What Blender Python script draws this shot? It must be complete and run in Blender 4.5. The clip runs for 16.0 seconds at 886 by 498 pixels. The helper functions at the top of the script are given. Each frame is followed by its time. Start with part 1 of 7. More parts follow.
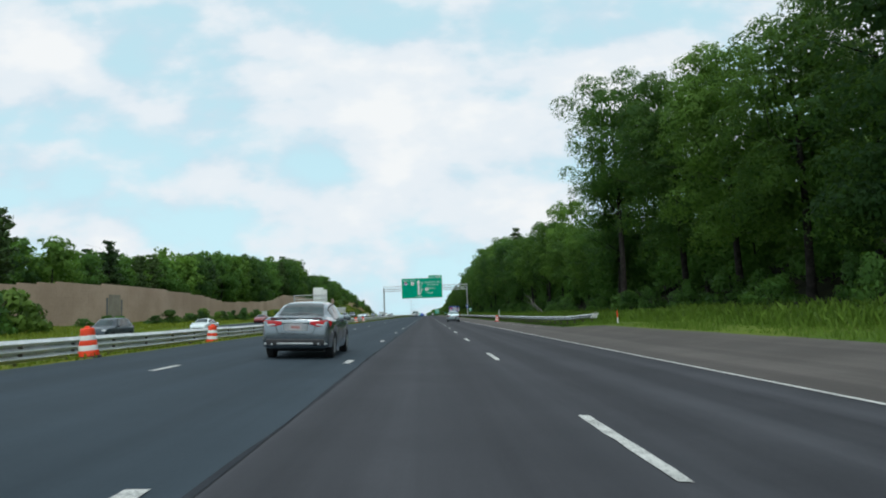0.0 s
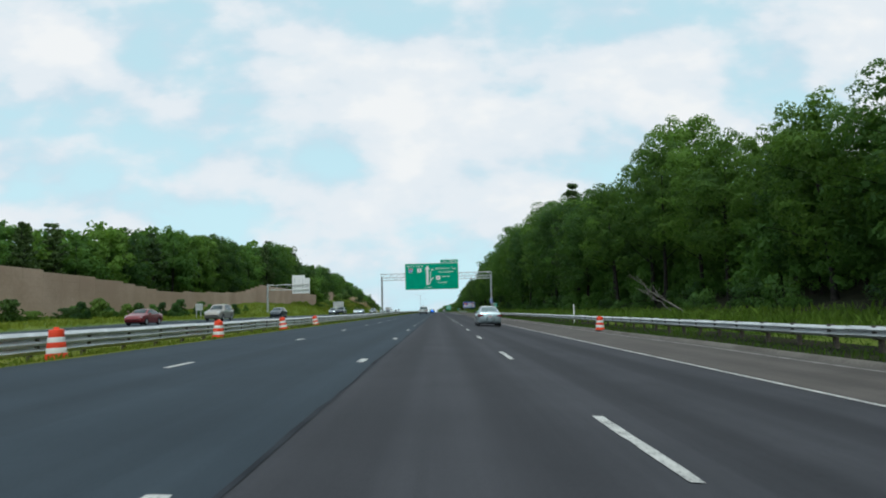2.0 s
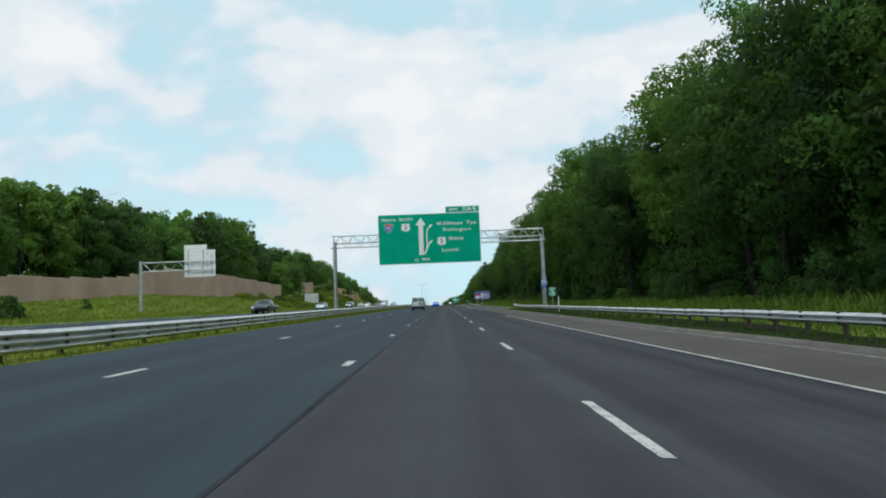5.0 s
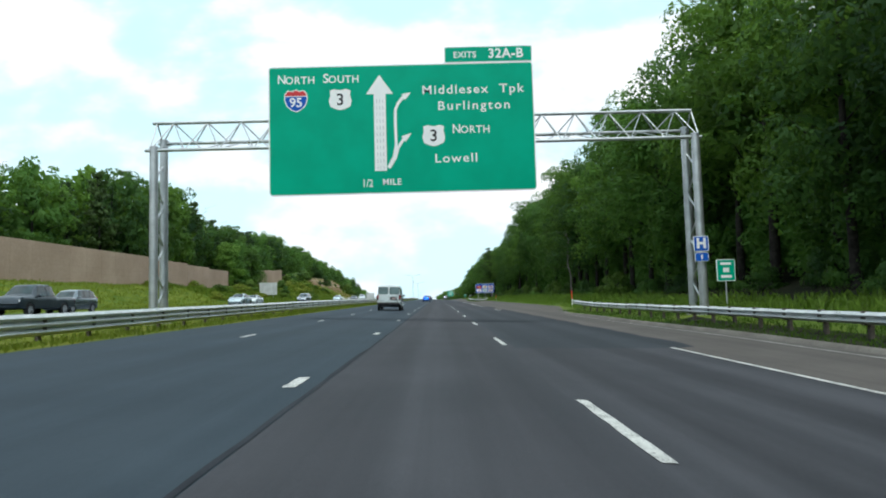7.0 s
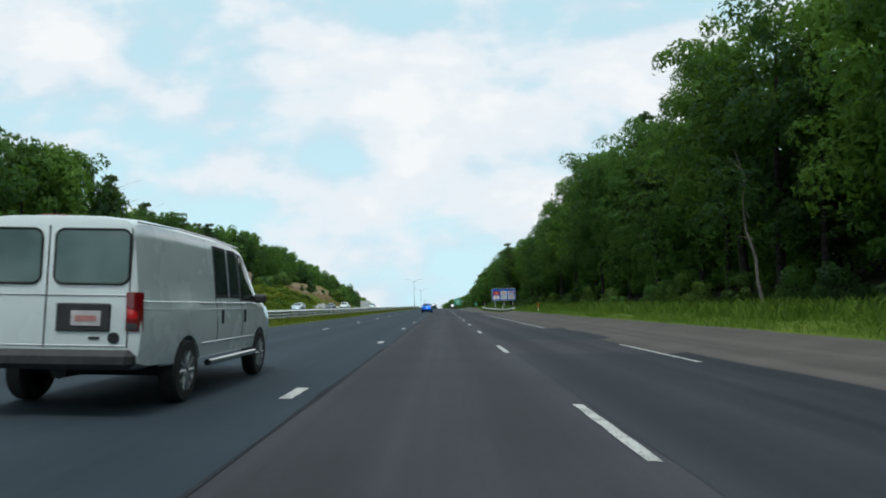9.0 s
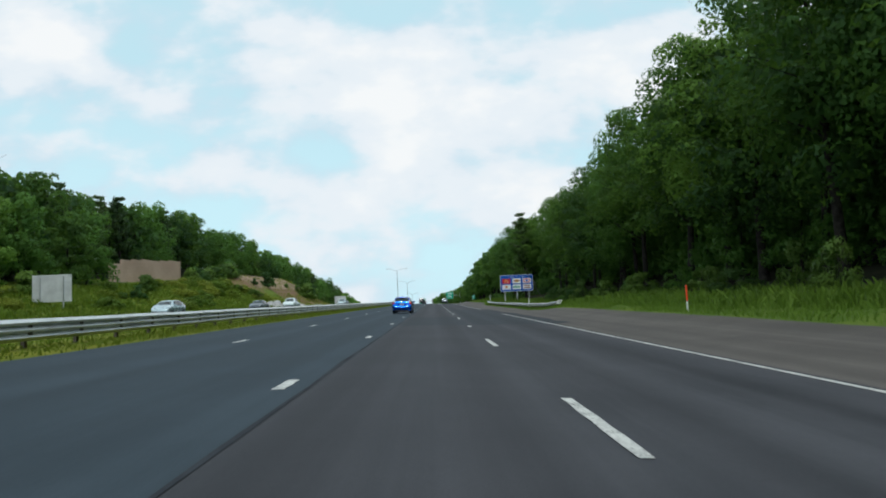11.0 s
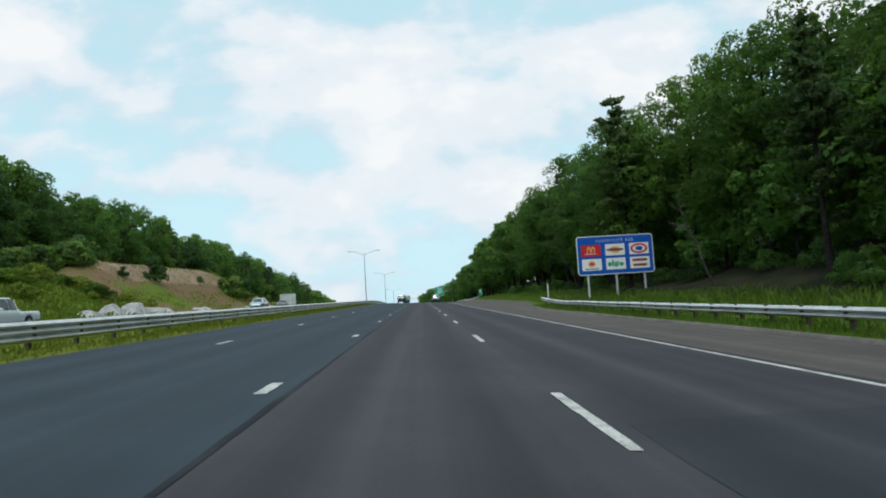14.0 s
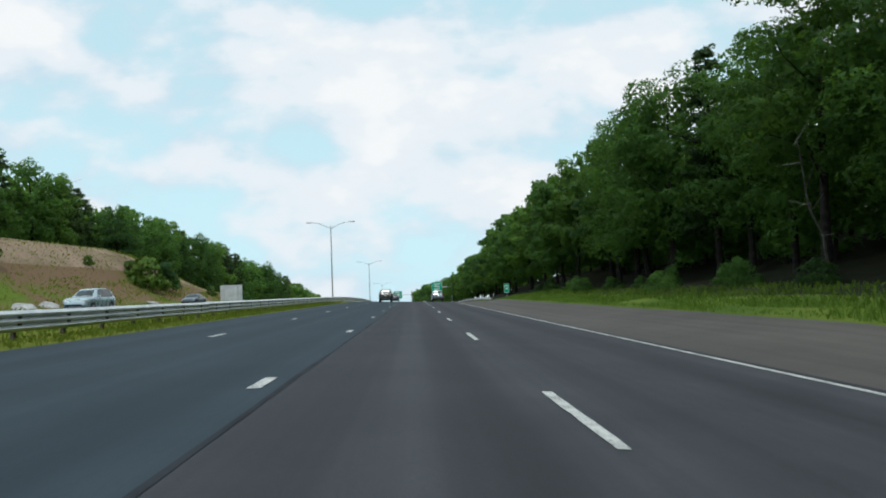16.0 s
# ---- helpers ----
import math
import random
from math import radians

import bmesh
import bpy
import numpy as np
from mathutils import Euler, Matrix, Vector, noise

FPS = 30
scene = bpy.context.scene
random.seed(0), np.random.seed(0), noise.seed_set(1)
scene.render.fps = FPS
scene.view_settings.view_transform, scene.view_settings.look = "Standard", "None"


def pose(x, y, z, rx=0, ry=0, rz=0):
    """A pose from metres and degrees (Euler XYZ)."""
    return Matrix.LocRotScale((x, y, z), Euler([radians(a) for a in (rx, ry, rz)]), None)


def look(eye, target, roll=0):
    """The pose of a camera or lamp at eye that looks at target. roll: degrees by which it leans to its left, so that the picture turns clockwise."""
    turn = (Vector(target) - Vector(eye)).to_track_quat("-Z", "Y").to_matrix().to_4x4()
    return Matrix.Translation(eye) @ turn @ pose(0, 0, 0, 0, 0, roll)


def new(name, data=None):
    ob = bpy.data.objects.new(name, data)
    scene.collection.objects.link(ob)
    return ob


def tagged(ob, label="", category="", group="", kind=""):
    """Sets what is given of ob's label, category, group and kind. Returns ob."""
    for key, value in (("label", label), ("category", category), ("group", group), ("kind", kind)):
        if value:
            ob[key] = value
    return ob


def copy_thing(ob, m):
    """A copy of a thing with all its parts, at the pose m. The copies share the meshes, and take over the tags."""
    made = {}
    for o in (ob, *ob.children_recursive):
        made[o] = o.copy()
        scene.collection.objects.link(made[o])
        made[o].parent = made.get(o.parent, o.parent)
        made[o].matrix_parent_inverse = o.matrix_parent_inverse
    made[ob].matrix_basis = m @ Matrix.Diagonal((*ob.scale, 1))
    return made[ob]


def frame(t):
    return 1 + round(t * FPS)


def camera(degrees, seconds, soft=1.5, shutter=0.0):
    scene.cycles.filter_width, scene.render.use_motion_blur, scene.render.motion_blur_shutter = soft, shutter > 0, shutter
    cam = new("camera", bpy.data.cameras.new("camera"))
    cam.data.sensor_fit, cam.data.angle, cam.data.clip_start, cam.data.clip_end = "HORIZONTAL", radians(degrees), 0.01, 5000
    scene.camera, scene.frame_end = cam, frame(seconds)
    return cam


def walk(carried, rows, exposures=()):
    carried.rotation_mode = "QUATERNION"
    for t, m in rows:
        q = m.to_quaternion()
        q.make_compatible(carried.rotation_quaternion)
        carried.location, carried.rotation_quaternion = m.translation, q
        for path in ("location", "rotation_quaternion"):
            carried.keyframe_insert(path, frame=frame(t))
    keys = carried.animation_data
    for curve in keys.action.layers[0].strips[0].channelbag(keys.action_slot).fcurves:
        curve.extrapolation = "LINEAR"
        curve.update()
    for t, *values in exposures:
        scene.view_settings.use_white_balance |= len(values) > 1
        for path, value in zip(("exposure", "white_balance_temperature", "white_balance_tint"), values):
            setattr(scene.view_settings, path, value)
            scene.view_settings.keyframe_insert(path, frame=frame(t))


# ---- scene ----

# The carriageway leans down to the right; BANK turns road coordinates upright.
BANK = pose(0, 0, 0, 0, 2.4, 0)
cam = camera(67.55, 16.0, soft=1.9, shutter=0.05)
ROWS = [
    (0.0, 0.015, 0.00, 1.161, -1.35, 5.61, -0.38),
    (0.5, -0.023, 12.19, 1.169, -1.00, 5.53, -2.12),
    (1.0, -0.066, 23.01, 1.153, -0.54, 5.63, -0.92),
    (1.5, -0.061, 35.94, 1.172, -0.45, 5.48, -0.90),
    (2.0, -0.083, 48.53, 1.228, -0.42, 5.28, -0.95),
    (2.5, -0.075, 60.55, 1.220, -0.28, 5.26, -1.11),
    (3.0, -0.062, 72.67, 1.238, -0.15, 5.03, -1.05),
    (3.5, -0.014, 84.87, 1.242, 0.12, 4.94, -0.04),
    (4.0, 0.009, 97.07, 1.237, 0.12, 4.86, 0.04),
    (5.25, 0.062, 127.80, 1.224, 0.05, 4.60, -0.20),
    (6.5, 0.115, 158.38, 1.211, -0.03, 4.35, -0.47),
    (7.0, 0.077, 170.34, 1.222, -0.47, 4.13, -0.84),
    (7.5, 0.002, 182.24, 1.289, -0.84, 4.05, -0.97),
    (8.0, 0.010, 194.48, 1.289, -0.91, 4.23, -1.06),
    (8.5, 0.093, 206.54, 1.284, -0.19, 4.54, -0.66),
    (9.0, 0.124, 218.73, 1.218, 0.03, 4.86, -0.96),
    (10.25, 0.190, 249.30, 1.200, -0.50, 4.60, -0.22),
    (11.5, 0.251, 279.71, 1.185, -1.03, 4.30, 0.52),
    (12.0, 0.139, 291.84, 1.165, -1.30, 4.29, 0.78),
    (12.5, 0.173, 303.99, 1.214, -1.50, 4.36, 0.62),
    (13.0, 0.155, 315.99, 1.226, -1.52, 4.46, 0.79),
    (13.5, 0.151, 328.22, 1.188, -1.78, 4.34, 0.64),
    (14.0, 0.205, 340.37, 1.203, -1.97, 4.10, 1.08),
    (14.5, 0.152, 352.78, 1.214, -2.27, 3.98, 1.36),
    (15.0, 0.191, 364.91, 1.249, -2.30, 3.96, 1.15),
    (15.5, 0.204, 377.09, 1.227, -2.42, 3.91, 0.35),
    (16.0, 0.174, 389.14, 1.223, -2.52, 3.82, -0.16),
]
walk(cam, [(t, BANK @ pose(x, y, z, 90 + p, r, w)) for t, x, y, z, w, p, r in ROWS],
     [(t, e, 6060, 6.0) for t, e in ((0.0, -0.05), (4.2, -0.12), (6.4, 0.20), (7.2, 0.38), (8.0, 0.10), (8.6, -0.03), (16.0, -0.03))])

# ---- light ----
world = bpy.data.worlds.new("sky")
scene.world = world
world.use_nodes = True


def node(nt, kind, inputs=(), **props):
    n = nt.nodes.new(kind)
    for key, value in props.items():
        setattr(n, key, value)
    for key, value in dict(inputs).items():
        if isinstance(value, bpy.types.NodeSocket):
            nt.links.new(value, n.inputs[key])
        else:
            n.inputs[key].default_value = value
    return n


def ramp(nt, fac, stops, ease="EASE"):
    n = nt.nodes.new("ShaderNodeValToRGB")
    n.color_ramp.interpolation = ease
    while len(n.color_ramp.elements) < len(stops):
        n.color_ramp.elements.new(0.5)
    for e, (p, c) in zip(n.color_ramp.elements, stops):
        e.position = p
        e.color = (*c, 1) if not isinstance(c, (int, float)) else (c, c, c, 1)
    nt.links.new(fac, n.inputs[0])
    return n.outputs[0]


def math2(nt, op, a, b=0.0):
    return node(nt, "ShaderNodeMath", {0: a, 1: b}, operation=op).outputs[0]


def mixc(nt, fac, a, b, blend="MIX"):
    n = node(nt, "ShaderNodeMix", data_type="RGBA", blend_type=blend)
    for sock, v in ((n.inputs[0], fac), (n.inputs[6], a), (n.inputs[7], b)):
        if isinstance(v, bpy.types.NodeSocket):
            nt.links.new(v, sock)
        else:
            sock.default_value = v if isinstance(v, (int, float)) else (*v, 1)
    return n.outputs[2]


CLOUDS = [(-0.466, 0.418, 0.196, 0.064, 0.90), (-0.374, 0.348, 0.128, 0.043, 0.80), (-0.082, 0.322, 0.094, 0.051, 0.90), (0.110, 0.326, 0.145, 0.060, 0.80), (-0.036, 0.192, 0.111, 0.047, 1.00),
          (0.318, 0.281, 0.171, 0.094, 0.70), (-0.171, 0.131, 0.077, 0.020, 0.80), (-0.448, 0.210, 0.051, 0.019, 0.60), (-0.267, 0.192, 0.064, 0.022, 0.70), (0.072, 0.119, 0.077, 0.019, 0.70)]
GAPS = [(-0.316, 0.270, 0.145, 0.027, 0.90), (-0.172, 0.226, 0.060, 0.020, 1.10), (0.026, 0.314, 0.043, 0.022, 0.70), (-0.068, 0.451, 0.188, 0.038, 0.70),
        (-0.302, 0.161, 0.085, 0.022, 0.80), (0.156, 0.428, 0.102, 0.034, 0.50), (-0.025, 0.066, 0.222, 0.031, 0.40), (-0.091, 0.108, 0.051, 0.017, 0.50)]


def build_sky():
    """A pale Nishita sky under broken, flat-bottomed cloud; the larger clouds and gaps ahead stand where they hang."""
    nt = world.node_tree
    nt.nodes.clear()
    sky = node(nt, "ShaderNodeTexSky", sky_type="NISHITA", sun_disc=False)
    sky.sun_elevation, sky.sun_rotation = radians(62), radians(183)
    sky.air_density, sky.dust_density = 1.0, 1.5
    blue = mixc(nt, 1.0, sky.outputs[0], (0.125, 0.150, 0.120), "MULTIPLY")
    way = node(nt, "ShaderNodeTexCoord").outputs["Generated"]
    xyz = node(nt, "ShaderNodeSeparateXYZ", {0: way})
    ahead = math2(nt, "MAXIMUM", math2(nt, "ABSOLUTE", xyz.outputs[1]), 0.25)
    u, v = math2(nt, "DIVIDE", xyz.outputs[0], ahead), math2(nt, "DIVIDE", math2(nt, "ABSOLUTE", xyz.outputs[2]), ahead)
    flat = node(nt, "ShaderNodeCombineXYZ", {0: u, 1: math2(nt, "MULTIPLY", v, 1.7), 2: 0.35}).outputs[0]
    warp = node(nt, "ShaderNodeTexNoise", {"Vector": flat, "Scale": 7.0, "Detail": 3.0, "Roughness": 0.5})
    off = node(nt, "ShaderNodeSeparateColor", {0: warp.outputs["Color"]})
    wu = math2(nt, "MULTIPLY_ADD", off.outputs[0], 0.16)
    wu.node.inputs[2].default_value = -0.08
    wv = math2(nt, "MULTIPLY_ADD", off.outputs[1], 0.07)
    wv.node.inputs[2].default_value = -0.035
    u2, v2 = math2(nt, "ADD", u, wu), math2(nt, "ADD", v, wv)
    big = node(nt, "ShaderNodeTexNoise", {"Vector": flat, "Scale": 5.0, "Detail": 6.0, "Roughness": 0.46, "Distortion": 0.0}).outputs[0]
    f = math2(nt, "ADD", math2(nt, "MULTIPLY", big, 1.5), -0.22)
    for blobs, sign in ((CLOUDS, 0.18), (GAPS, -0.17)):
        for cu, cv, su, sv, amount in blobs:
            du = math2(nt, "DIVIDE", math2(nt, "SUBTRACT", u2, cu), su)
            dv = math2(nt, "DIVIDE", math2(nt, "SUBTRACT", v2, cv), sv)
            d2 = math2(nt, "ADD", math2(nt, "MULTIPLY", du, du), math2(nt, "MULTIPLY", dv, dv))
            f = math2(nt, "ADD", f, math2(nt, "MULTIPLY", math2(nt, "POWER", 2.718, math2(nt, "MULTIPLY", d2, -0.8)), sign * amount))
    shade = node(nt, "ShaderNodeTexNoise", {"Vector": flat, "Scale": 8.0, "Detail": 4.0, "Roughness": 0.48}).outputs[0]
    puff = node(nt, "ShaderNodeTexNoise", {"Vector": flat, "Scale": 12.0, "Detail": 5.0, "Roughness": 0.5}).outputs[0]
    f = math2(nt, "ADD", f, math2(nt, "MULTIPLY", math2(nt, "SUBTRACT", puff, 0.5), 0.60))
    cover = ramp(nt, f, [(0.26, 0.0), (0.66, 1.0)])
    tone = ramp(nt, math2(nt, "ADD", math2(nt, "MULTIPLY", f, 0.6), math2(nt, "MULTIPLY", shade, 0.4)), [(0.38, (0.65, 0.755, 0.825)), (0.60, (0.875, 0.885, 0.895)), (0.75, (0.985, 0.95, 0.92))])
    haze = ramp(nt, xyz.outputs[2], [(0.0, 0.95), (0.35, 0.80)])
    base = mixc(nt, haze, blue, (0.68, 0.90, 0.95))
    full = mixc(nt, cover, base, tone)
    bg = node(nt, "ShaderNodeBackground", {"Color": full, "Strength": 1.0})
    node(nt, "ShaderNodeOutputWorld", {0: bg.outputs[0]})


build_sky()
sun_data = bpy.data.lights.new("sun", "SUN")
sun_data.energy, sun_data.angle, sun_data.color = 1.5, radians(12), (1.0, 0.96, 0.88)
sun = new("sun", sun_data)
sun.matrix_world = look((-2.5, -48, 92), (0, 0, 0))

# ---- materials ----


def material(name, rough=0.8, metal=0.0, **more):
    m = bpy.data.materials.new(name)
    m.use_nodes = True
    nt = m.node_tree
    b = nt.nodes["Principled BSDF"]
    b.inputs["Roughness"].default_value, b.inputs["Metallic"].default_value = rough, metal
    for key, value in more.items():
        b.inputs[key.replace("_", " ")].default_value = value
    return m, nt, b


def coords(nt):
    return node(nt, "ShaderNodeTexCoord").outputs["Object"]


def noise_tex(nt, vec, scale, detail=4.0, rough=0.55, **inputs):
    return node(nt, "ShaderNodeTexNoise", {"Vector": vec, "Scale": scale, "Detail": detail, "Roughness": rough, **inputs}).outputs[0]


def bumped(nt, b, height, strength, distance=0.02):
    n = node(nt, "ShaderNodeBump", {"Height": height, "Strength": strength, "Distance": distance})
    nt.links.new(n.outputs[0], b.inputs["Normal"])


def varied(name, a, c, scale=2.0, rough=0.8, metal=0.0, fine=40.0, bump=0.1, spread=(0.35, 0.68), rand=0.0, **more):
    """Two tones by a coarse noise, broken by a fine one, with fine relief."""
    m, nt, b = material(name, rough, metal, **more)
    v = coords(nt)
    n1, n2 = noise_tex(nt, v, scale), noise_tex(nt, v, fine, 3.0)
    f = math2(nt, "ADD", math2(nt, "MULTIPLY", n1, 0.7), math2(nt, "MULTIPLY", n2, 0.3))
    col = ramp(nt, f, [(spread[0], a), (spread[1], c)])
    if rand:
        r = node(nt, "ShaderNodeObjectInfo").outputs["Random"]
        col = mixc(nt, 1.0, col, ramp(nt, r, [(0.0, 1 - rand), (1.0, 1.0)], "LINEAR"), "MULTIPLY")
    nt.links.new(col, b.inputs["Base Color"])
    if bump:
        bumped(nt, b, n2, bump)
    return m


def asphalt(name, dark, light, streak):
    m, nt, b = material(name, 0.85, Specular_IOR_Level=0.12)
    v = coords(nt)
    xyz = node(nt, "ShaderNodeSeparateXYZ", {0: v})
    grain = noise_tex(nt, v, 45.0, 4.0, 0.7)
    blot = noise_tex(nt, v, 0.35, 5.0, 0.6)
    along = node(nt, "ShaderNodeCombineXYZ", {0: xyz.outputs[0], 1: math2(nt, "MULTIPLY", xyz.outputs[1], 0.012), 2: 0.0}).outputs[0]
    strips = noise_tex(nt, along, 1.6, 4.0, 0.6)
    f = math2(nt, "ADD", math2(nt, "MULTIPLY", blot, 0.4), math2(nt, "MULTIPLY", strips, 0.6))
    col = ramp(nt, f, [(0.36, dark), (0.66, light)])
    # two polished wheel tracks and an oil band in each lane
    wave = math2(nt, "COSINE", math2(nt, "MULTIPLY", xyz.outputs[0], 2 * math.pi / 1.83))
    track = ramp(nt, math2(nt, "ADD", math2(nt, "MULTIPLY", wave, 0.3), 0.5), [(0.2, 1.0 - streak), (0.8, 1.0)])
    col = mixc(nt, 1.0, col, track, "MULTIPLY")
    col = mixc(nt, 0.35, col, ramp(nt, grain, [(0.35, 0.55), (0.65, 1.0)]), "MULTIPLY")
    nt.links.new(col, b.inputs["Base Color"])
    nt.links.new(ramp(nt, f, [(0.3, 0.78), (0.7, 0.92)]), b.inputs["Roughness"])
    bumped(nt, b, grain, 0.35, 0.01)
    return m


def leaf_material(name, dark, light, through_col=(0.24, 0.44, 0.04), amount=0.25):
    m, nt, b = material(name, 0.6, 0.0)
    isl = node(nt, "ShaderNodeNewGeometry").outputs["Random Per Island"]
    ob = node(nt, "ShaderNodeObjectInfo").outputs["Random"]
    v = coords(nt)
    clump = noise_tex(nt, v, 0.45, 2.0)
    f = math2(nt, "ADD", math2(nt, "MULTIPLY", isl, 0.08), math2(nt, "ADD", math2(nt, "MULTIPLY", ob, 0.48), math2(nt, "MULTIPLY", clump, 0.56)))
    col = ramp(nt, f, [(0.2, dark), (0.85, light)])
    nt.links.new(col, b.inputs["Base Color"])
    b.inputs["Specular IOR Level"].default_value = 0.15
    tr = node(nt, "ShaderNodeBsdfTranslucent", {"Color": mixc(nt, 0.5, col, through_col)})
    mx = node(nt, "ShaderNodeMixShader", {0: amount, 1: b.outputs[0], 2: tr.outputs[0]})
    nt.links.new(mx.outputs[0], nt.nodes["Material Output"].inputs[0])
    return m


def paint(name, col, metal=0.0, rough=0.32, dirt=0.15, coat=0.6):
    m, nt, b = material(name, rough, metal, Coat_Weight=coat, Coat_Roughness=0.06)
    v = coords(nt)
    n = noise_tex(nt, v, 1.6, 2.0)
    low = tuple(c * (1 - dirt) for c in col)
    nt.links.new(ramp(nt, n, [(0.30, low), (0.70, col)]), b.inputs["Base Color"])
    nt.links.new(ramp(nt, n, [(0.3, rough + 0.03), (0.7, rough)]), b.inputs["Roughness"])
    return m


ASPHALT_L = asphalt("blue_grey_asphalt", (0.033, 0.047, 0.060), (0.053, 0.071, 0.088), 0.12)
ASPHALT_R = asphalt("worn_grey_asphalt", (0.047, 0.049, 0.056), (0.077, 0.079, 0.089), 0.20)
ASPHALT_S = asphalt("brown_grey_shoulder", (0.090, 0.082, 0.077), (0.140, 0.127, 0.118), 0.05)
ASPHALT_P = asphalt("dark_patch_asphalt", (0.038, 0.044, 0.052), (0.058, 0.065, 0.075), 0.16)
SEAL = varied("black_joint_sealant", (0.020, 0.023, 0.028), (0.042, 0.047, 0.055), 0.6, 0.95, Specular_IOR_Level=0.1)
def worn_paint():
    m, nt, b = material("worn_white_road_paint", 0.7)
    v = coords(nt)
    n = math2(nt, "ADD", math2(nt, "MULTIPLY", noise_tex(nt, v, 26.0, 4.0, 0.7), 0.6), math2(nt, "MULTIPLY", noise_tex(nt, v, 2.2, 3.0), 0.4))
    nt.links.new(ramp(nt, n, [(0.38, (0.11, 0.11, 0.108)), (0.47, (0.42, 0.42, 0.40)), (0.56, (0.60, 0.60, 0.57))]), b.inputs["Base Color"])
    return m


LINE = worn_paint()
LINE_OLD = varied("faded_old_road_paint", (0.16, 0.155, 0.145), (0.36, 0.35, 0.33), 1.5, 0.8, fine=22.0, bump=0.0, Specular_IOR_Level=0.1)
GRASS_G = varied("verge_ground", (0.062, 0.110, 0.016), (0.140, 0.180, 0.030), 0.22, 0.95, fine=14.0, bump=0.5, Specular_IOR_Level=0.1)
GRASS_L = varied("dry_median_grass", (0.085, 0.112, 0.012), (0.165, 0.172, 0.020), 0.5, 0.95, fine=16.0, bump=0.5, Specular_IOR_Level=0.1)
BLADE = leaf_material("grass_blades", (0.050, 0.105, 0.012), (0.125, 0.205, 0.026), (0.14, 0.26, 0.03), 0.25)
BLADE_DRY = leaf_material("dry_grass_blades", (0.095, 0.150, 0.014), (0.190, 0.220, 0.026), (0.25, 0.26, 0.03), 0.3)
BLADE_BANK = leaf_material("bank_grass_blades", (0.085, 0.145, 0.013), (0.200, 0.240, 0.028), (0.2, 0.26, 0.03), 0.3)
WEED = leaf_material("rank_weeds", (0.036, 0.075, 0.010), (0.120, 0.185, 0.022), amount=0.25)
LEAF_A = leaf_material("oak_leaves", (0.018, 0.047, 0.020), (0.084, 0.180, 0.036), amount=0.33)
LEAF_B = leaf_material("maple_leaves", (0.026, 0.065, 0.020), (0.132, 0.240, 0.040), amount=0.34)
LEAF_P = leaf_material("pine_needles", (0.022, 0.046, 0.018), (0.064, 0.105, 0.032), amount=0.15)
LEAF_S = leaf_material("shrub_leaves", (0.024, 0.058, 0.014), (0.105, 0.175, 0.028), amount=0.2)
BARK = varied("grey_brown_bark", (0.018, 0.016, 0.014), (0.050, 0.045, 0.040), 3.0, 0.95, fine=18.0, bump=0.6, Specular_IOR_Level=0.1)
DEAD = varied("bleached_dead_wood", (0.10, 0.09, 0.08), (0.20, 0.185, 0.165), 3.0, 0.95, fine=18.0, bump=0.4)
STEEL = varied("galvanised_steel", (0.42, 0.44, 0.45), (0.60, 0.62, 0.63), 1.3, 0.42, 0.75, fine=24.0, bump=0.03)
STEEL_OLD = varied("weathered_galvanised_beam", (0.42, 0.445, 0.455), (0.64, 0.665, 0.675), 0.7, 0.5, 0.15, fine=9.0, bump=0.04)
POST = varied("weathered_timber_post", (0.045, 0.037, 0.030), (0.105, 0.09, 0.075), 4.0, 0.9, fine=30.0, bump=0.4)
GREEN = varied("green_reflective_sheeting", (0.003, 0.330, 0.195), (0.005, 0.390, 0.235), 0.6, 0.6, bump=0.0, Specular_IOR_Level=0.2)
BLUE = varied("blue_reflective_sheeting", (0.008, 0.085, 0.42), (0.012, 0.11, 0.52), 0.8, 0.6, bump=0.0, Specular_IOR_Level=0.2)
WHITE = varied("white_sheeting", (0.82, 0.83, 0.82), (0.88, 0.88, 0.87), 1.5, 0.4, bump=0.0)
LINE_BLUE = varied("faded_pale_blue_lettering", (0.48, 0.60, 0.74), (0.60, 0.70, 0.80), 3.0, 0.5, bump=0.0)
ALU = varied("bare_aluminium_sheet", (0.52, 0.54, 0.55), (0.70, 0.72, 0.73), 0.8, 0.5, 0.35, bump=0.02)
RED = varied("red_sheeting", (0.52, 0.015, 0.02), (0.62, 0.025, 0.03), 1.5, 0.4, bump=0.0)
BLACK = varied("black_print", (0.012, 0.012, 0.013), (0.03, 0.03, 0.03), 2.0, 0.5, bump=0.0)
TEAL = varied("teal_print", (0.02, 0.30, 0.18), (0.03, 0.36, 0.22), 2.0, 0.5, bump=0.0)
GOLD = varied("golden_print", (0.72, 0.48, 0.18), (0.82, 0.58, 0.25), 2.0, 0.5, bump=0.0)
BROWN = varied("brown_print", (0.22, 0.05, 0.03), (0.30, 0.08, 0.05), 2.0, 0.5, bump=0.0)
ORANGE = varied("orange_drum_plastic", (0.80, 0.050, 0.012), (0.92, 0.085, 0.02), 2.0, 0.5, bump=0.02)
RUBBER = varied("black_rubber", (0.012, 0.012, 0.012), (0.03, 0.03, 0.03), 6.0, 0.8, bump=0.1)
TRIM = varied("dark_grey_plastic", (0.018, 0.018, 0.02), (0.04, 0.04, 0.042), 4.0, 0.6, bump=0.05)
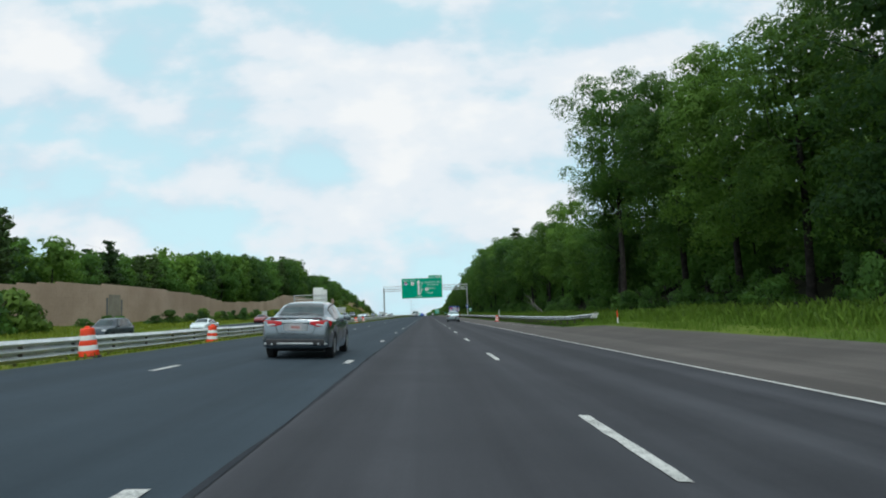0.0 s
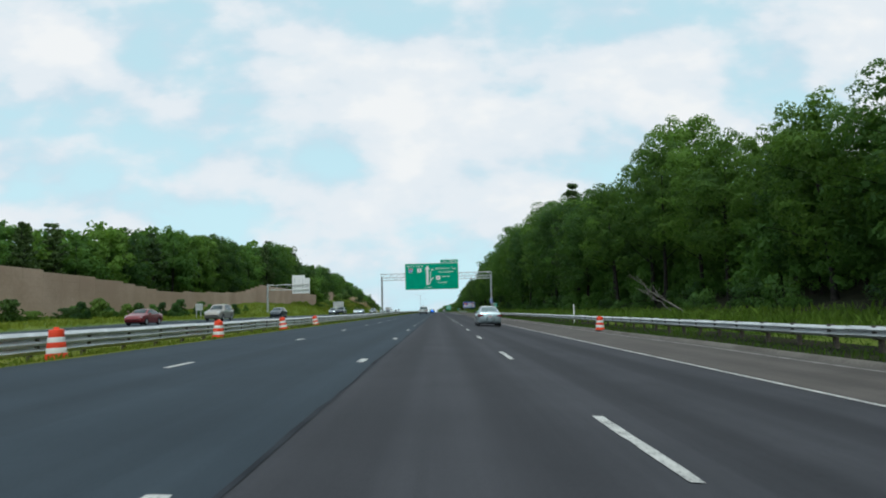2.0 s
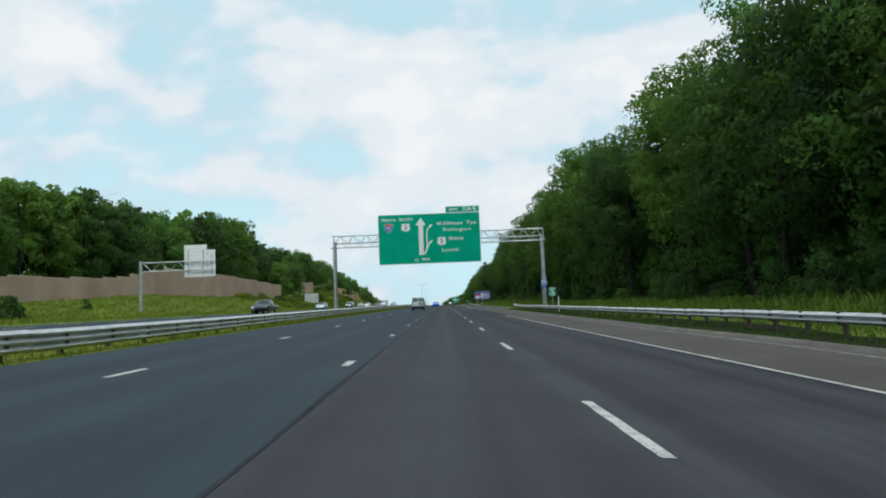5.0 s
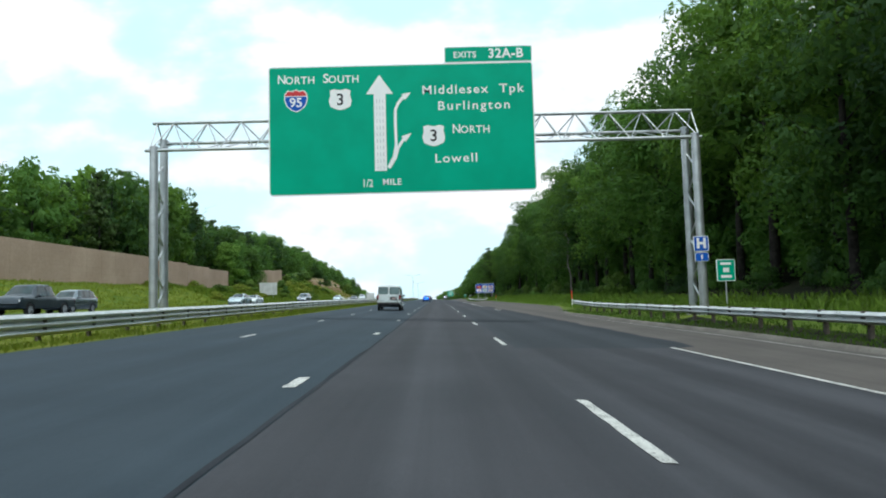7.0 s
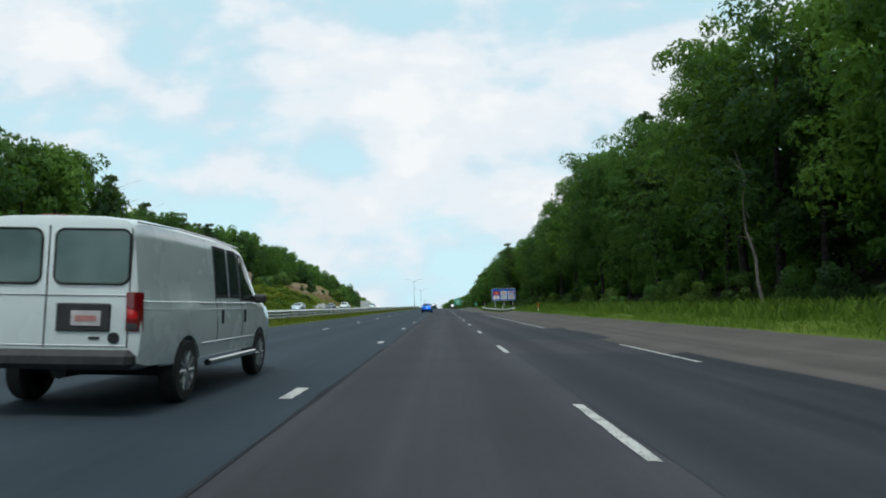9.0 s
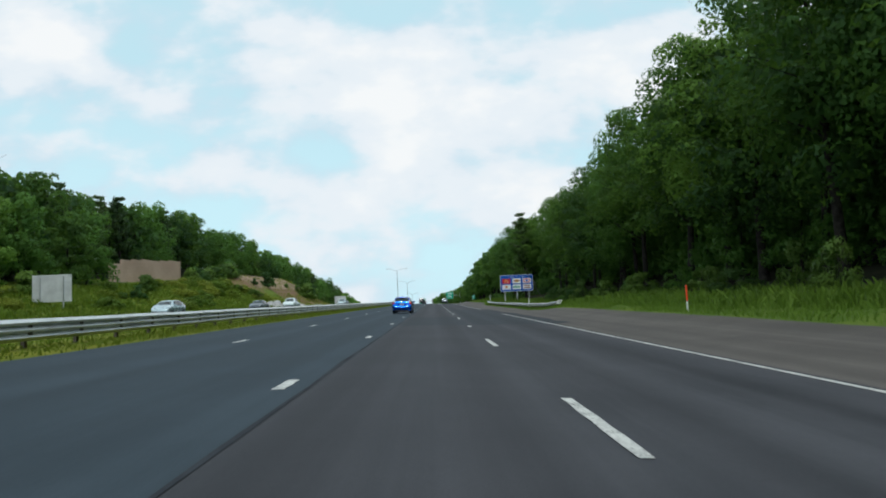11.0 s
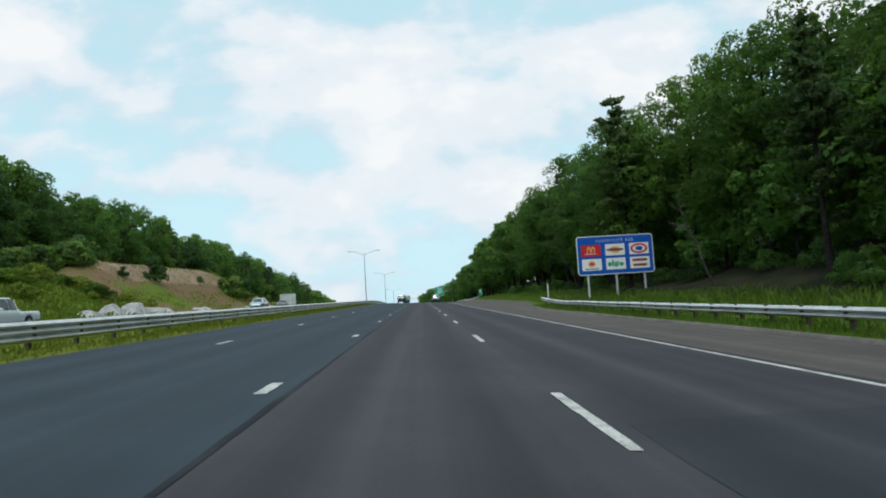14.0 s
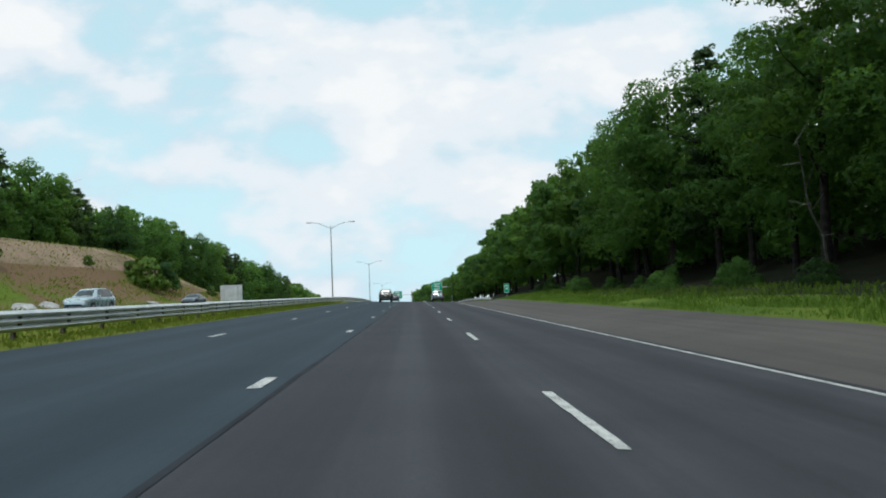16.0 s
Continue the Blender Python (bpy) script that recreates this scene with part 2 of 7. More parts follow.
ALLOY = varied("silver_alloy_rim", (0.38, 0.39, 0.40), (0.55, 0.56, 0.57), 6.0, 0.35, 0.8, bump=0.0)
CHROME = varied("chrome", (0.60, 0.61, 0.62), (0.72, 0.73, 0.74), 5.0, 0.15, 1.0, bump=0.0)
WALL_M = varied("brown_concrete_panel", (0.39, 0.275, 0.205), (0.50, 0.365, 0.28), 0.12, 0.9, fine=3.0, bump=0.2, rand=0.05, Specular_IOR_Level=0.1)
WALL_G = varied("faded_grey_wall_paint", (0.24, 0.205, 0.165), (0.32, 0.28, 0.23), 0.4, 0.9, fine=6.0, bump=0.3, Specular_IOR_Level=0.1)
WALL_P = varied("slate_grey_wall_paint", (0.13, 0.135, 0.135), (0.20, 0.20, 0.195), 0.6, 0.9, fine=6.0, bump=0.3, Specular_IOR_Level=0.1)
ROCK = varied("grey_rock", (0.25, 0.245, 0.235), (0.50, 0.49, 0.47), 0.6, 0.95, fine=5.0, bump=0.8)
KERB = varied("pale_worn_kerb", (0.11, 0.10, 0.09), (0.18, 0.168, 0.15), 0.8, 0.9, fine=12.0, bump=0.3, Specular_IOR_Level=0.1)
# near-black base: the shade under the trees is put into the litter's colour
SHADED_LITTER = varied("shaded_litter_and_soil", (0.014, 0.017, 0.009), (0.034, 0.034, 0.018), 0.5, 0.95, fine=6.0, bump=0.6, Specular_IOR_Level=0.1)
GRASS_B = varied("rough_bank_grass", (0.058, 0.108, 0.012), (0.165, 0.190, 0.022), 0.35, 0.95, fine=7.0, bump=0.5, Specular_IOR_Level=0.1)
EARTH = varied("bare_brown_earth", (0.175, 0.125, 0.080), (0.310, 0.225, 0.160), 0.16, 0.95, fine=4.0, bump=0.6, Specular_IOR_Level=0.1)
SOIL = varied("bare_soil_and_grass", (0.165, 0.105, 0.062), (0.100, 0.145, 0.018), 0.075, 0.95, spread=(0.48, 0.57), fine=5.0, bump=0.5, Specular_IOR_Level=0.1)


def glass_material(name, dark, light):
    m, nt, b = material(name, 0.06, 0.0, Specular_IOR_Level=0.5)
    v = coords(nt)
    n = noise_tex(nt, v, 1.5, 2.0)
    nt.links.new(ramp(nt, n, [(0.3, dark), (0.7, light)]), b.inputs["Base Color"])
    return m


def lens_material(name, col, rough=0.15):
    m, nt, b = material(name, rough, 0.0, Coat_Weight=0.8)
    v = coords(nt)
    n = noise_tex(nt, v, 30.0, 2.0)
    nt.links.new(ramp(nt, n, [(0.3, tuple(c * 0.7 for c in col)), (0.7, col)]), b.inputs["Base Color"])
    return m


GLASS = glass_material("tinted_car_glass", (0.018, 0.028, 0.030), (0.045, 0.065, 0.068))
GLASS_PALE = glass_material("pale_green_car_glass", (0.10, 0.15, 0.15), (0.17, 0.24, 0.24))
TAIL_B = lens_material("bright_red_tail_lens", (0.62, 0.012, 0.018))
TAIL = lens_material("red_tail_lens", (0.19, 0.006, 0.010))
LAMP = lens_material("clear_lamp_lens", (0.72, 0.74, 0.75))

# ---- mesh helpers ----


class Geo:
    """Collects vertices and faces, one mesh at a time."""

    def __init__(self):
        self.v, self.f, self.m = [], [], []

    def add(self, verts, faces, slot=0):
        k = len(self.v)
        self.v += [tuple(p) for p in verts]
        self.f += [tuple(i + k for i in f) for f in faces]
        self.m += [slot] * len(faces)
        return self

    def box(self, c, s, bevel=0.0, turn=None, slot=0):
        hx, hy, hz = s[0] / 2, s[1] / 2, s[2] / 2
        b = min(bevel, hx * 0.9, hy * 0.9, hz * 0.9)
        pts, faces = [], []
        if b <= 0:
            pts = [(sx * hx, sy * hy, sz * hz) for sx in (-1, 1) for sy in (-1, 1) for sz in (-1, 1)]
            faces = [(0, 1, 3, 2), (4, 6, 7, 5), (0, 4, 5, 1), (2, 3, 7, 6), (0, 2, 6, 4), (1, 5, 7, 3)]
        else:
            at = {}
            for sx in (-1, 1):
                for sy in (-1, 1):
                    for sz in (-1, 1):
                        for ax in range(3):
                            p = [sx * hx, sy * hy, sz * hz]
                            for o in range(3):
                                if o != ax:
                                    p[o] -= b * (sx, sy, sz)[o]
                            at[sx, sy, sz, ax] = len(pts)
                            pts.append(p)
            for ax in range(3):
                o1, o2 = (ax + 1) % 3, (ax + 2) % 3
                for sg in (-1, 1):
                    ring = []
                    for a, c2 in ((-1, -1), (1, -1), (1, 1), (-1, 1)):
                        key = [0, 0, 0]
                        key[ax], key[o1], key[o2] = sg, a, c2
                        ring.append(at[(*key, ax)])
                    faces.append(tuple(ring if sg > 0 else ring[::-1]))
                for a in (-1, 1):
                    for c2 in (-1, 1):
                        k0, k1 = [0, 0, 0], [0, 0, 0]
                        k0[ax], k0[o1], k0[o2] = -1, a, c2
                        k1[ax], k1[o1], k1[o2] = 1, a, c2
                        q = (at[(*k0, o1)], at[(*k1, o1)], at[(*k1, o2)], at[(*k0, o2)])
                        faces.append(q if a * c2 < 0 else q[::-1])
            for sx in (-1, 1):
                for sy in (-1, 1):
                    for sz in (-1, 1):
                        q = tuple(at[sx, sy, sz, ax] for ax in range(3))
                        faces.append(q if sx * sy * sz > 0 else q[::-1])
        if turn is not None:
            pts = [turn @ Vector(p) for p in pts]
        return self.add([(p[0] + c[0], p[1] + c[1], p[2] + c[2]) for p in pts], faces, slot)

    def tube(self, a, b, r0, r1=None, n=10, caps=True, slot=0):
        a, b = Vector(a), Vector(b)
        r1 = r0 if r1 is None else r1
        d = (b - a).normalized()
        u = d.cross(Vector((0, 0, 1)) if abs(d.z) < 0.9 else Vector((1, 0, 0))).normalized()
        w = d.cross(u)
        pts = []
        for p, r in ((a, r0), (b, r1)):
            for i in range(n):
                t = 2 * math.pi * i / n
                pts.append(p + u * (r * math.cos(t)) + w * (r * math.sin(t)))
        faces = [(i, (i + 1) % n, n + (i + 1) % n, n + i) for i in range(n)]
        if caps:
            faces += [tuple(range(n))[::-1], tuple(range(n, 2 * n))]
        return self.add(pts, faces, slot)

    def turned(self, profile, n=20, axis="z", c=(0, 0, 0), slot=0):
        """A lathe: profile of (radius, height)."""
        pts = []
        for r, h in profile:
            for i in range(n):
                t = 2 * math.pi * i / n
                x, y, z = r * math.cos(t), r * math.sin(t), h
                if axis == "x":
                    x, y, z = h, x, y
                pts.append((x + c[0], y + c[1], z + c[2]))
        k = len(profile)
        faces = [(j * n + i, j * n + (i + 1) % n, (j + 1) * n + (i + 1) % n, (j + 1) * n + i) for j in range(k - 1) for i in range(n)]
        return self.add(pts, faces, slot)

    def sheet(self, rows, slot=0, flip=False):
        """A grid of points as a skin."""
        k = len(rows[0])
        pts = [p for r in rows for p in r]
        faces = []
        for j in range(len(rows) - 1):
            for i in range(k - 1):
                q = (j * k + i, j * k + i + 1, (j + 1) * k + i + 1, (j + 1) * k + i)
                faces.append(q[::-1] if flip else q)
        return self.add(pts, faces, slot)

    def prism(self, outline, y0, y1, slot=0):
        """An outline in x, z, drawn out from y0 to y1."""
        n = len(outline)
        pts = [(x, y0, z) for x, z in outline] + [(x, y1, z) for x, z in outline]
        faces = [tuple(range(n)), tuple(range(n, 2 * n))[::-1]]
        faces += [(i, i + n, (i + 1) % n + n, (i + 1) % n) for i in range(n)]
        return self.add(pts, faces, slot)

    def mesh(self, name, mats, smooth=None):
        me = bpy.data.meshes.new(name)
        me.from_pydata(self.v, [], self.f)
        for m in (mats if isinstance(mats, (list, tuple)) else [mats]):
            me.materials.append(m)
        if isinstance(mats, (list, tuple)) and len(mats) > 1:
            me.polygons.foreach_set("material_index", self.m)
        if smooth is not None:
            me.polygons.foreach_set("use_smooth", [True] * len(self.f))
            me.set_sharp_from_angle(angle=radians(smooth))
        me.update()
        return me


def part(name, geo, mats, parent=None, label="", smooth=None, at=None):
    me = geo.mesh(name, mats, smooth) if isinstance(geo, Geo) else geo
    ob = new(name, me)
    if parent is not None:
        ob.parent = parent
    if at is not None:
        ob.matrix_basis = at
    if label:
        ob["label"] = label
    return ob


def thing(name, label, category, group="", kind="", at=None):
    e = new(name)
    if at is not None:
        e.matrix_basis = at
    return tagged(e, label, category, group, kind)


def words(text, size, mat, spacing=1.0, bold=0.0):
    """Raised letters, centred on the origin, in the x, z plane, facing -y."""
    cu = bpy.data.curves.new("letters", "FONT")
    cu.body, cu.size, cu.align_x, cu.align_y, cu.space_character = text, size, "CENTER", "CENTER", spacing
    cu.extrude, cu.offset, cu.resolution_u = 0.006, bold, 3
    ob = bpy.data.objects.new("letters", cu)
    scene.collection.objects.link(ob)
    me = bpy.data.meshes.new_from_object(ob.evaluated_get(bpy.context.evaluated_depsgraph_get()))
    bpy.data.objects.remove(ob)
    me.name = "letters"
    me.materials.clear()
    me.materials.append(mat)
    me.transform(pose(0, 0, 0, 90, 0, 0))
    return me


# ---- the lie of the land ----
TILT = math.tan(radians(2.4))


def table(y, rows):
    return float(np.interp(y, [r[0] for r in rows], [r[1] for r in rows]))


def bend(y):
    """How far the road has swung to the left."""
    return -((min(y, 860) - 600) ** 2) / 4000 - max(0, y - 860) * 0.13 if y > 600 else 0.0


def crest(y):
    """How far the road has dropped behind the brow."""
    return -((min(y, 720) - 470) ** 2) / 5000 - max(0, y - 720) * 0.10 if y > 470 else 0.0


WALL_BASE = [(-80, 1.0), (100, 1.1), (155, 1.7), (183, 2.5), (240, 4.8), (300, 4.8), (345, 4.3), (390, 6.3), (425, 7.7), (517, 8.0), (555, 4.8), (700, 2.5), (900, 2.0)]
RAIL_ZONES = [(46, 222), (328, 398), (476, 575)]


def near_rail(y):
    """For each railed stretch, 0 away from it and 1 along it."""
    return [max(0.0, min((y - a + 6) / 12, (b + 6 - y) / 12, 1.0)) for a, b in RAIL_ZONES]


LEFT = [(-36, 0.9), (-33.5, 0.72), (-17.5, 0.72), (-14.5, 0.30), (-11.5, 0.42), (-8.4, 0.352), (6.2, -0.26)]
RIGHT = [(6.2, -0.26), (9.1, -0.10), (10.7, 0.10), (12.5, 0.34), (16.5, 0.75), (21.0, 1.4), (30.0, 4.0), (60.0, 12.0), (120.0, 14.0)]
RIGHT_1 = [(6.2, -0.26), (9.1, -0.18), (10.7, -0.14), (12.5, 0.05), (16.5, 0.55), (21.0, 1.4), (30.0, 4.0), (60.0, 12.0), (120.0, 14.0)]
RIGHT_2 = [(6.2, -0.26), (9.1, -0.36), (10.7, -0.38), (12.5, -0.30), (16.5, 0.20), (21.0, 1.4), (30.0, 4.0), (60.0, 12.0), (120.0, 14.0)]


def sunk(x, y):
    """How far the opposite carriageway lies lower at the start."""
    return 0.8 * max(0.0, min(1.0, (125 - y) / 60)) * max(0.0, min(1.0, (-14.5 - x) / 3, (x + 52) / 14))


CUT = [(440, 0), (456, 3.0), (475, 2.6), (495, 3.2), (512, 3.6), (530, 3.0), (553, 1.7), (585, 0.8), (640, 0)]


def cut_slope(x, y):
    """The steeper bare slope at the head of the far bank."""
    f = max(0.0, min(1.0, (-46 - x) / 9))
    return table(y, CUT) * f * f * (3 - 2 * f)


def lie(x, y):
    """Height of the finished ground at x across the road and y along it, before the brow."""
    if x < -36:
        base = table(y, WALL_BASE)
        if x > -55:
            f = (-36 - x) / 19
            return 0.9 + (base - 0.9) * (f * f * (3 - 2 * f)) + cut_slope(x, y) - sunk(x, y)
        return base + min(-55 - x, 60) * 0.16 + cut_slope(x, y)
    if x <= 6.2:
        dip = (0.22 + 0.10 * max(0.0, min(1.0, (90 - y) / 60))) * max(0.0, min(1.0, (230 - y) / 80)) * max(0.0, min(1.0, (-8.6 - x) / 1.2, (x + 17.4) / 2)) if x < -8.6 else 0.0
        return table(x, LEFT) - dip - sunk(x, y)
    p, q, r = near_rail(y)
    q += r
    z = table(x, RIGHT)
    return z + p * (table(x, RIGHT_1) - z) + q * (table(x, RIGHT_2) - z)


def spot(x, y, z=0.0):
    """A place over the ground."""
    return Vector((x + bend(y) * max(0.0, min(1.0, (x + 60) / 25)), y, lie(x, y) + crest(y) + z))


def strip(name, xs, ys, mat, lift, smooth=40, edge=None):
    g = Geo()
    g.sheet([[spot(x if edge is None else edge(x, y), y, lift) for x in xs] for y in ys])
    return part(name, g, mat, smooth=smooth)


def steps(a, b, d):
    n = max(1, round((b - a) / d))
    return [a + (b - a) * i / n for i in range(n + 1)]


YS = steps(-80, 430, 15) + steps(440, 900, 10)
YFAR = [-900, -400, -150] + steps(-80, 460, 4) + steps(470, 900, 10) + [1000, 1200, 1600, 2400, 4000]
XG = [-2500, -900, -300, -160, -110, -90, -75, -65, -58, -55, -52, -49, -46, -43, -40, -37, -35, -33, -31, -25, -19, -17.4, -16, -14.5, -13, -11.5, -10,
      -8.6, -8.2, 0, 8.6, 9.2, 10, 10.7, 11.6, 12.5, 14.5, 16.5, 18.5, 21, 25, 30, 45, 60, 90, 160, 300, 900, 2500]


def shoulder_edge(y):
    """Right edge of the paving: narrower where a rail stands."""
    p, q, r = near_rail(y)
    return 10.7 - 1.6 * p - 1.0 * q - 0.9 * r + 0.06 * math.sin(y * 0.37) + 0.05 * math.sin(y * 0.11)


def build_ground():
    rng = random.Random(4)
    g = Geo()
    rows = []
    for y in YFAR:
        row = []
        for x in XG:
            p = spot(x, y)
            if -8.5 < x < 8.7 or -33.2 < x < -17.3:
                p.z -= 0.25
            elif 8.7 < x < shoulder_edge(y) - 0.2:
                p.z -= 0.12
            elif x > 11 or x < -35:
                p.z += rng.uniform(-0.12, 0.12)
            row.append(p)
        rows.append(row)
    k = len(XG)
    for j in range(len(rows) - 1):
        for i in range(k - 1):
            x = (XG[i] + XG[i + 1]) / 2
            slot = 0
            # slot 1: shade-darkened litter under the woods and on soil along the rail
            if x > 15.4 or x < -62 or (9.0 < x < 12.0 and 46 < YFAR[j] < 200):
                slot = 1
            elif -16.5 < x < -8:
                slot = 2
            elif -62 < x < -36:
                slot = 4 if YFAR[j] < 430 else 5 if x < -47.5 and YFAR[j] > 450 else 3
            g.add([rows[j][i], rows[j][i + 1], rows[j + 1][i + 1], rows[j + 1][i]], [(0, 1, 2, 3)], slot)
    ob = part("ground", g, [GRASS_G, SHADED_LITTER, GRASS_L, SOIL, GRASS_B, EARTH])
    b = bmesh.new()
    b.from_mesh(ob.data)
    bmesh.ops.remove_doubles(b, verts=b.verts, dist=0.001)
    b.to_mesh(ob.data)
    b.free()
    ob.data.polygons.foreach_set("use_smooth", [True] * len(ob.data.polygons))
    tagged(ob, "grassy verges and wooded banks beside the highway", "ground", kind="structure")


build_ground()


tagged(strip("road", [-8.35, -6, -3.7, -1.47], YS, ASPHALT_L, 0.0), "dark blue-grey newer asphalt of the two inner lanes", "road", kind="structure")
tagged(strip("road", [-1.47, 0, 2, 4, 6.2], YS, ASPHALT_R, 0.0), "worn grey asphalt of the two outer lanes with wheel tracks", "road", kind="structure")
YS_S = steps(-80, 460, 4) + steps(470, 900, 10)
SX = [0, 0.25, 0.5, 0.75, 1.0]
g = Geo()
g.sheet([[spot(6.2 + f * (shoulder_edge(y) - 6.2), y, 0.0) for f in SX] for y in YS_S])
tagged(part("shoulder", g, ASPHALT_S, smooth=40), "brownish grey paved breakdown lane beside the outer lane", "road shoulder", kind="structure")
tagged(strip("opposite_road", [-33.3, -29, -25, -21, -17.3], YS, ASPHALT_L, 0.0), "grey asphalt of the opposite carriageway", "road", kind="structure")


def ragged_patch(x0, x1, y0, y1, seed, slant=0.0):
    rng = random.Random(seed)
    g = Geo()
    ys = steps(y0, y1, 1.5)
    rows = []
    for y in ys:
        e = 0.12 * rng.uniform(-1, 1)
        rows.append([spot(x, y + slant * (x - x0) / (x1 - x0), 0.0045) for x in (x0 + e * 0.4, 3.2, 4.6, 6.19, 6.21, x1 + e)])
    g.sheet(rows)
    return tagged(part("road_patch", g, ASPHALT_P, smooth=40), "darker square-edged asphalt repair in the outer lane", "road patch", kind="structure")


ragged_patch(2.0, 6.8, 186.5, 236, 1, 1.0)
ragged_patch(2.1, 6.9, 299, 346.5, 2, 1.0)
ragged_patch(2.05, 6.8, 243, 255, 3, 2.0)
g = Geo()
rng = random.Random(12)
rows = []
for y in steps(298.3, 313.0, 0.75):
    e = 0.05 * rng.uniform(-1, 1)
    rows.append([spot(-1.35 + e * 0.4, y, 0.0045), spot(0.3, y + 0.2, 0.0045), spot(1.95 + e, y + 0.4, 0.0045)])
g.sheet(rows)
tagged(part("road_patch", g, ASPHALT_P, smooth=40), "darker square-edged asphalt repair between two lane lines", "road patch", kind="structure")
g = Geo()
rng = random.Random(9)
rows = []
for y in steps(-80, 700, 0.8):
    w = 0.065 + 0.045 * math.sin(y * 0.23) * math.sin(y * 0.61) + 0.03 * rng.random()
    e = 0.008 * rng.uniform(-1, 1) + 0.015 * math.sin(y * 0.17)
    rows.append([spot(-1.47 + e - w * 0.7, y, 0.006), spot(-1.46 + e, y, 0.006)])
g.sheet(rows)
tagged(part("road_joint", g, SEAL), "black sealed joint between old and new asphalt", "road joint", kind="structure")


def lines():
    """Solid edge lines and the three rows of lane dashes."""
    for x, a, b, w in ((6.12, -80, 187.5, 0.13), (6.1, 234.3, 241.2, 0.13), (5.97, 257, 323.4, 0.13), (5.90, 347.6, 800, 0.13), (-32.6, -80, 800, 0.12)):
        g = Geo()
        ys = steps(a, b, 5)
        g.sheet([[spot(x - w / 2, y, 0.008), spot(x + w / 2, y, 0.008)] for y in ys])
        tagged(part("edge_line", g, LINE), "worn solid white edge line on the asphalt", "road marking", kind="structure")
    g = Geo()
    g.sheet([[spot(shoulder_edge(y) - 0.50, y, 0.006), spot(shoulder_edge(y) - 0.41, y, 0.006)] for y in steps(52, 214, 3)])
    tagged(part("edge_line", g, LINE_OLD), "thin faded old white line near the edge of the breakdown lane", "road marking", kind="structure")


lines()


def dash_mesh(seed, length=3.05, width=0.13):
    rng = random.Random(seed)
    g = Geo()
    rows = []
    n = 9
    for i in range(n):
        y = length * i / (n - 1)
        e = 0.012
        rows.append([(-width / 2 + rng.uniform(-e, e), y + rng.uniform(-e, e), 0.004 - TILT * -width / 2), (width / 2 + rng.uniform(-e, e), y + rng.uniform(-e, e), 0.004 - TILT * width / 2)])
    g.sheet(rows)
    return g.mesh("lane_dash", LINE)


DASHES = [dash_mesh(i) for i in range(4)]
DASH_MID = [dash_mesh(i + 5, 1.45, 0.14) for i in range(3)]
DASH_SHORT = [dash_mesh(i + 9, 1.1, 0.17) for i in range(3)]


# the two inner lane lines were painted anew past the works, and drift against the outer one
LATER = [(235, 0.0), (285, -0.6), (345, -0.6), (373, -0.45)]
DRIFT = [(16, -0.2), (64, -0.6), (100, -1.0), (112, -1.9), (169, -5.4), (180, -7.3), (205, -7.3), (230, -8.0), (260, -7.8), (290, -7.5), (312, -8.3), (325, -8.1)]


def dashes():
    for x, first, meshes, last, drift in ((1.83, 4.72 - 6 * 12.19, DASHES, 720, LATER), (-1.86, 3.6 - 6 * 12.19, DASH_SHORT, 720, DRIFT), (-5.42, 1.4 - 6 * 12.19, DASH_MID, 620, DRIFT),
                                          (-25.2, -60, DASHES, 620, None), (-29, -60, DASHES, 620, None)):
        y, i = first, 0
        while y < last:
            # one dash is cut short by the repair
            cut = drift is LATER and 296 < y < 299
            o = part("lane_dash", DASH_SHORT[0] if cut else meshes[i % len(meshes)], None)
            o.matrix_basis = Matrix.Translation(spot(x, y + (table(y, drift) if drift else 0), 0.005))
            tagged(o, "white painted lane dash on the asphalt", "lane marking", "dashes of one lane line", "structure")
            y += 12.19
            i += 1


dashes()

# ---- guard rails ----


def beam_mesh(waves, length, name):
    """A corrugated steel beam, along y, with its face towards +x or -x, open behind."""
    g = Geo()
    prof = []
    h = 0.31 if waves == 2 else 0.58
    n = waves * 8
    for i in range(n + 1):
        u = i / n
        prof.append((0.075 * math.cos(u * waves * 2 * math.pi + math.pi), h * (u - 0.5)))
    rows = []
    for y in steps(0, length, length / 2):
        rows.append([(x + 0.002, y, z) for x, z in prof])
    g.sheet(rows)
    back = [[(x - 0.006, y, z) for x, z in prof] for y in steps(0, length, length / 2)]
    g.sheet(back, flip=True)
    # lap plate and bolt heads at the joint
    for z in ((-0.1, 0.1) if waves == 2 else (-0.19, 0.0, 0.19)):
        for dy in (0.06, 0.2):
            g.tube((0.04, dy, z + 0.02), (0.062, dy, z + 0.02), 0.014, n=6)
    return g.mesh(name, STEEL_OLD, 50)


def post_mesh(name):
    g = Geo()
    g.box((0, 0, 0.02), (0.10, 0.16, 1.26), 0.012)
    return g.mesh(name, POST)


def block_mesh(name):
    g = Geo()
    g.box((0, 0, 0), (0.16, 0.15, 0.36), 0.012)
    return g.mesh(name, POST)


THRIE, WBEAM = beam_mesh(3, 3.81, "thrie_beam"), beam_mesh(2, 3.81, "w_beam")
R_POST, R_BLOCK = post_mesh("rail_post"), block_mesh("block")


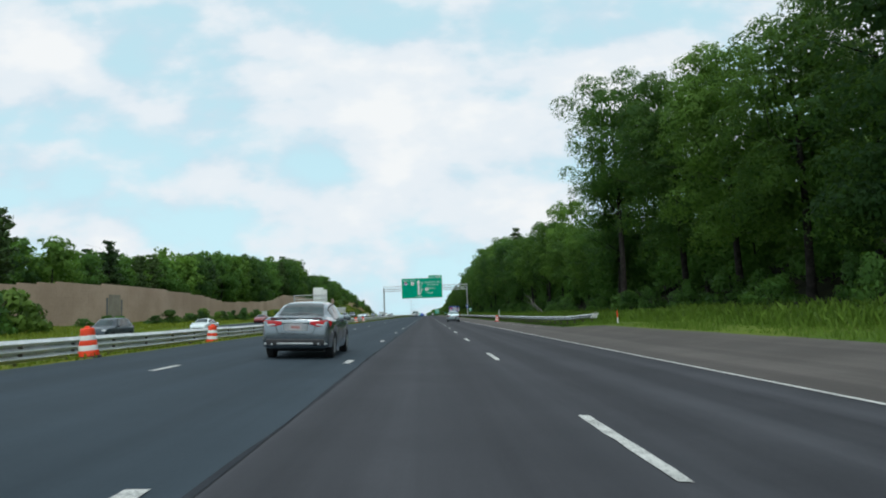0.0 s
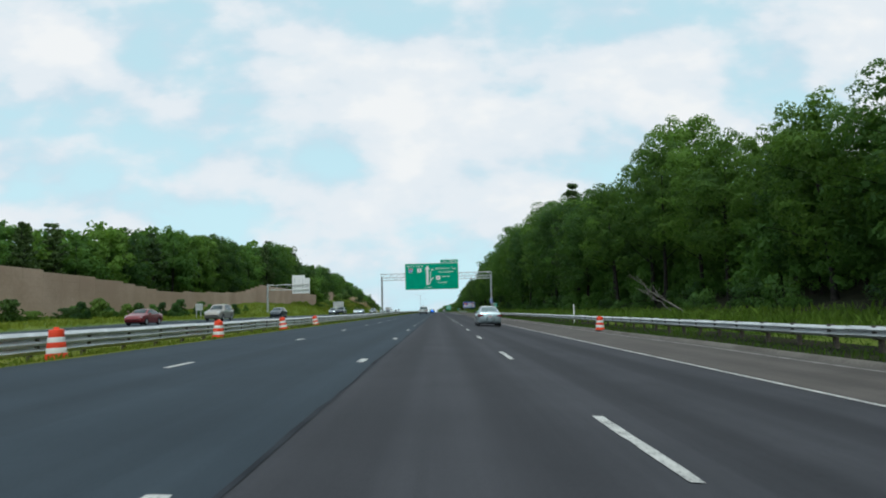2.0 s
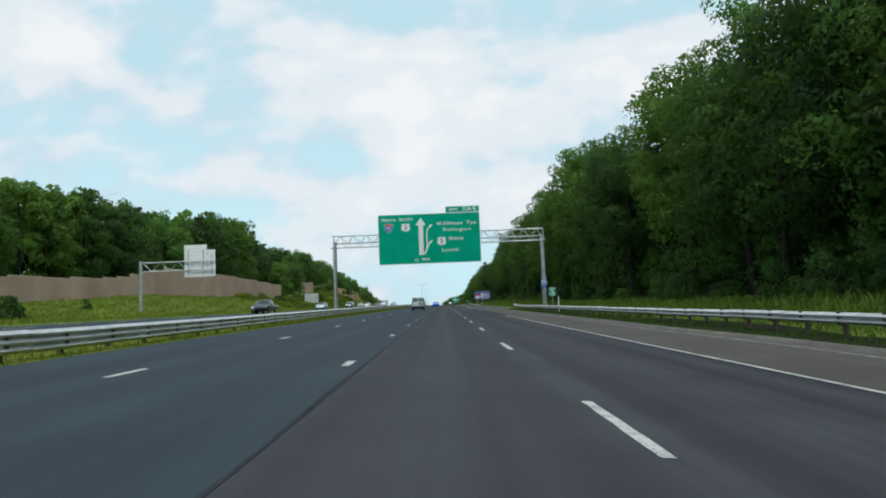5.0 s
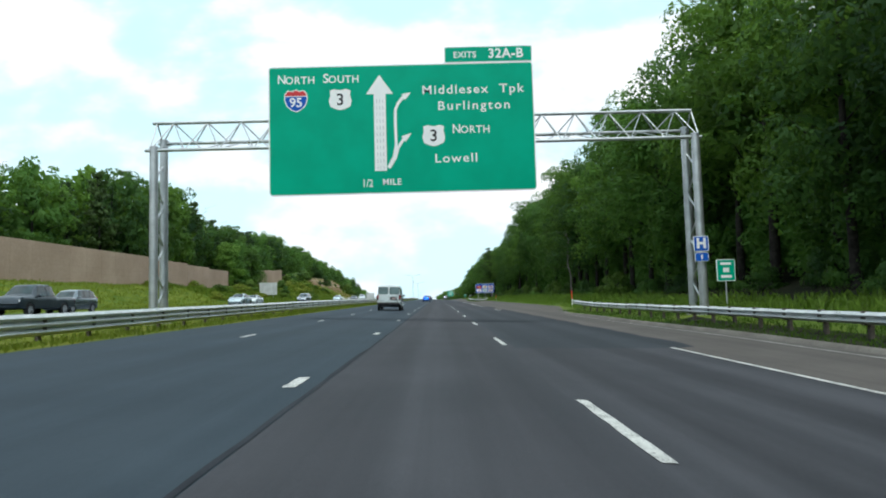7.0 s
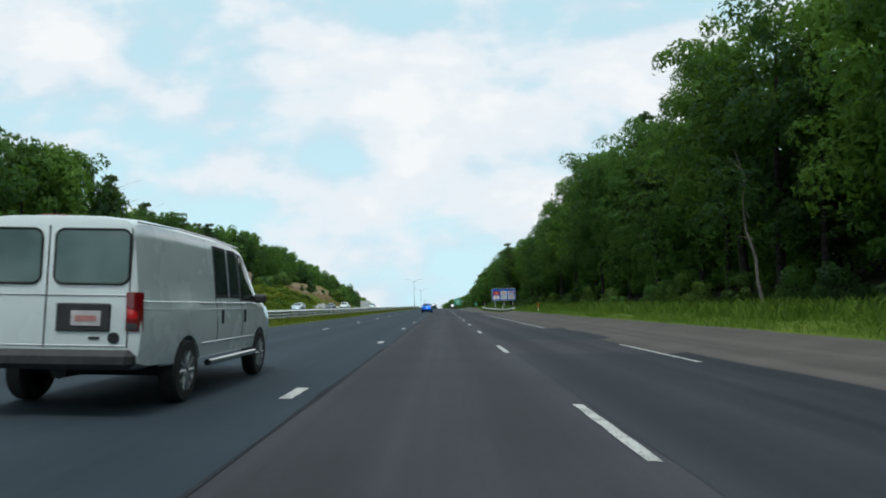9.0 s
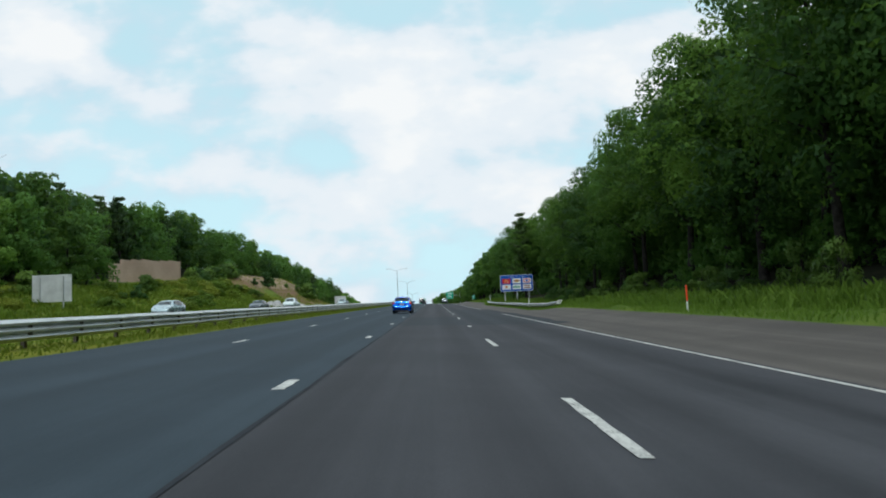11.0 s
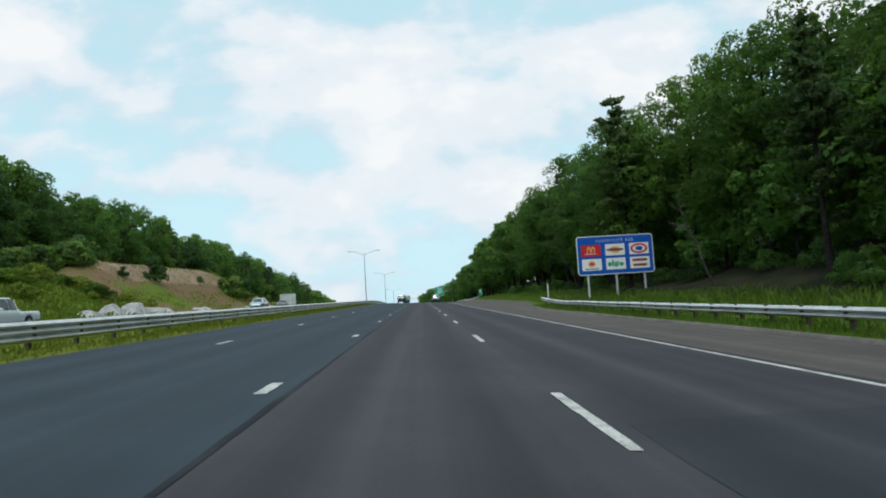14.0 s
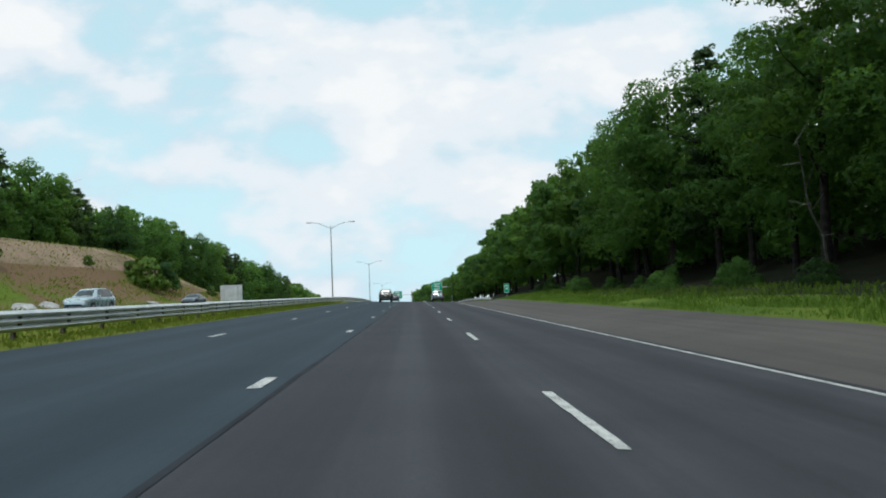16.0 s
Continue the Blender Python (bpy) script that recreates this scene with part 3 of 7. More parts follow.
def guard_rail(label, xline, a, b, face, beam, top, gap, group=""):
    """face: +1 looks to +x, -1 to -x."""
    t = thing("guard_rail", label, "guard rail", group)
    t.matrix_basis = Matrix.Translation(spot(xline(a), a))
    inv = t.matrix_basis.inverted()
    rng = random.Random(int(a) + 7)
    y = a
    h = 0.31 if beam is WBEAM else 0.58
    while y < b - 0.1:
        p, q = spot(xline(y), y), spot(xline(y + 3.81), y + 3.81)
        z = top - h / 2 + rng.uniform(-0.012, 0.012)
        yaw = math.degrees(math.atan2(-(q.x - p.x), q.y - p.y))
        tilt = math.degrees(math.atan2(q.z - p.z, q.y - p.y))
        if face > 0:
            m = pose(p.x, p.y, p.z + z, tilt, 0, yaw)
        else:
            m = pose(q.x, q.y, q.z + z, -tilt, 0, yaw + 180)
        part("beam", beam, None, t, at=inv @ m)
        y += 3.81
    y = a + 0.9
    while y < b:
        p = spot(xline(y), y)
        m = pose(p.x - face * 0.22, p.y, p.z + 0.02, rng.uniform(-1.5, 1.5), rng.uniform(-2, 2), 0)
        part("post", R_POST, None, t, at=inv @ m)
        part("block", R_BLOCK, None, t, at=inv @ pose(p.x - face * 0.10, p.y, p.z + top - h / 2, 0, 0, 0))
        y += gap
    return t


guard_rail("long galvanised three-wave guard rail on timber posts along the median", lambda y: -10.35, -60, 640, 1, THRIE, 0.78, 2.55)


def flare(a, reach=16, far=1.1):
    return lambda y: 10.75 + (far * ((a + reach - y) / reach) ** 2 if y < a + reach else 0.0)


rail_1 = guard_rail("galvanised two-wave guard rail on timber posts before the woods", flare(47), 47, 221, -1, WBEAM, 0.68, 1.905, "outer rails")
rail_2 = guard_rail("short galvanised two-wave guard rail below the blue board", flare(329), 329, 397, -1, WBEAM, 0.68, 1.905, "outer rails")
guard_rail("distant galvanised guard rail beyond the brow", lambda y: 11.2, 483, 571, -1, WBEAM, 0.50, 3.81, "outer rails")


def rail_end(t, y, striped):
    x = flare(y)(y)
    p = spot(x, y)
    inv = t.matrix_basis.inverted()
    g = Geo()
    g.box((0, 0, 0.54), (0.14, 0.62, 0.05), 0.015)
    g.box((0, 0, 0.66), (0.12, 0.62, 0.05), 0.015)
    g.box((0, 0, 0.42), (0.12, 0.62, 0.05), 0.015)
    g.box((0.03, 0.02, 0.54), (0.03, 0.58, 0.27), 0.01)
    g.box((0, -0.32, 0.54), (0.32, 0.05, 0.36), 0.02)
    part("end_terminal", g, STEEL_OLD, t, "dented steel end terminal", at=inv @ Matrix.Translation(p))
    if striped:
        for i in range(5):
            g = Geo()
            g.box((0, 0, 0), (0.055, 0.008, 0.44), 0.0, turn=Euler((0, radians(40), 0)).to_matrix())
            part("stripe", g, BLACK if i % 2 else WHITE, t, at=inv @ Matrix.Translation(p + Vector((-0.14 + 0.07 * i, -0.345, 0.56))))


rail_end(rail_1, 47, True)
rail_end(rail_2, 329, True)

# low asphalt kerb along the paving edge where a rail stands
for a, b in RAIL_ZONES:
    g = Geo()
    prof = [(-0.12, 0.0), (-0.06, 0.07), (0.03, 0.10), (0.14, 0.09), (0.22, 0.0)]
    g.sheet([[spot(shoulder_edge(y) + dx, y, dz * min(1.0, max(0.0, (y - a) / 6), max(0.0, (b - y) / 6)) + (0.0 if dz else -0.02)) for dx, dz in prof] for y in steps(a, b, 2)])
    tagged(part("kerb", g, KERB, smooth=60), "low rounded pale kerb at the paving edge", "kerb", kind="structure")

# ---- overhead sign gantry ----


def upright(x, y, z=0.0):
    return Matrix.Translation(spot(x, y, z))


def gantry():
    """A three-chord truss on a front and a back post at either end."""
    t = thing("sign_gantry", "grey galvanised truss gantry spanning the carriageway", "sign gantry")
    front, back, upper = (200.56, 8.29), (202.05, 8.95), (201.4, 9.78)
    xl, xr = -12.95, 12.48

    def bar(name, p, q, r, n=8):
        g = Geo()
        g.tube(p, q, r, n=n)
        return part(name, g, STEEL, t, smooth=40)

    for xf, xb in ((-12.75, -12.90), (12.28, 12.37)):
        feet = []
        for x, (y, z) in ((xf, front), (xb, back)):
            base = spot(x, y).z - 0.15
            g = Geo()
            g.tube((x, y, base), (x, y, z + 0.14), 0.20, 0.19, 18)
            g.tube((x, y, base), (x, y, base + 0.20), 0.36, n=18)
            p = part("post", g, STEEL, t, smooth=40)
            g = Geo()
            g.turned([(0.21, z + 0.14), (0.17, z + 0.19), (0.001, z + 0.21)], 18, c=(x, y, 0))
            part("post_cap", g, STEEL, p, smooth=60)
            feet.append(Vector((x, y, base + 0.7)))
        n = 7
        for k in range(n):
            za, zc = feet[0].z + (front[1] - 0.4 - feet[0].z) * k / n, feet[0].z + (front[1] - 0.4 - feet[0].z) * (k + 1) / n
            p, q = (feet[0], feet[1]) if k % 2 == 0 else (feet[1], feet[0])
            bar("brace", (p.x, p.y, za), (q.x, q.y, zc), 0.045)
    bar("lower_chord", (xl - 0.2, front[0], front[1]), (xr + 0.1, front[0], front[1]), 0.085, 12)
    bar("lower_chord", (xl - 0.2, back[0], back[1]), (xr + 0.1, back[0], back[1]), 0.085, 12)
    bar("upper_chord", (xl - 0.2, upper[0], upper[1]), (xr, upper[0], upper[1]), 0.085, 12)
    xs = steps(xl, xr, 1.62)
    for i in range(len(xs) - 1):
        xm = (xs[i] + xs[i + 1]) / 2
        for y, z in (front, back):
            bar("diagonal", (xs[i], y, z), (xm, upper[0], upper[1]), 0.030, 6)
            bar("diagonal", (xm, upper[0], upper[1]), (xs[i + 1], y, z), 0.030, 6)
        p, q = (front, back) if i % 2 == 0 else (back, front)
        bar("lacing", (xs[i], p[0], p[1]), (xm, q[0], q[1]), 0.026, 6)
        bar("lacing", (xm, q[0], q[1]), (xs[i + 1], p[0], p[1]), 0.026, 6)
    for x in (xl, xr):
        bar("end_strut", (x, front[0], front[1]), (x, upper[0], upper[1]), 0.035)
        bar("end_strut", (x, back[0], back[1]), (x, upper[0], upper[1]), 0.035)
    return t


gantry()


def rounded(w, h, r, n=5):
    pts = []
    for cx, cz, a0 in ((w / 2 - r, h / 2 - r, 0), (-w / 2 + r, h / 2 - r, 90), (-w / 2 + r, -h / 2 + r, 180), (w / 2 - r, -h / 2 + r, 270)):
        for i in range(n + 1):
            a = radians(a0 + 90 * i / n)
            pts.append((cx + r * math.cos(a), cz + r * math.sin(a)))
    return pts


def panel(t, name, w, h, cx, cz, y, face, border=0.06, r=0.25, border_mat=None, label=""):
    """A sheet with a raised border: outer sheet in the border's colour, inner sheet proud of it."""
    g = Geo()
    g.prism([(cx + x, cz + z) for x, z in rounded(w, h, r)], y - 0.02, y + 0.03)
    p = part(name, g, border_mat or WHITE, t, label)
    g = Geo()
    g.prism([(cx + x, cz + z) for x, z in rounded(w - 2 * border, h - 2 * border, max(r - border, 0.02))], y - 0.026, y - 0.0195)
    part("face", g, face, p)
    return p


def put_text(p, text, size, mat, x, z, y, spacing=1.0, bold=0.0, squeeze=1.0):
    me = words(text, size, mat, spacing, bold)
    ob = part("lettering", me, None, p)
    ob.matrix_basis = Matrix.LocRotScale((x, y, z), None, (squeeze, 1, 1))
    return ob


def bars(p, rows, mat, y):
    """Unreadable print: bars of (x, z, width, height)."""
    for x, z, w, h in rows:
        g = Geo()
        g.box((x, y, z), (w, 0.006, h), 0.0)
        part("print_bar", g, mat, p)


def us_shield(p, x, z, s, y):
    base = [(-0.5, 0.42), (-0.30, 0.5), (0, 0.44), (0.30, 0.5), (0.5, 0.42), (0.46, 0.22), (0.54, -0.08), (0.47, -0.34), (0.24, -0.45), (0, -0.51), (-0.24, -0.45), (-0.47, -0.34), (-0.54, -0.08), (-0.46, 0.22)]
    g = Geo()
    g.prism([(x + a * s, z + b * s) for a, b in base], y - 0.006, y + 0.004)
    sh = part("shield", g, WHITE, p, "white route shield")
    put_text(sh, "3", 0.78 * s, BLACK, x, z - 0.03 * s, y - 0.008, bold=0.01)


def interstate(p, x, z, s, y):
    base = [(-0.5, 0.30), (-0.36, 0.46), (-0.18, 0.42), (0, 0.50), (0.18, 0.42), (0.36, 0.46), (0.5, 0.30), (0.52, 0.02), (0.42, -0.26), (0.22, -0.44), (0, -0.54), (-0.22, -0.44), (-0.42, -0.26), (-0.52, 0.02)]
    g = Geo()
    g.prism([(x + a * s, z + b * s) for a, b in base], y - 0.006, y + 0.004)
    sh = part("shield", g, WHITE, p, "red and blue route shield")
    g = Geo()
    g.prism([(x + 0.47 * s, z + 0.165 * s)] + [(x + a * s * 0.92, z + b * s * 0.92) for a, b in base if b < 0.25] + [(x - 0.47 * s, z + 0.165 * s)], y - 0.010, y - 0.004)
    part("field", g, BLUE, sh)
    top = [(a, b) for a, b in base if b > 0.25]
    g = Geo()
    g.prism([(x + a * s * 0.92, z + b * s * 0.92) for a, b in top] + [(x + 0.47 * s, z + 0.2 * s), (x - 0.47 * s, z + 0.2 * s)], y - 0.010, y - 0.004)
    part("band", g, RED, sh)
    put_text(sh, "95", 0.58 * s, WHITE, x, z - 0.12 * s, y - 0.014, bold=0.010)


def main_sign(y=200.35):
    """The large diagrammatic board on the gantry."""
    x0, x1, z0, z1 = -7.42, 4.83, 5.97, 12.00
    w, h, cx, cz = x1 - x0, z1 - z0, (x0 + x1) / 2, (z0 + z1) / 2
    t = thing("highway_sign", "huge green highway board with white legend hung on the gantry", "highway sign")
    p = panel(t, "board", w, h, cx, cz, y, GREEN, 0.06, 0.18)
    fy = y - 0.03
    sx = lambda u: x0 + u * w
    sz = lambda v: z1 - v * h
    put_text(p, "N", 0.60, WHITE, sx(0.051), sz(0.105), fy, bold=0.006, squeeze=0.88)
    put_text(p, "ORTH", 0.48, WHITE, sx(0.120), sz(0.112), fy, 1.08, 0.006)
    put_text(p, "S", 0.60, WHITE, sx(0.217), sz(0.102), fy, bold=0.006)
    put_text(p, "OUTH", 0.48, WHITE, sx(0.284), sz(0.110), fy, 1.08, 0.006)
    interstate(p, sx(0.104), sz(0.265), 1.04, fy)
    us_shield(p, sx(0.270), sz(0.265), 0.98, fy)
    put_text(p, "Middlesex  Tpk", 0.58, WHITE, sx(0.769), sz(0.210), fy, 1.18, 0.005, 1.1)
    put_text(p, "Burlington", 0.58, WHITE, sx(0.772), sz(0.336), fy, 1.24, 0.005, 1.1)
    put_text(p, "N", 0.60, WHITE, sx(0.704), sz(0.518), fy, bold=0.006, squeeze=0.88)
    put_text(p, "ORTH", 0.48, WHITE, sx(0.774), sz(0.524), fy, 1.08, 0.006)
    us_shield(p, sx(0.618), sz(0.562), 0.98, fy)
    put_text(p, "Lowell", 0.58, WHITE, sx(0.700), sz(0.742), fy, 1.18, 0.005, 1.1)
    put_text(p, "1/2", 0.50, WHITE, sx(0.367), sz(0.920), fy, 1.0, 0.004, 0.8)
    put_text(p, "MILE", 0.40, WHITE, sx(0.458), sz(0.913), fy, 1.1, 0.008)
    # straight-on arrow with lane dashes
    ax, hw = sx(0.418), 0.275
    g = Geo()
    g.prism([(ax - hw, sz(0.825)), (ax + hw, sz(0.825)), (ax + hw, sz(0.23)), (ax + 0.62, sz(0.23)), (ax, sz(0.08)), (ax - 0.62, sz(0.23)), (ax - hw, sz(0.23))], fy - 0.006, fy + 0.004)
    ar = part("arrow", g, WHITE, p)
    for k in (-0.14, 0.0, 0.14):
        for i in range(11):
            g = Geo()
            g.box((ax + k, fy - 0.008, sz(0.80) + i * 0.31), (0.035, 0.004, 0.17))
            part("lane_mark", g, ALU, ar)

    def ramp_arrow(pts, tip, width, proud):
        pts = [Vector((x, z)) for x, z in pts] + [Vector(tip)]
        left, right = [], []
        for i in range(len(pts) - 1):
            d = pts[i + 1] - pts[max(i - 1, 0)]
            n = Vector((-d.y, d.x)).normalized() * width / 2
            left.append(pts[i] + n)
            right.append(pts[i] - n)
        g = Geo()
        for i in range(len(left) - 1):
            quad = [left[i], right[i], right[i + 1], left[i + 1]]
            g.prism([tuple(q) for q in quad], fy - 0.005 - proud, fy + 0.004)
        d = (pts[-1] - pts[-2]).normalized()
        n = Vector((-d.y, d.x)) * width * 1.25
        g.prism([tuple(pts[-2] + n), tuple(pts[-2] - n), tuple(pts[-1])], fy - 0.005 - proud, fy + 0.004)
        part("ramp_arrow", g, WHITE, p)

    ramp_arrow([(sx(a), sz(b)) for a, b in ((0.446, 0.80), (0.468, 0.72), (0.477, 0.63), (0.475, 0.465), (0.476, 0.357), (0.487, 0.305), (0.507, 0.258))], (sx(0.536), sz(0.222)), 0.13, 0.0)
    ramp_arrow([(sx(a), sz(b)) for a, b in ((0.448, 0.805), (0.472, 0.73), (0.484, 0.65), (0.504, 0.585))], (sx(0.536), sz(0.537)), 0.13, 0.004)
    # exit tab on the upper edge
    q = panel(t, "exit_tab", 4.1, 0.78, x1 - 2.06, z1 + 0.385, y, GREEN, 0.05, 0.1)
    put_text(q, "EXITS", 0.40, WHITE, x1 - 3.15, z1 + 0.365, fy, 1.08, 0.008)
    put_text(q, "32A-B", 0.62, WHITE, x1 - 1.25, z1 + 0.395, fy, 1.05, 0.014)
    for i in range(6):
        g = Geo()
        tall = 0.5 if i > 3 else 0.0
        g.box((x0 + 1 + i * (w - 2) / 5, y + 0.10, cz + tall / 2), (0.09, 0.14, h + tall - 0.16), 0.01)
        part("stiffener", g, ALU, t)
    return t


main_sign()


def small_sign(x, y, z, w, h, face, label, post_r=0.035, post_len=None, two=False, name="road_sign", group=""):
    t = thing(name, label, "road sign", group, at=upright(x, y))
    p = panel(t, "plate", w, h, 0, z + h / 2, -0.06, face, 0.03, 0.06)
    for px in ((-w * 0.3, w * 0.3) if two else (0,)):
        g = Geo()
        g.tube((px, 0, -0.2), (px, 0, z + h * 0.9), post_r, n=8)
        part("post", g, STEEL, t, smooth=40)
    return t, p


t, p = small_sign(12.15, 200.28, 2.93, 0.68, 0.70, BLUE, "blue hospital sign with a white letter H on the gantry leg")
put_text(p, "H", 0.62, WHITE, 0, 3.28, -0.09, bold=0.03)
q = panel(t, "plate", 0.62, 0.40, 0, 2.68, -0.06, BLUE, 0.02, 0.04)
bars(q, [(0, 2.68, 0.08, 0.20)], WHITE, -0.09)
t, p = small_sign(13.0, 199.8, 1.45, 0.82, 0.97, GREEN, "small green distance sign with white legend on one post")
bars(p, [(0, 2.23, 0.48, 0.11), (0, 1.95, 0.26, 0.20), (0, 1.66, 0.48, 0.12)], WHITE, -0.09)
t, p = small_sign(13.0, 480, 0.95, 0.72, 1.25, GREEN, "small green marker sign at the edge of the woods")
bars(p, [(0, 1.9, 0.4, 0.12), (0, 1.5, 0.3, 0.2)], WHITE, -0.09)


def food_board(y=393.0):
    t = thing("services_sign", "blue roadside board with six coloured panels on three steel posts", "services sign")
    x0, x1 = 13.0, 19.2
    b = spot(16, y)
    z0, z1 = 2.08, 5.20
    w, h, cx, cz = x1 - x0, z1 - z0, (x0 + x1) / 2, (z0 + z1) / 2
    p = panel(t, "board", w, h, cx, cz, y, BLUE, 0.06, 0.24)
    fy = y - 0.03
    put_text(p, "FOOD-EXIT 32B", 0.33, LINE_BLUE, cx, z1 - 0.42, fy, 1.35, 0.0)
    cw, ch = 1.58, 0.92
    for i in range(6):
        px, pz = x0 + 1.14 + (i % 3) * 1.95, z1 - 1.16 - (i // 3) * 1.13
        g = Geo()
        g.prism([(px + a, pz + c) for a, c in rounded(cw, ch, 0.06)], fy - 0.012, fy + 0.002)
        q = part("logo_panel", g, RED if i == 0 else WHITE, p)
        ly = fy - 0.016

        def blob(rx, rz, mat, dx=0.0, dz=0.0, lift=0.0, n=20):
            g = Geo()
            g.prism([(px + dx + rx * math.cos(2 * math.pi * k / n), pz + dz + rz * math.sin(2 * math.pi * k / n)) for k in range(n)], ly - lift - 0.004, ly)
            part("emblem", g, mat, q)

        if i == 0:
            blob(0.16, 0.30, GOLD, dx=-0.17, dz=0.03)
            blob(0.16, 0.30, GOLD, dx=0.17, dz=0.03)
            blob(0.09, 0.24, RED, dx=-0.17, dz=-0.04, lift=0.004)
            blob(0.09, 0.24, RED, dx=0.17, dz=-0.04, lift=0.004)
            bars(q, [(px, pz - 0.27, 0.9, 0.05)], WHITE, ly)
        elif i == 1:
            blob(0.42, 0.30, GOLD)
            blob(0.72, 0.13, BROWN, lift=0.004)
        elif i == 2:
            blob(0.70, 0.40, RED)
            blob(0.52, 0.26, WHITE, lift=0.004)
            blob(0.30, 0.18, BLUE, lift=0.008)
        elif i == 3:
            blob(0.28, 0.28, GOLD, dz=0.06)
            blob(0.27, 0.10, RED, dz=0.06, lift=0.004)
            bars(q, [(px, pz - 0.34, 1.1, 0.07)], BLUE, ly)
        elif i == 4:
            for dx, dz, rx, rz in ((-0.5, -0.02, 0.16, 0.18), (-0.24, 0.04, 0.09, 0.28), (0.0, -0.05, 0.12, 0.24), (0.2, 0.0, 0.06, 0.24), (0.46, -0.05, 0.18, 0.16)):
                blob(rx, rz, TEAL, dx, dz)
        else:
            bars(q, [(px, pz + 0.2, 1.2, 0.2), (px, pz - 0.2, 1.1, 0.2)], BROWN, ly)
    for px in (x0 + 0.8, cx, x1 - 0.8):
        g = Geo()
        z = lie(px, y)
        g.box((px, y + 0.12, (z - 0.3 + z1) / 2), (0.14, 0.16, z1 - z + 0.1), 0.012)
        part("post", g, STEEL_OLD, t)


food_board()

# ---- signs of the opposite carriageway, seen from behind ----


def cantilever(y=215.0):
    t = thing("cantilever_sign", "grey cantilever mast with two bare sign backs over the opposite lanes", "cantilever sign")
    b = spot(-42.6, y)
    lo, hi = 7.25, 8.50
    g = Geo()
    g.tube((b.x, y, b.z - 0.3), (b.x, y, hi + 0.25), 0.27, 0.22, 14)
    part("mast", g, STEEL, t, smooth=40)
    for z in (lo, hi):
        g = Geo()
        g.tube((b.x, y, z), (-32.2, y, z), 0.085, n=8)
        part("arm", g, STEEL, t, smooth=40)
    for k in range(8):
        x = b.x + 0.3 + k * 1.25
        g = Geo()
        g.tube((x, y, lo if k % 2 else hi), (x + 1.25, y, hi if k % 2 else lo), 0.035, n=6)
        part("brace", g, STEEL, t)
    for x0, x1, z0, z1, n in ((-36.5, -33.3, 6.25, 10.85, 2), (-33.28, -32.1, 6.28, 10.10, 1)):
        g = Geo()
        g.box(((x0 + x1) / 2, y + 0.26, (z0 + z1) / 2), (x1 - x0 - 0.02, 0.02, z1 - z0 - 0.04))
        p = part("back_plate", g, ALU, t)
        rows = 9
        for k in range(rows):
            za, zc = z0 + (z1 - z0) * k / rows, z0 + (z1 - z0) * (k + 1) / rows
            g = Geo()
            g.box(((x0 + x1) / 2, y + 0.245, (za + zc) / 2), (x1 - x0, 0.05, zc - za - 0.03), 0.012)
            part("panel", g, WHITE, p)
        for k in range(n):
            g = Geo()
            g.box((x0 + (0.18 + 0.66 * k if n > 1 else 0.62) * (x1 - x0), y + 0.16, (z0 + z1) / 2 - 0.25), (0.10, 0.12, z1 - z0 - 0.9), 0.0)
            part("stiffener", g, STEEL, p)


cantilever()


def ground_sign_back(x, y, w, h, z):
    t = thing("road_sign", "pale back of a ground-mounted sign on two posts", "road sign", "signs facing away", at=upright(x, y))
    g = Geo()
    g.box((0, 0, z + h / 2), (w, 0.04, h), 0.01)
    part("plate", g, ALU, t)
    for px in (-w * 0.3, w * 0.3):
        g = Geo()
        g.box((px, -0.1, (z + h - 0.4) / 2), (0.12, 0.14, z + h), 0.01)
        part("post", g, STEEL, t)


ground_sign_back(-44.5, 346, 4.6, 3.2, 0.6)
ground_sign_back(-36.4, 150, 1.1, 1.0, 1.2)
ground_sign_back(-35.2, 520, 4.2, 3.0, 0.8)

# ---- lamp columns in the median ----


def lamp_column(y, x=-11.4):
    t = thing("street_lamp", "tall grey twin-arm lamp column in the median", "street lamp", "median lamp columns", at=upright(x, y))
    g = Geo()
    g.tube((0, 0, -0.2), (0, 0, 11.0), 0.115, 0.06, 12)
    g.tube((0, 0, -0.05), (0, 0, 0.35), 0.20, 0.17, 12)
    part("pole", g, STEEL, t, smooth=40)
    for s in (-1, 1):
        g = Geo()
        last = Vector((0, 0, 10.6))
        for i in range(1, 7):
            u = i / 6
            nxt = Vector((s * 2.8 * u, 0, 10.6 + 0.95 * math.sin(u * math.pi / 2)))
            g.tube(last, nxt, 0.045, n=8)
            last = nxt
        arm = part("arm", g, STEEL, t, smooth=60)
        g = Geo()
        g.box((s * 3.1, 0, 11.55), (0.75, 0.28, 0.14), 0.05)
        head = part("lamp_head", g, ALU, t)
        g = Geo()
        g.box((s * 3.12, 0, 11.47), (0.45, 0.22, 0.04), 0.015)
        part("lens", g, LAMP, head)


for y in (485, 566, 648):
    lamp_column(y)

# ---- far overhead boards past the brow ----


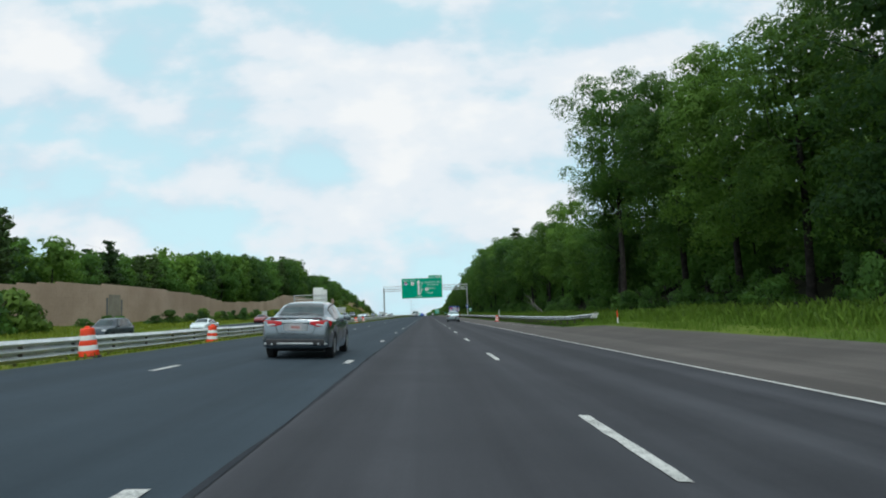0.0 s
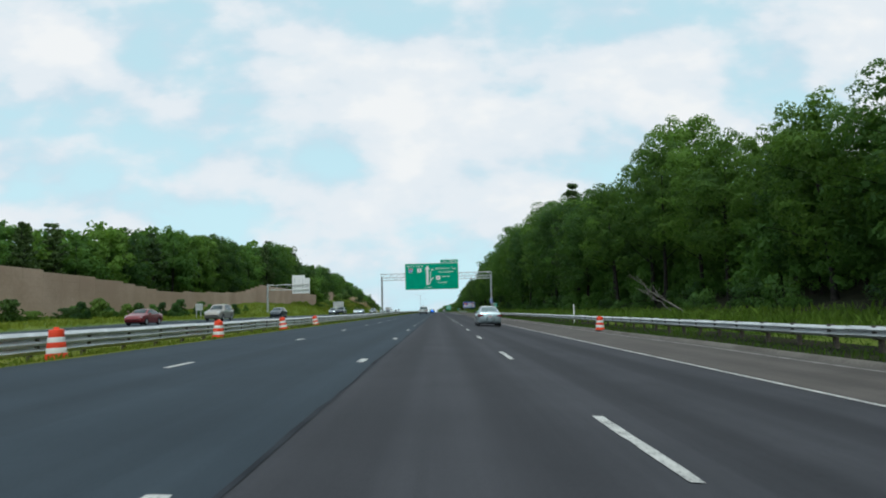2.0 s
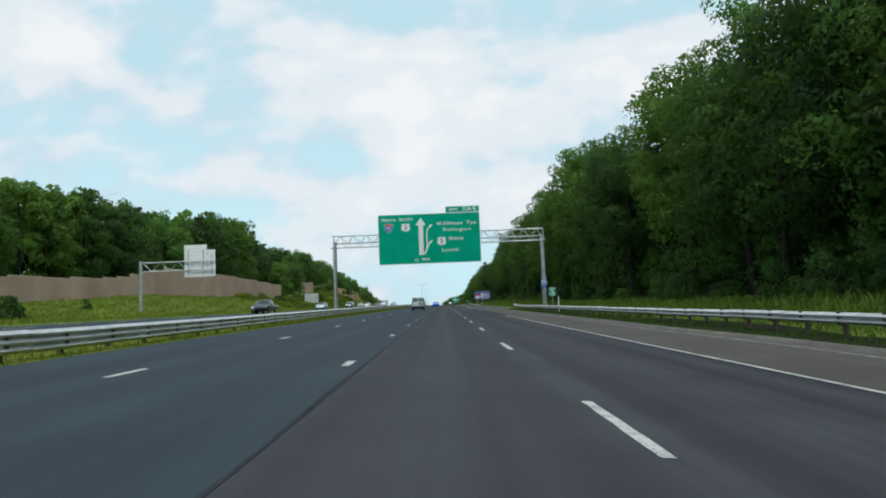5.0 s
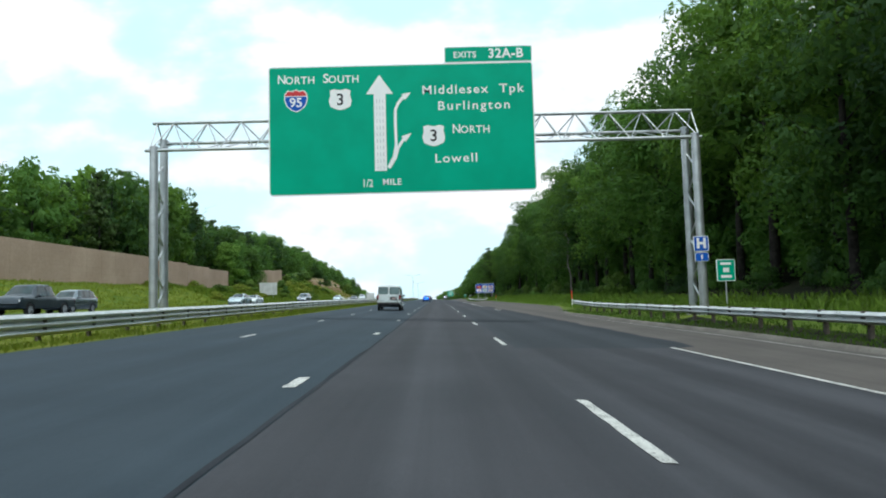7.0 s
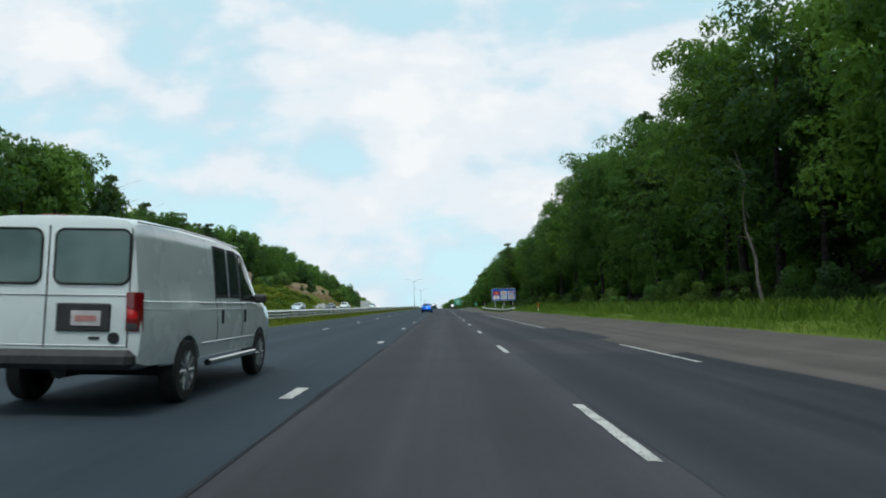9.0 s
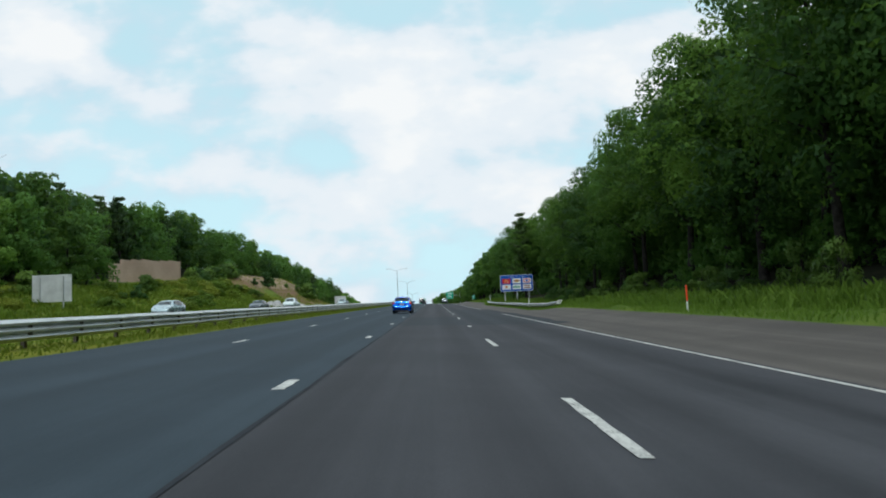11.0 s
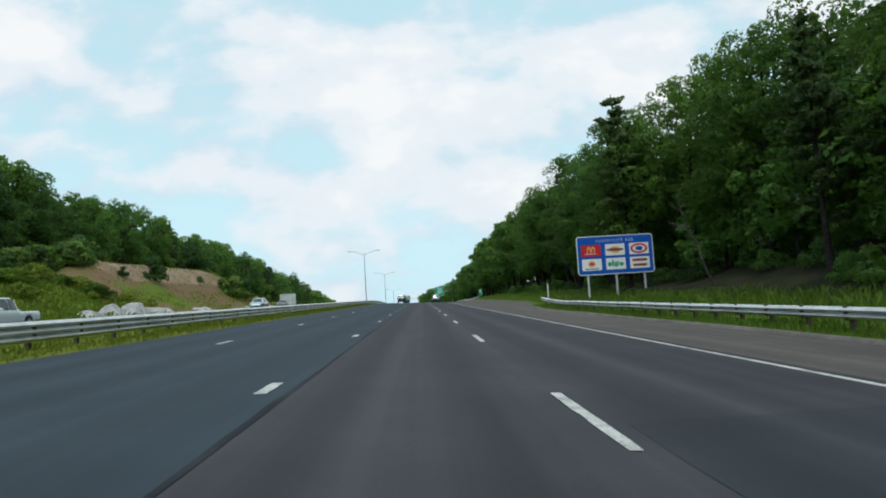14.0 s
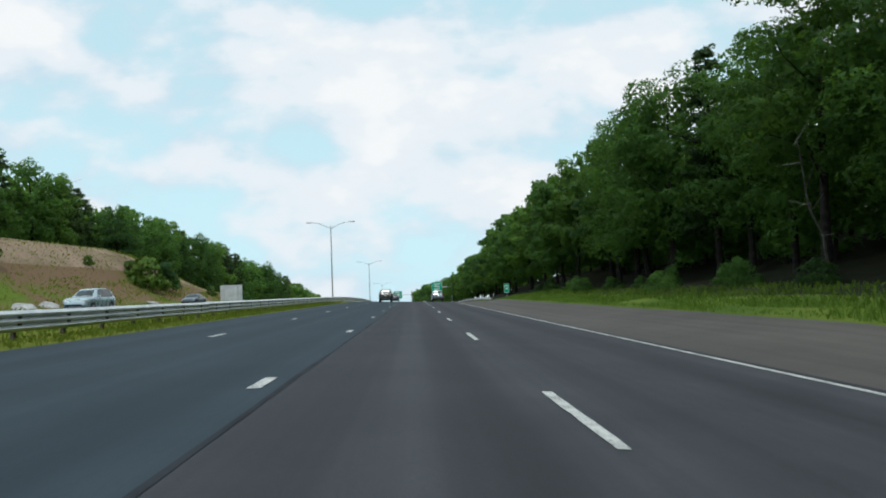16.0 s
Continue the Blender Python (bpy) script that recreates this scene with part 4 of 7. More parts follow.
def far_board(x0, x1, y, z0, z1):
    t = thing("overhead_sign", "far green overhead board beyond the brow", "highway sign", "far overhead boards", at=Matrix.Translation((bend(y), y, crest(y))))
    p = panel(t, "board", x1 - x0, z1 - z0, (x0 + x1) / 2, (z0 + z1) / 2, 0, GREEN, 0.08, 0.2)
    bars(p, [((x0 + x1) / 2, z0 + (z1 - z0) * f, (x1 - x0) * 0.6, 0.35) for f in (0.3, 0.55, 0.8)], WHITE, -0.04)
    g = Geo()
    g.tube((x0, 0.4, (z0 + z1) / 2), (x1 + 4, 0.4, (z0 + z1) / 2), 0.12, n=8)
    part("beam", g, STEEL, t, smooth=40)
    g = Geo()
    g.tube((x1 + 4, 0.4, lie(12, y) - 0.5), (x1 + 4, 0.4, z1), 0.22, n=10)
    part("mast", g, STEEL, t, smooth=40)


far_board(8.5, 12.7, 660, 8.5, 12.6)
far_board(-7.1, -3.6, 662, 6.6, 9.6)

# ---- noise walls on the far bank ----


def noise_wall(label, x, top, a, b, width=4.6):
    t = thing("noise_wall", label, "noise wall", "noise walls")
    y = a
    while y < b - 0.5:
        y2 = min(y + width, b)
        p, q = spot(x, y), spot(x, y2)
        z1 = round(table((y + y2) / 2, top) / 0.3) * 0.3 + crest(y)
        z0 = min(p.z, q.z) - 0.4
        g = Geo()
        rows = 6
        for k in range(rows):
            za, zc = z0 + (z1 - z0) * k / rows, z0 + (z1 - z0) * (k + 1) / rows
            g.box(((p.x + q.x) / 2, (y + y2) / 2, (za + zc) / 2), (0.22, y2 - y - 0.23, zc - za - 0.006), 0.004)
        part("panel", g, WALL_M, t)
        g = Geo()
        g.box((p.x, y, (z0 + z1 - 0.03) / 2), (0.245, 0.25, z1 - z0 - 0.03), 0.02)
        part("pillar", g, WALL_M, t)
        y = y2
    if a < 100:
        z0 = lie(x, 116) - 0.1
        for ya, yb, zt, mat in ((113.2, 113.8, 4.6, WALL_P), (114.0, 118.3, 5.2, WALL_G), (118.5, 119.1, 4.4, WALL_P)):
            g = Geo()
            g.box((x + 0.135, (ya + yb) / 2, z0 + zt / 2), (0.03, yb - ya, zt), 0.004)
            part("painted_patch", g, mat, t, "grey painted patch")
    p = spot(x, b)
    g = Geo()
    g.box((p.x, b, (lie(x, b) + crest(b) - 0.4 + z1) / 2), (0.40, 0.34, z1 - lie(x, b) - crest(b) + 0.5), 0.02)
    part("pillar", g, WALL_M, t)


noise_wall("long brown concrete panel noise wall with a stepped top on the grassy bank", -54.0,
           [(20, 5.5), (87, 7.0), (100, 7.9), (126, 8.0), (150, 7.9), (180, 6.3), (200, 6.6), (230, 7.4), (253, 10.2), (290, 10.2), (323, 9.6), (342, 9.2)], 20, 342)
noise_wall("short brown concrete panel noise wall with a stepped top above the bank", -59.6,
           [(391, 10.7), (397, 10.9), (398.5, 12.0), (425, 12.9)], 391, 425)

# ---- work-zone drums and marker posts ----


def drum(x, y, lean=(0, 0), group="drums by the median"):
    t = thing("traffic_drum", "orange and white striped plastic work-zone drum on a black base", "traffic drum", group)
    p = spot(x, y)
    t.matrix_basis = pose(p.x, p.y, p.z, *lean) @ Matrix.Diagonal((0.86, 0.86, 0.80, 1))
    g = Geo()
    g.turned([(0, 0), (0.36, 0), (0.37, 0.05), (0.33, 0.09), (0, 0.09)], 20)
    part("base", g, RUBBER, t, smooth=40)
    levels = [0.09, 0.27, 0.44, 0.60, 0.76, 0.98]
    for i in range(5):
        r0, r1 = 0.295 - 0.022 * i, 0.295 - 0.022 * i - 0.012
        prof = [(r0, levels[i]), (r0 + 0.004, levels[i] + 0.02), (r1 + 0.004, levels[i + 1] - 0.02), (r1, levels[i + 1])]
        if i == 4:
            prof += [(0.16, 1.0), (0, 1.0)]
        g = Geo()
        g.turned(prof, 20)
        part("band", g, ORANGE if i % 2 == 0 else WHITE, t, smooth=40)
    g = Geo()
    g.box((0, 0, 1.03), (0.16, 0.04, 0.07), 0.015)
    part("handle", g, ORANGE, t)


for x, y, a, b in ((-8.80, 17.7, 2, -3), (-9.3, 29.2, 0, 2), (-9.3, 40.6, 0, 0), (-9.35, 53.0, 1, 1), (-9.4, 65.0, 0, -2), (-9.4, 77.0, 0, 0), (-9.4, 89.0, 3, -7), (-9.5, 100.4, 2, -12)):
    drum(x, y, (a, b))
drum(9.05, 86.0, (0, 1), "drum on the outer shoulder")


def marker_post(x, y, red, h=1.2, label="white plastic marker post beside the road", sink=0.0):
    t = thing("marker_post", label, "marker post", "roadside marker posts", at=upright(x, y, -sink))
    g = Geo()
    g.box((0, 0, (h * (0.5 if red else 1)) / 2 - 0.1), (0.06 if red else 0.09, 0.05, h * (0.5 if red else 1) + 0.2), 0.012)
    part("stake", g, WHITE, t)
    if red:
        g = Geo()
        g.box((0, 0, h * 0.75), (0.062, 0.052, h * 0.5), 0.012)
        part("band", g, ORANGE, t)


marker_post(11.0, 224.0, True, 1.35, "white marker post with an orange-red upper half in the grass")
marker_post(11.2, 38.8, True, 0.8, "white marker post with an orange-red upper half in the grass")
marker_post(11.15, 295.8, True, 1.35, "white marker post with an orange-red upper half in the grass", 0.2)
marker_post(11.3, 104.0, False, 1.5)
marker_post(11.3, 186.0, False, 1.5)
marker_post(11.4, 345.0, False, 1.25)
marker_post(11.35, 397.6, False, 1.75)

# ---- vehicles ----


def catmull(rows, y):
    """Smooth interpolation of the station table at y, without overshoot."""
    k = max(i for i in range(len(rows)) if rows[i][0] <= y + 1e-9)
    k = min(k, len(rows) - 2)
    a, b = rows[k], rows[k + 1]
    h = b[0] - a[0]
    u = (y - a[0]) / h

    def slope(i, c):
        if i == 0 or i == len(rows) - 1:
            return 0.0 if i else (rows[1][c] - rows[0][c]) / (rows[1][0] - rows[0][0])
        d0 = (rows[i][c] - rows[i - 1][c]) / (rows[i][0] - rows[i - 1][0])
        d1 = (rows[i + 1][c] - rows[i][c]) / (rows[i + 1][0] - rows[i][0])
        return 0.0 if d0 * d1 <= 0 else 2 * d0 * d1 / (d0 + d1)

    out = []
    for c in range(1, len(a)):
        m0, m1 = slope(k, c) * h, slope(k + 1, c) * h
        out.append((2 * u ** 3 - 3 * u ** 2 + 1) * a[c] + (u ** 3 - 2 * u ** 2 + u) * m0 + (3 * u ** 2 - 2 * u ** 3) * b[c] + (u ** 3 - u ** 2) * m1)
    return out


class Shell:
    """A car body as a row of sections. Stations: y, half width, sill height, top height, half width of the top."""

    def __init__(self, stations, belt, crown=0.03, wheels=(), wheel_r=0.3):
        self.st, self.belt, self.crown, self.wheels, self.wr = stations, belt, crown, wheels, wheel_r

    def arch(self, y, sill):
        """Sill height, raised over the wheels."""
        r = self.wr + 0.055
        for c in self.wheels:
            if abs(y - c) < r:
                sill = max(sill, self.wr + math.sqrt(r * r - (y - c) ** 2))
        return sill

    def section(self, y):
        w, base, top, wr = catmull(self.st, y)
        sill = self.arch(y, base)
        belt = min(self.belt, top - 0.02)
        k = (belt - sill) / (belt - base)
        cut = sill > base + 0.02
        mid = sill + (belt - sill) * 0.55
        pts = [(0, sill), (w * (0.985 if cut else 0.80), sill), (w * (0.99 if cut else 0.965), sill + 0.05 * k), (w * 0.99, sill + 0.18 * k), (w, mid), (w * 0.985, belt - 0.10 * k), (w * 0.955, belt)]
        e = w * 0.955
        for f in (0.25, 0.5, 0.75, 0.92):
            pts.append((e + (wr - e) * (f ** 1.15), belt + (top - belt) * f))
        pts += [(wr * 0.90, top), (wr * 0.5, top + self.crown * 0.8), (0, top + self.crown)]
        return pts

    def geo(self, n=46):
        y0, y1 = self.st[0][0], self.st[-1][0]
        ys = [r[0] for r in self.st] + steps(y0, y1, (y1 - y0) / n)
        r = self.wr + 0.055
        for c in self.wheels:
            ys += [c + r * math.cos(math.pi * i / 12) for i in range(13)] + [c - r - 0.004, c + r + 0.004]
        ys = sorted(ys)
        ys = [y for i, y in enumerate(ys) if i == 0 or y - ys[i - 1] > 0.002]
        g = Geo()
        rows = []
        for y in ys:
            s = self.section(y)
            rows.append([(-x, y, z) for x, z in s[::-1]] + [(x, y, z) for x, z in s[1:]])
        g.sheet(rows, flip=True)
        m = len(rows[0])
        k = len(rows)
        g.f.append(tuple(range(m)))
        g.f.append(tuple((k - 1) * m + i for i in range(m))[::-1])
        g.m += [0, 0]
        return g

    def side(self, y, f, sx, out=0.006):
        """A point on the flank between belt (0) and roof edge (1)."""
        w, sill, top, wr = catmull(self.st, y)
        belt = min(self.belt, top - 0.02)
        e = w * 0.955
        f = max(f, 0.0)
        return Vector((sx * (e + (wr - e) * (f ** 1.15) + out), y, belt + (top - belt) * f + out * 0.3))

    def roof(self, y, u, out=0.006):
        """A point on the upper skin, u from -1 to 1 across."""
        w, sill, top, wr = catmull(self.st, y)
        return Vector((u * wr * 0.9, y, top + self.crown * (1 - u * u) + out))

    def flank(self, y, f, sx, out=0.004):
        """A point on the lower side, f from sill (0) to belt (1)."""
        w, sill, top, wr = catmull(self.st, y)
        belt = min(self.belt, top - 0.02)
        z = sill + (belt - sill) * f
        prof = [(0, 0.80), (0.08, 0.965), (0.25, 0.99), (0.55, 1.0), (0.86, 0.985), (1.0, 0.955)]
        k = float(np.interp(f, [p[0] for p in prof], [p[1] for p in prof]))
        return Vector((sx * (w * k + out), y, z))


def side_patch(shell, ylow, yhigh, f0, f1, sx, n=8, out=0.008, bow=(1, 1)):
    """A window on the flank; ylow, yhigh: (rear, front) at its foot and at its head."""
    g = Geo()
    rows = []
    for j in range(9):
        v = j / 8
        a = ylow[0] + (yhigh[0] - ylow[0]) * v ** bow[0]
        b = ylow[1] + (yhigh[1] - ylow[1]) * v ** bow[1]
        rows.append([shell.side(a + (b - a) * i / n, f0 + (f1 - f0) * v, sx, out) for i in range(n + 1)])
    return g.sheet(rows, flip=sx < 0)


def roof_patch(shell, y0, y1, u0, u1, n=8, out=0.008):
    g = Geo()
    rows = []
    for j in range(7):
        v = j / 6
        uu = u0 + (u1 - u0) * v
        rows.append([shell.roof(y0 + (y1 - y0) * v, -uu + 2 * uu * i / n, out) for i in range(n + 1)])
    return g.sheet(rows)


def wheel(t, x, y, r, wide, spokes, side):
    g = Geo()
    s = side
    g.turned([(r * 0.62, -wide / 2), (r * 0.93, -wide / 2), (r, -wide / 2 + 0.03), (r, wide / 2 - 0.03), (r * 0.93, wide / 2), (r * 0.62, wide / 2)], 28, "x")
    w = part("wheel", g, RUBBER, t, smooth=35, at=pose(x, y, r))
    g = Geo()
    g.turned([(r * 0.72, s * wide * 0.5), (r * 0.67, s * wide * 0.46), (r * 0.63, s * wide * 0.22), (r * 0.14, s * wide * 0.22)], 24, "x")
    g.turned([(r * 0.14, s * wide * 0.22), (r * 0.14, s * wide * 0.44), (0.001, s * wide * 0.46)], 16, "x")
    for i in range(spokes):
        a = 2 * math.pi * i / spokes
        c, d = math.cos(a), math.sin(a)
        g.tube((s * wide * 0.40, c * r * 0.10, d * r * 0.10), (s * wide * 0.42, c * r * 0.68, d * r * 0.68), r * 0.075, r * 0.06, 6)
    part("rim", g, ALLOY, w, smooth=35)
    g = Geo()
    g.turned([(0.001, s * wide * 0.20), (r * 0.65, s * wide * 0.20)], 20, "x")
    part("hub_shadow", g, RUBBER, w)


def car(label, stations, belt, body, wheels, wheel_r, windows, rear_glass, front_glass, tails, category="car", spokes=8, pillars=None, plate_z=0.75, plate_y=None, bumper=None, extras=None,
        name="car", crown=0.03, group="", glass=None, bow=(1, 1), plate_x=0.0):
    glass = glass or GLASS
    t = thing(name, label, category, group)
    sh = Shell(stations, belt, crown, wheels, wheel_r)
    part("body", sh.geo(), body, t, smooth=48)
    half = max(s[1] for s in stations)
    for y in wheels:
        for sx in (-1, 1):
            wheel(t, sx * (half - 0.118), y, wheel_r, 0.21, spokes, sx)
        g = Geo()
        z0, z1 = catmull(stations, y)[1] - 0.02, wheel_r * 2 + 0.05
        g.box((0, y, (z0 + z1) / 2), (2 * half - 0.50, 2 * wheel_r + 0.10, z1 - z0), 0.02)
        part("wheel_arch", g, RUBBER, t)
    for ylow, yhigh, f0, f1 in windows:
        for sx in (-1, 1):
            w = part("side_window", side_patch(sh, ylow, yhigh, f0, f1, sx, bow=bow), glass, t, smooth=60)
            part("window_frame", side_patch(sh, (ylow[0] - 0.03, ylow[1] + 0.03), (yhigh[0] - 0.03, yhigh[1] + 0.03), f0 - 0.05, min(f1 + 0.06, 0.97), sx, out=0.003, bow=bow), TRIM, w, smooth=60)
    if rear_glass:
        w = part("rear_window", roof_patch(sh, *rear_glass), glass, t, smooth=60)
        y0, y1, u0, u1 = rear_glass
        part("window_frame", roof_patch(sh, y0 - 0.03, y1 + 0.03, u0 + 0.035, u1 + 0.045, out=0.003), TRIM, w, smooth=60)
    if front_glass:
        part("windscreen", roof_patch(sh, *front_glass), GLASS, t, smooth=60)
    for spec in tails:
        for sx in (-1, 1):
            g = Geo()
            x, y, z, w, d, h, mat = spec
            g.box((sx * x, y, z), (w, d, h), min(w, h, d) * 0.3)
            part("tail_light" if y < 2 else "headlight", g, mat, t)
    if plate_y is not None:
        g = Geo()
        g.box((plate_x, plate_y, plate_z), (0.31, 0.012, 0.155), 0.004)
        p = part("number_plate", g, PLATE, t)
        g = Geo()
        g.box((plate_x, plate_y - 0.008, plate_z), (0.22, 0.004, 0.06))
        part("print_bar", g, PLATE_INK, p)
    if bumper:
        y, z, w, d, h, mat = bumper
        g = Geo()
        g.box((0, y, z), (w, d, h), min(d, h) * 0.3)
        part("bumper", g, mat, t)
    # door mirrors
    my = windows[-1][0][1] if windows else stations[-3][0]
    for sx in (-1, 1):
        m = sh.side(my - 0.12, 0.06, sx, 0.10)
        g = Geo()
        g.box(m, (0.20, 0.14, 0.15), 0.04)
        part("mirror", g, body if not pillars else TRIM, t)
    return t, sh


def seam(t, pts, r=0.004, mat=None, name="door_seam"):
    g = Geo()
    for a, b in zip(pts[:-1], pts[1:]):
        g.tube(a, b, r, n=4, caps=False)
    return part(name, g, mat or TRIM, t)


SEDAN = [(0.0, 0.74, 0.40, 0.72, 0.62), (0.04, 0.80, 0.32, 0.95, 0.68), (0.14, 0.85, 0.26, 1.03, 0.72), (0.55, 0.875, 0.22, 1.07, 0.70), (0.70, 0.88, 0.20, 1.09, 0.66), (1.20, 0.885, 0.19, 1.34, 0.58), (1.55, 0.885, 0.18, 1.42, 0.57),
         (2.10, 0.885, 0.18, 1.46, 0.58), (2.60, 0.885, 0.18, 1.42, 0.58), (3.00, 0.88, 0.18, 1.25, 0.62), (3.38, 0.875, 0.18, 1.03, 0.70), (3.80, 0.865, 0.19, 0.95, 0.72), (4.25, 0.83, 0.22, 0.84, 0.68), (4.48, 0.74, 0.28, 0.70, 0.58), (4.56, 0.60, 0.36, 0.58, 0.45)]
SEDAN_WIN = [((0.98, 1.60), (1.10, 1.64), 0.06, 0.82), ((1.66, 2.38), (1.70, 2.42), 0.06, 0.86), ((2.44, 3.22), (2.48, 3.10), 0.06, 0.85)]
SEDAN_TAIL = [(0.62, 0.07, 0.86, 0.34, 0.14, 0.16, TAIL), (0.80, 0.22, 0.87, 0.10, 0.30, 0.13, TAIL)]
HEAD = (0.62, 4.33, 0.70, 0.30, 0.22, 0.12, LAMP)
HATCH = [(0.0, 0.72, 0.36, 0.62, 0.64), (0.05, 0.80, 0.28, 0.90, 0.70), (0.12, 0.84, 0.22, 1.05, 0.70), (0.28, 0.85, 0.20, 1.16, 0.66), (0.52, 0.85, 0.19, 1.38, 0.58), (0.72, 0.85, 0.19, 1.43, 0.57), (1.4, 0.85, 0.18, 1.48, 0.58), (2.1, 0.85, 0.18, 1.46, 0.58),
         (2.6, 0.85, 0.18, 1.30, 0.60), (3.1, 0.845, 0.18, 1.04, 0.68), (3.5, 0.83, 0.20, 0.92, 0.70), (3.85, 0.76, 0.24, 0.76, 0.62), (4.0, 0.60, 0.34, 0.60, 0.45)]
HATCH_WIN = [((0.50, 1.10), (0.78, 1.12), 0.10, 0.84), ((1.18, 1.92), (1.20, 1.94), 0.04, 0.87), ((2.0, 2.85), (2.02, 2.36), 0.04, 0.86)]
SUV = [(0.0, 0.78, 0.48, 0.80, 0.66), (0.05, 0.84, 0.40, 1.05, 0.70), (0.12, 0.88, 0.34, 1.12, 0.70), (0.30, 0.90, 0.30, 1.45, 0.64), (0.48, 0.90, 0.28, 1.68, 0.62), (1.2, 0.91, 0.26, 1.74, 0.63), (2.3, 0.91, 0.26, 1.72, 0.63), (2.75, 0.91, 0.26, 1.55, 0.64),
       (3.3, 0.90, 0.26, 1.16, 0.74), (3.9, 0.89, 0.27, 1.08, 0.76), (4.35, 0.85, 0.30, 0.98, 0.70), (4.55, 0.74, 0.36, 0.80, 0.60), (4.62, 0.6, 0.44, 0.62, 0.5)]
SUV_WIN = [((0.48, 1.12), (0.56, 1.14), 0.06, 0.86), ((1.20, 2.0), (1.22, 2.02), 0.04, 0.88), ((2.08, 2.98), (2.10, 2.48), 0.04, 0.88)]
TRUCK = [(0.0, 0.86, 0.55, 0.95, 0.80), (0.04, 0.92, 0.48, 1.02, 0.86), (1.95, 0.92, 0.42, 1.04, 0.86), (2.0, 0.93, 0.42, 1.10, 0.72), (2.2, 0.93, 0.42, 1.74, 0.66), (2.6, 0.94, 0.42, 1.82, 0.67), (3.5, 0.94, 0.42, 1.80, 0.67), (3.8, 0.94, 0.42, 1.60, 0.70), (4.25, 0.94, 0.42, 1.22, 0.80),
         (5.1, 0.92, 0.44, 1.14, 0.80), (5.35, 0.86, 0.48, 1.02, 0.74), (5.45, 0.76, 0.55, 0.8, 0.6)]
TRUCK_WIN = [((2.22, 2.9), (2.30, 2.92), 0.06, 0.86), ((3.0, 3.95), (3.02, 3.62), 0.06, 0.86)]


def sedan(label, mat, tails=True, group="passing cars"):
    return car(label, SEDAN, 0.98, mat, (0.92, 3.60), 0.315, SEDAN_WIN, (0.76, 1.42, 0.98, 0.90), (3.30, 2.60, 0.98, 0.92), SEDAN_TAIL + [HEAD], plate_y=-0.012, plate_z=0.78, group=group)


def lens_strip(t, path, mat, sx, name="tail_light", out=0.012, lean=0.0):
    """A lamp wrapped round a corner; path: (x, y, low, high)."""
    g = Geo()
    rows = []
    for x, y, lo, hi in path:
        rows.append([(sx * (x - 0.05), y + 0.05, lo), (sx * (x + lean + out * 0.6), y - out * 0.6, lo), (sx * (x + lean / 2 + out), y - out, (lo + hi) / 2), (sx * (x + out * 0.6), y - out * 0.6, hi), (sx * (x - 0.05), y + 0.05, hi)])
    g.sheet(rows, flip=sx < 0)
    return part(name, g, mat, t, smooth=50)


def finish_sedan(t, sh, doors=(1.62, 2.45)):
    for y in doors:
        for sx in (-1, 1):
            seam(t, [sh.flank(y, f, sx, 0.001) for f in (0.05, 0.3, 0.55, 0.86, 1.0)])
    for sx in (-1, 1):
        for y in (1.72, 2.55):
            g = Geo()
            g.box(sh.flank(y, 0.80, sx, 0.012), (0.025, 0.16, 0.035), 0.008)
            part("door_handle", g, TRIM, t)


PLATE = varied("dusty_white_plate", (0.42, 0.40, 0.41), (0.55, 0.54, 0.54), 8.0, 0.5, bump=0.0)
PLATE_INK = varied("faded_red_plate_print", (0.36, 0.16, 0.15), (0.48, 0.24, 0.22), 20.0, 0.5, bump=0.0)
P_SILVER = paint("silver_grey_metallic_paint", (0.21, 0.245, 0.27), 0.75, 0.24, 0.08, 1.0)
P_PALE = paint("pale_silver_paint", (0.46, 0.56, 0.59), 0.60, 0.26, 0.08, 1.0)
P_BLACK = paint("black_paint", (0.012, 0.013, 0.016), 0.0, 0.25)
P_BLUE = paint("bright_blue_paint", (0.0, 0.115, 0.62), 0.85, 0.24, 0.06, 0.5)
P_WHITE = paint("white_paint", (0.70, 0.77, 0.77), 0.0, 0.25, 0.04, 1.0)
P_DARK = paint("dark_blue_grey_paint", (0.035, 0.05, 0.065), 0.3, 0.3)
P_RED = paint("dark_red_paint", (0.22, 0.02, 0.025), 0.2, 0.3)
P_TAN = paint("light_tan_paint", (0.38, 0.36, 0.32), 0.3, 0.35)


def set_car(t, x, y, back=False, yaw=0.0):
    p = spot(x, y)
    t.matrix_basis = pose(p.x, p.y, p.z + 0.004, 0, 2.3 if -9 < x < 7 else 0, yaw + (180 if back else 0))


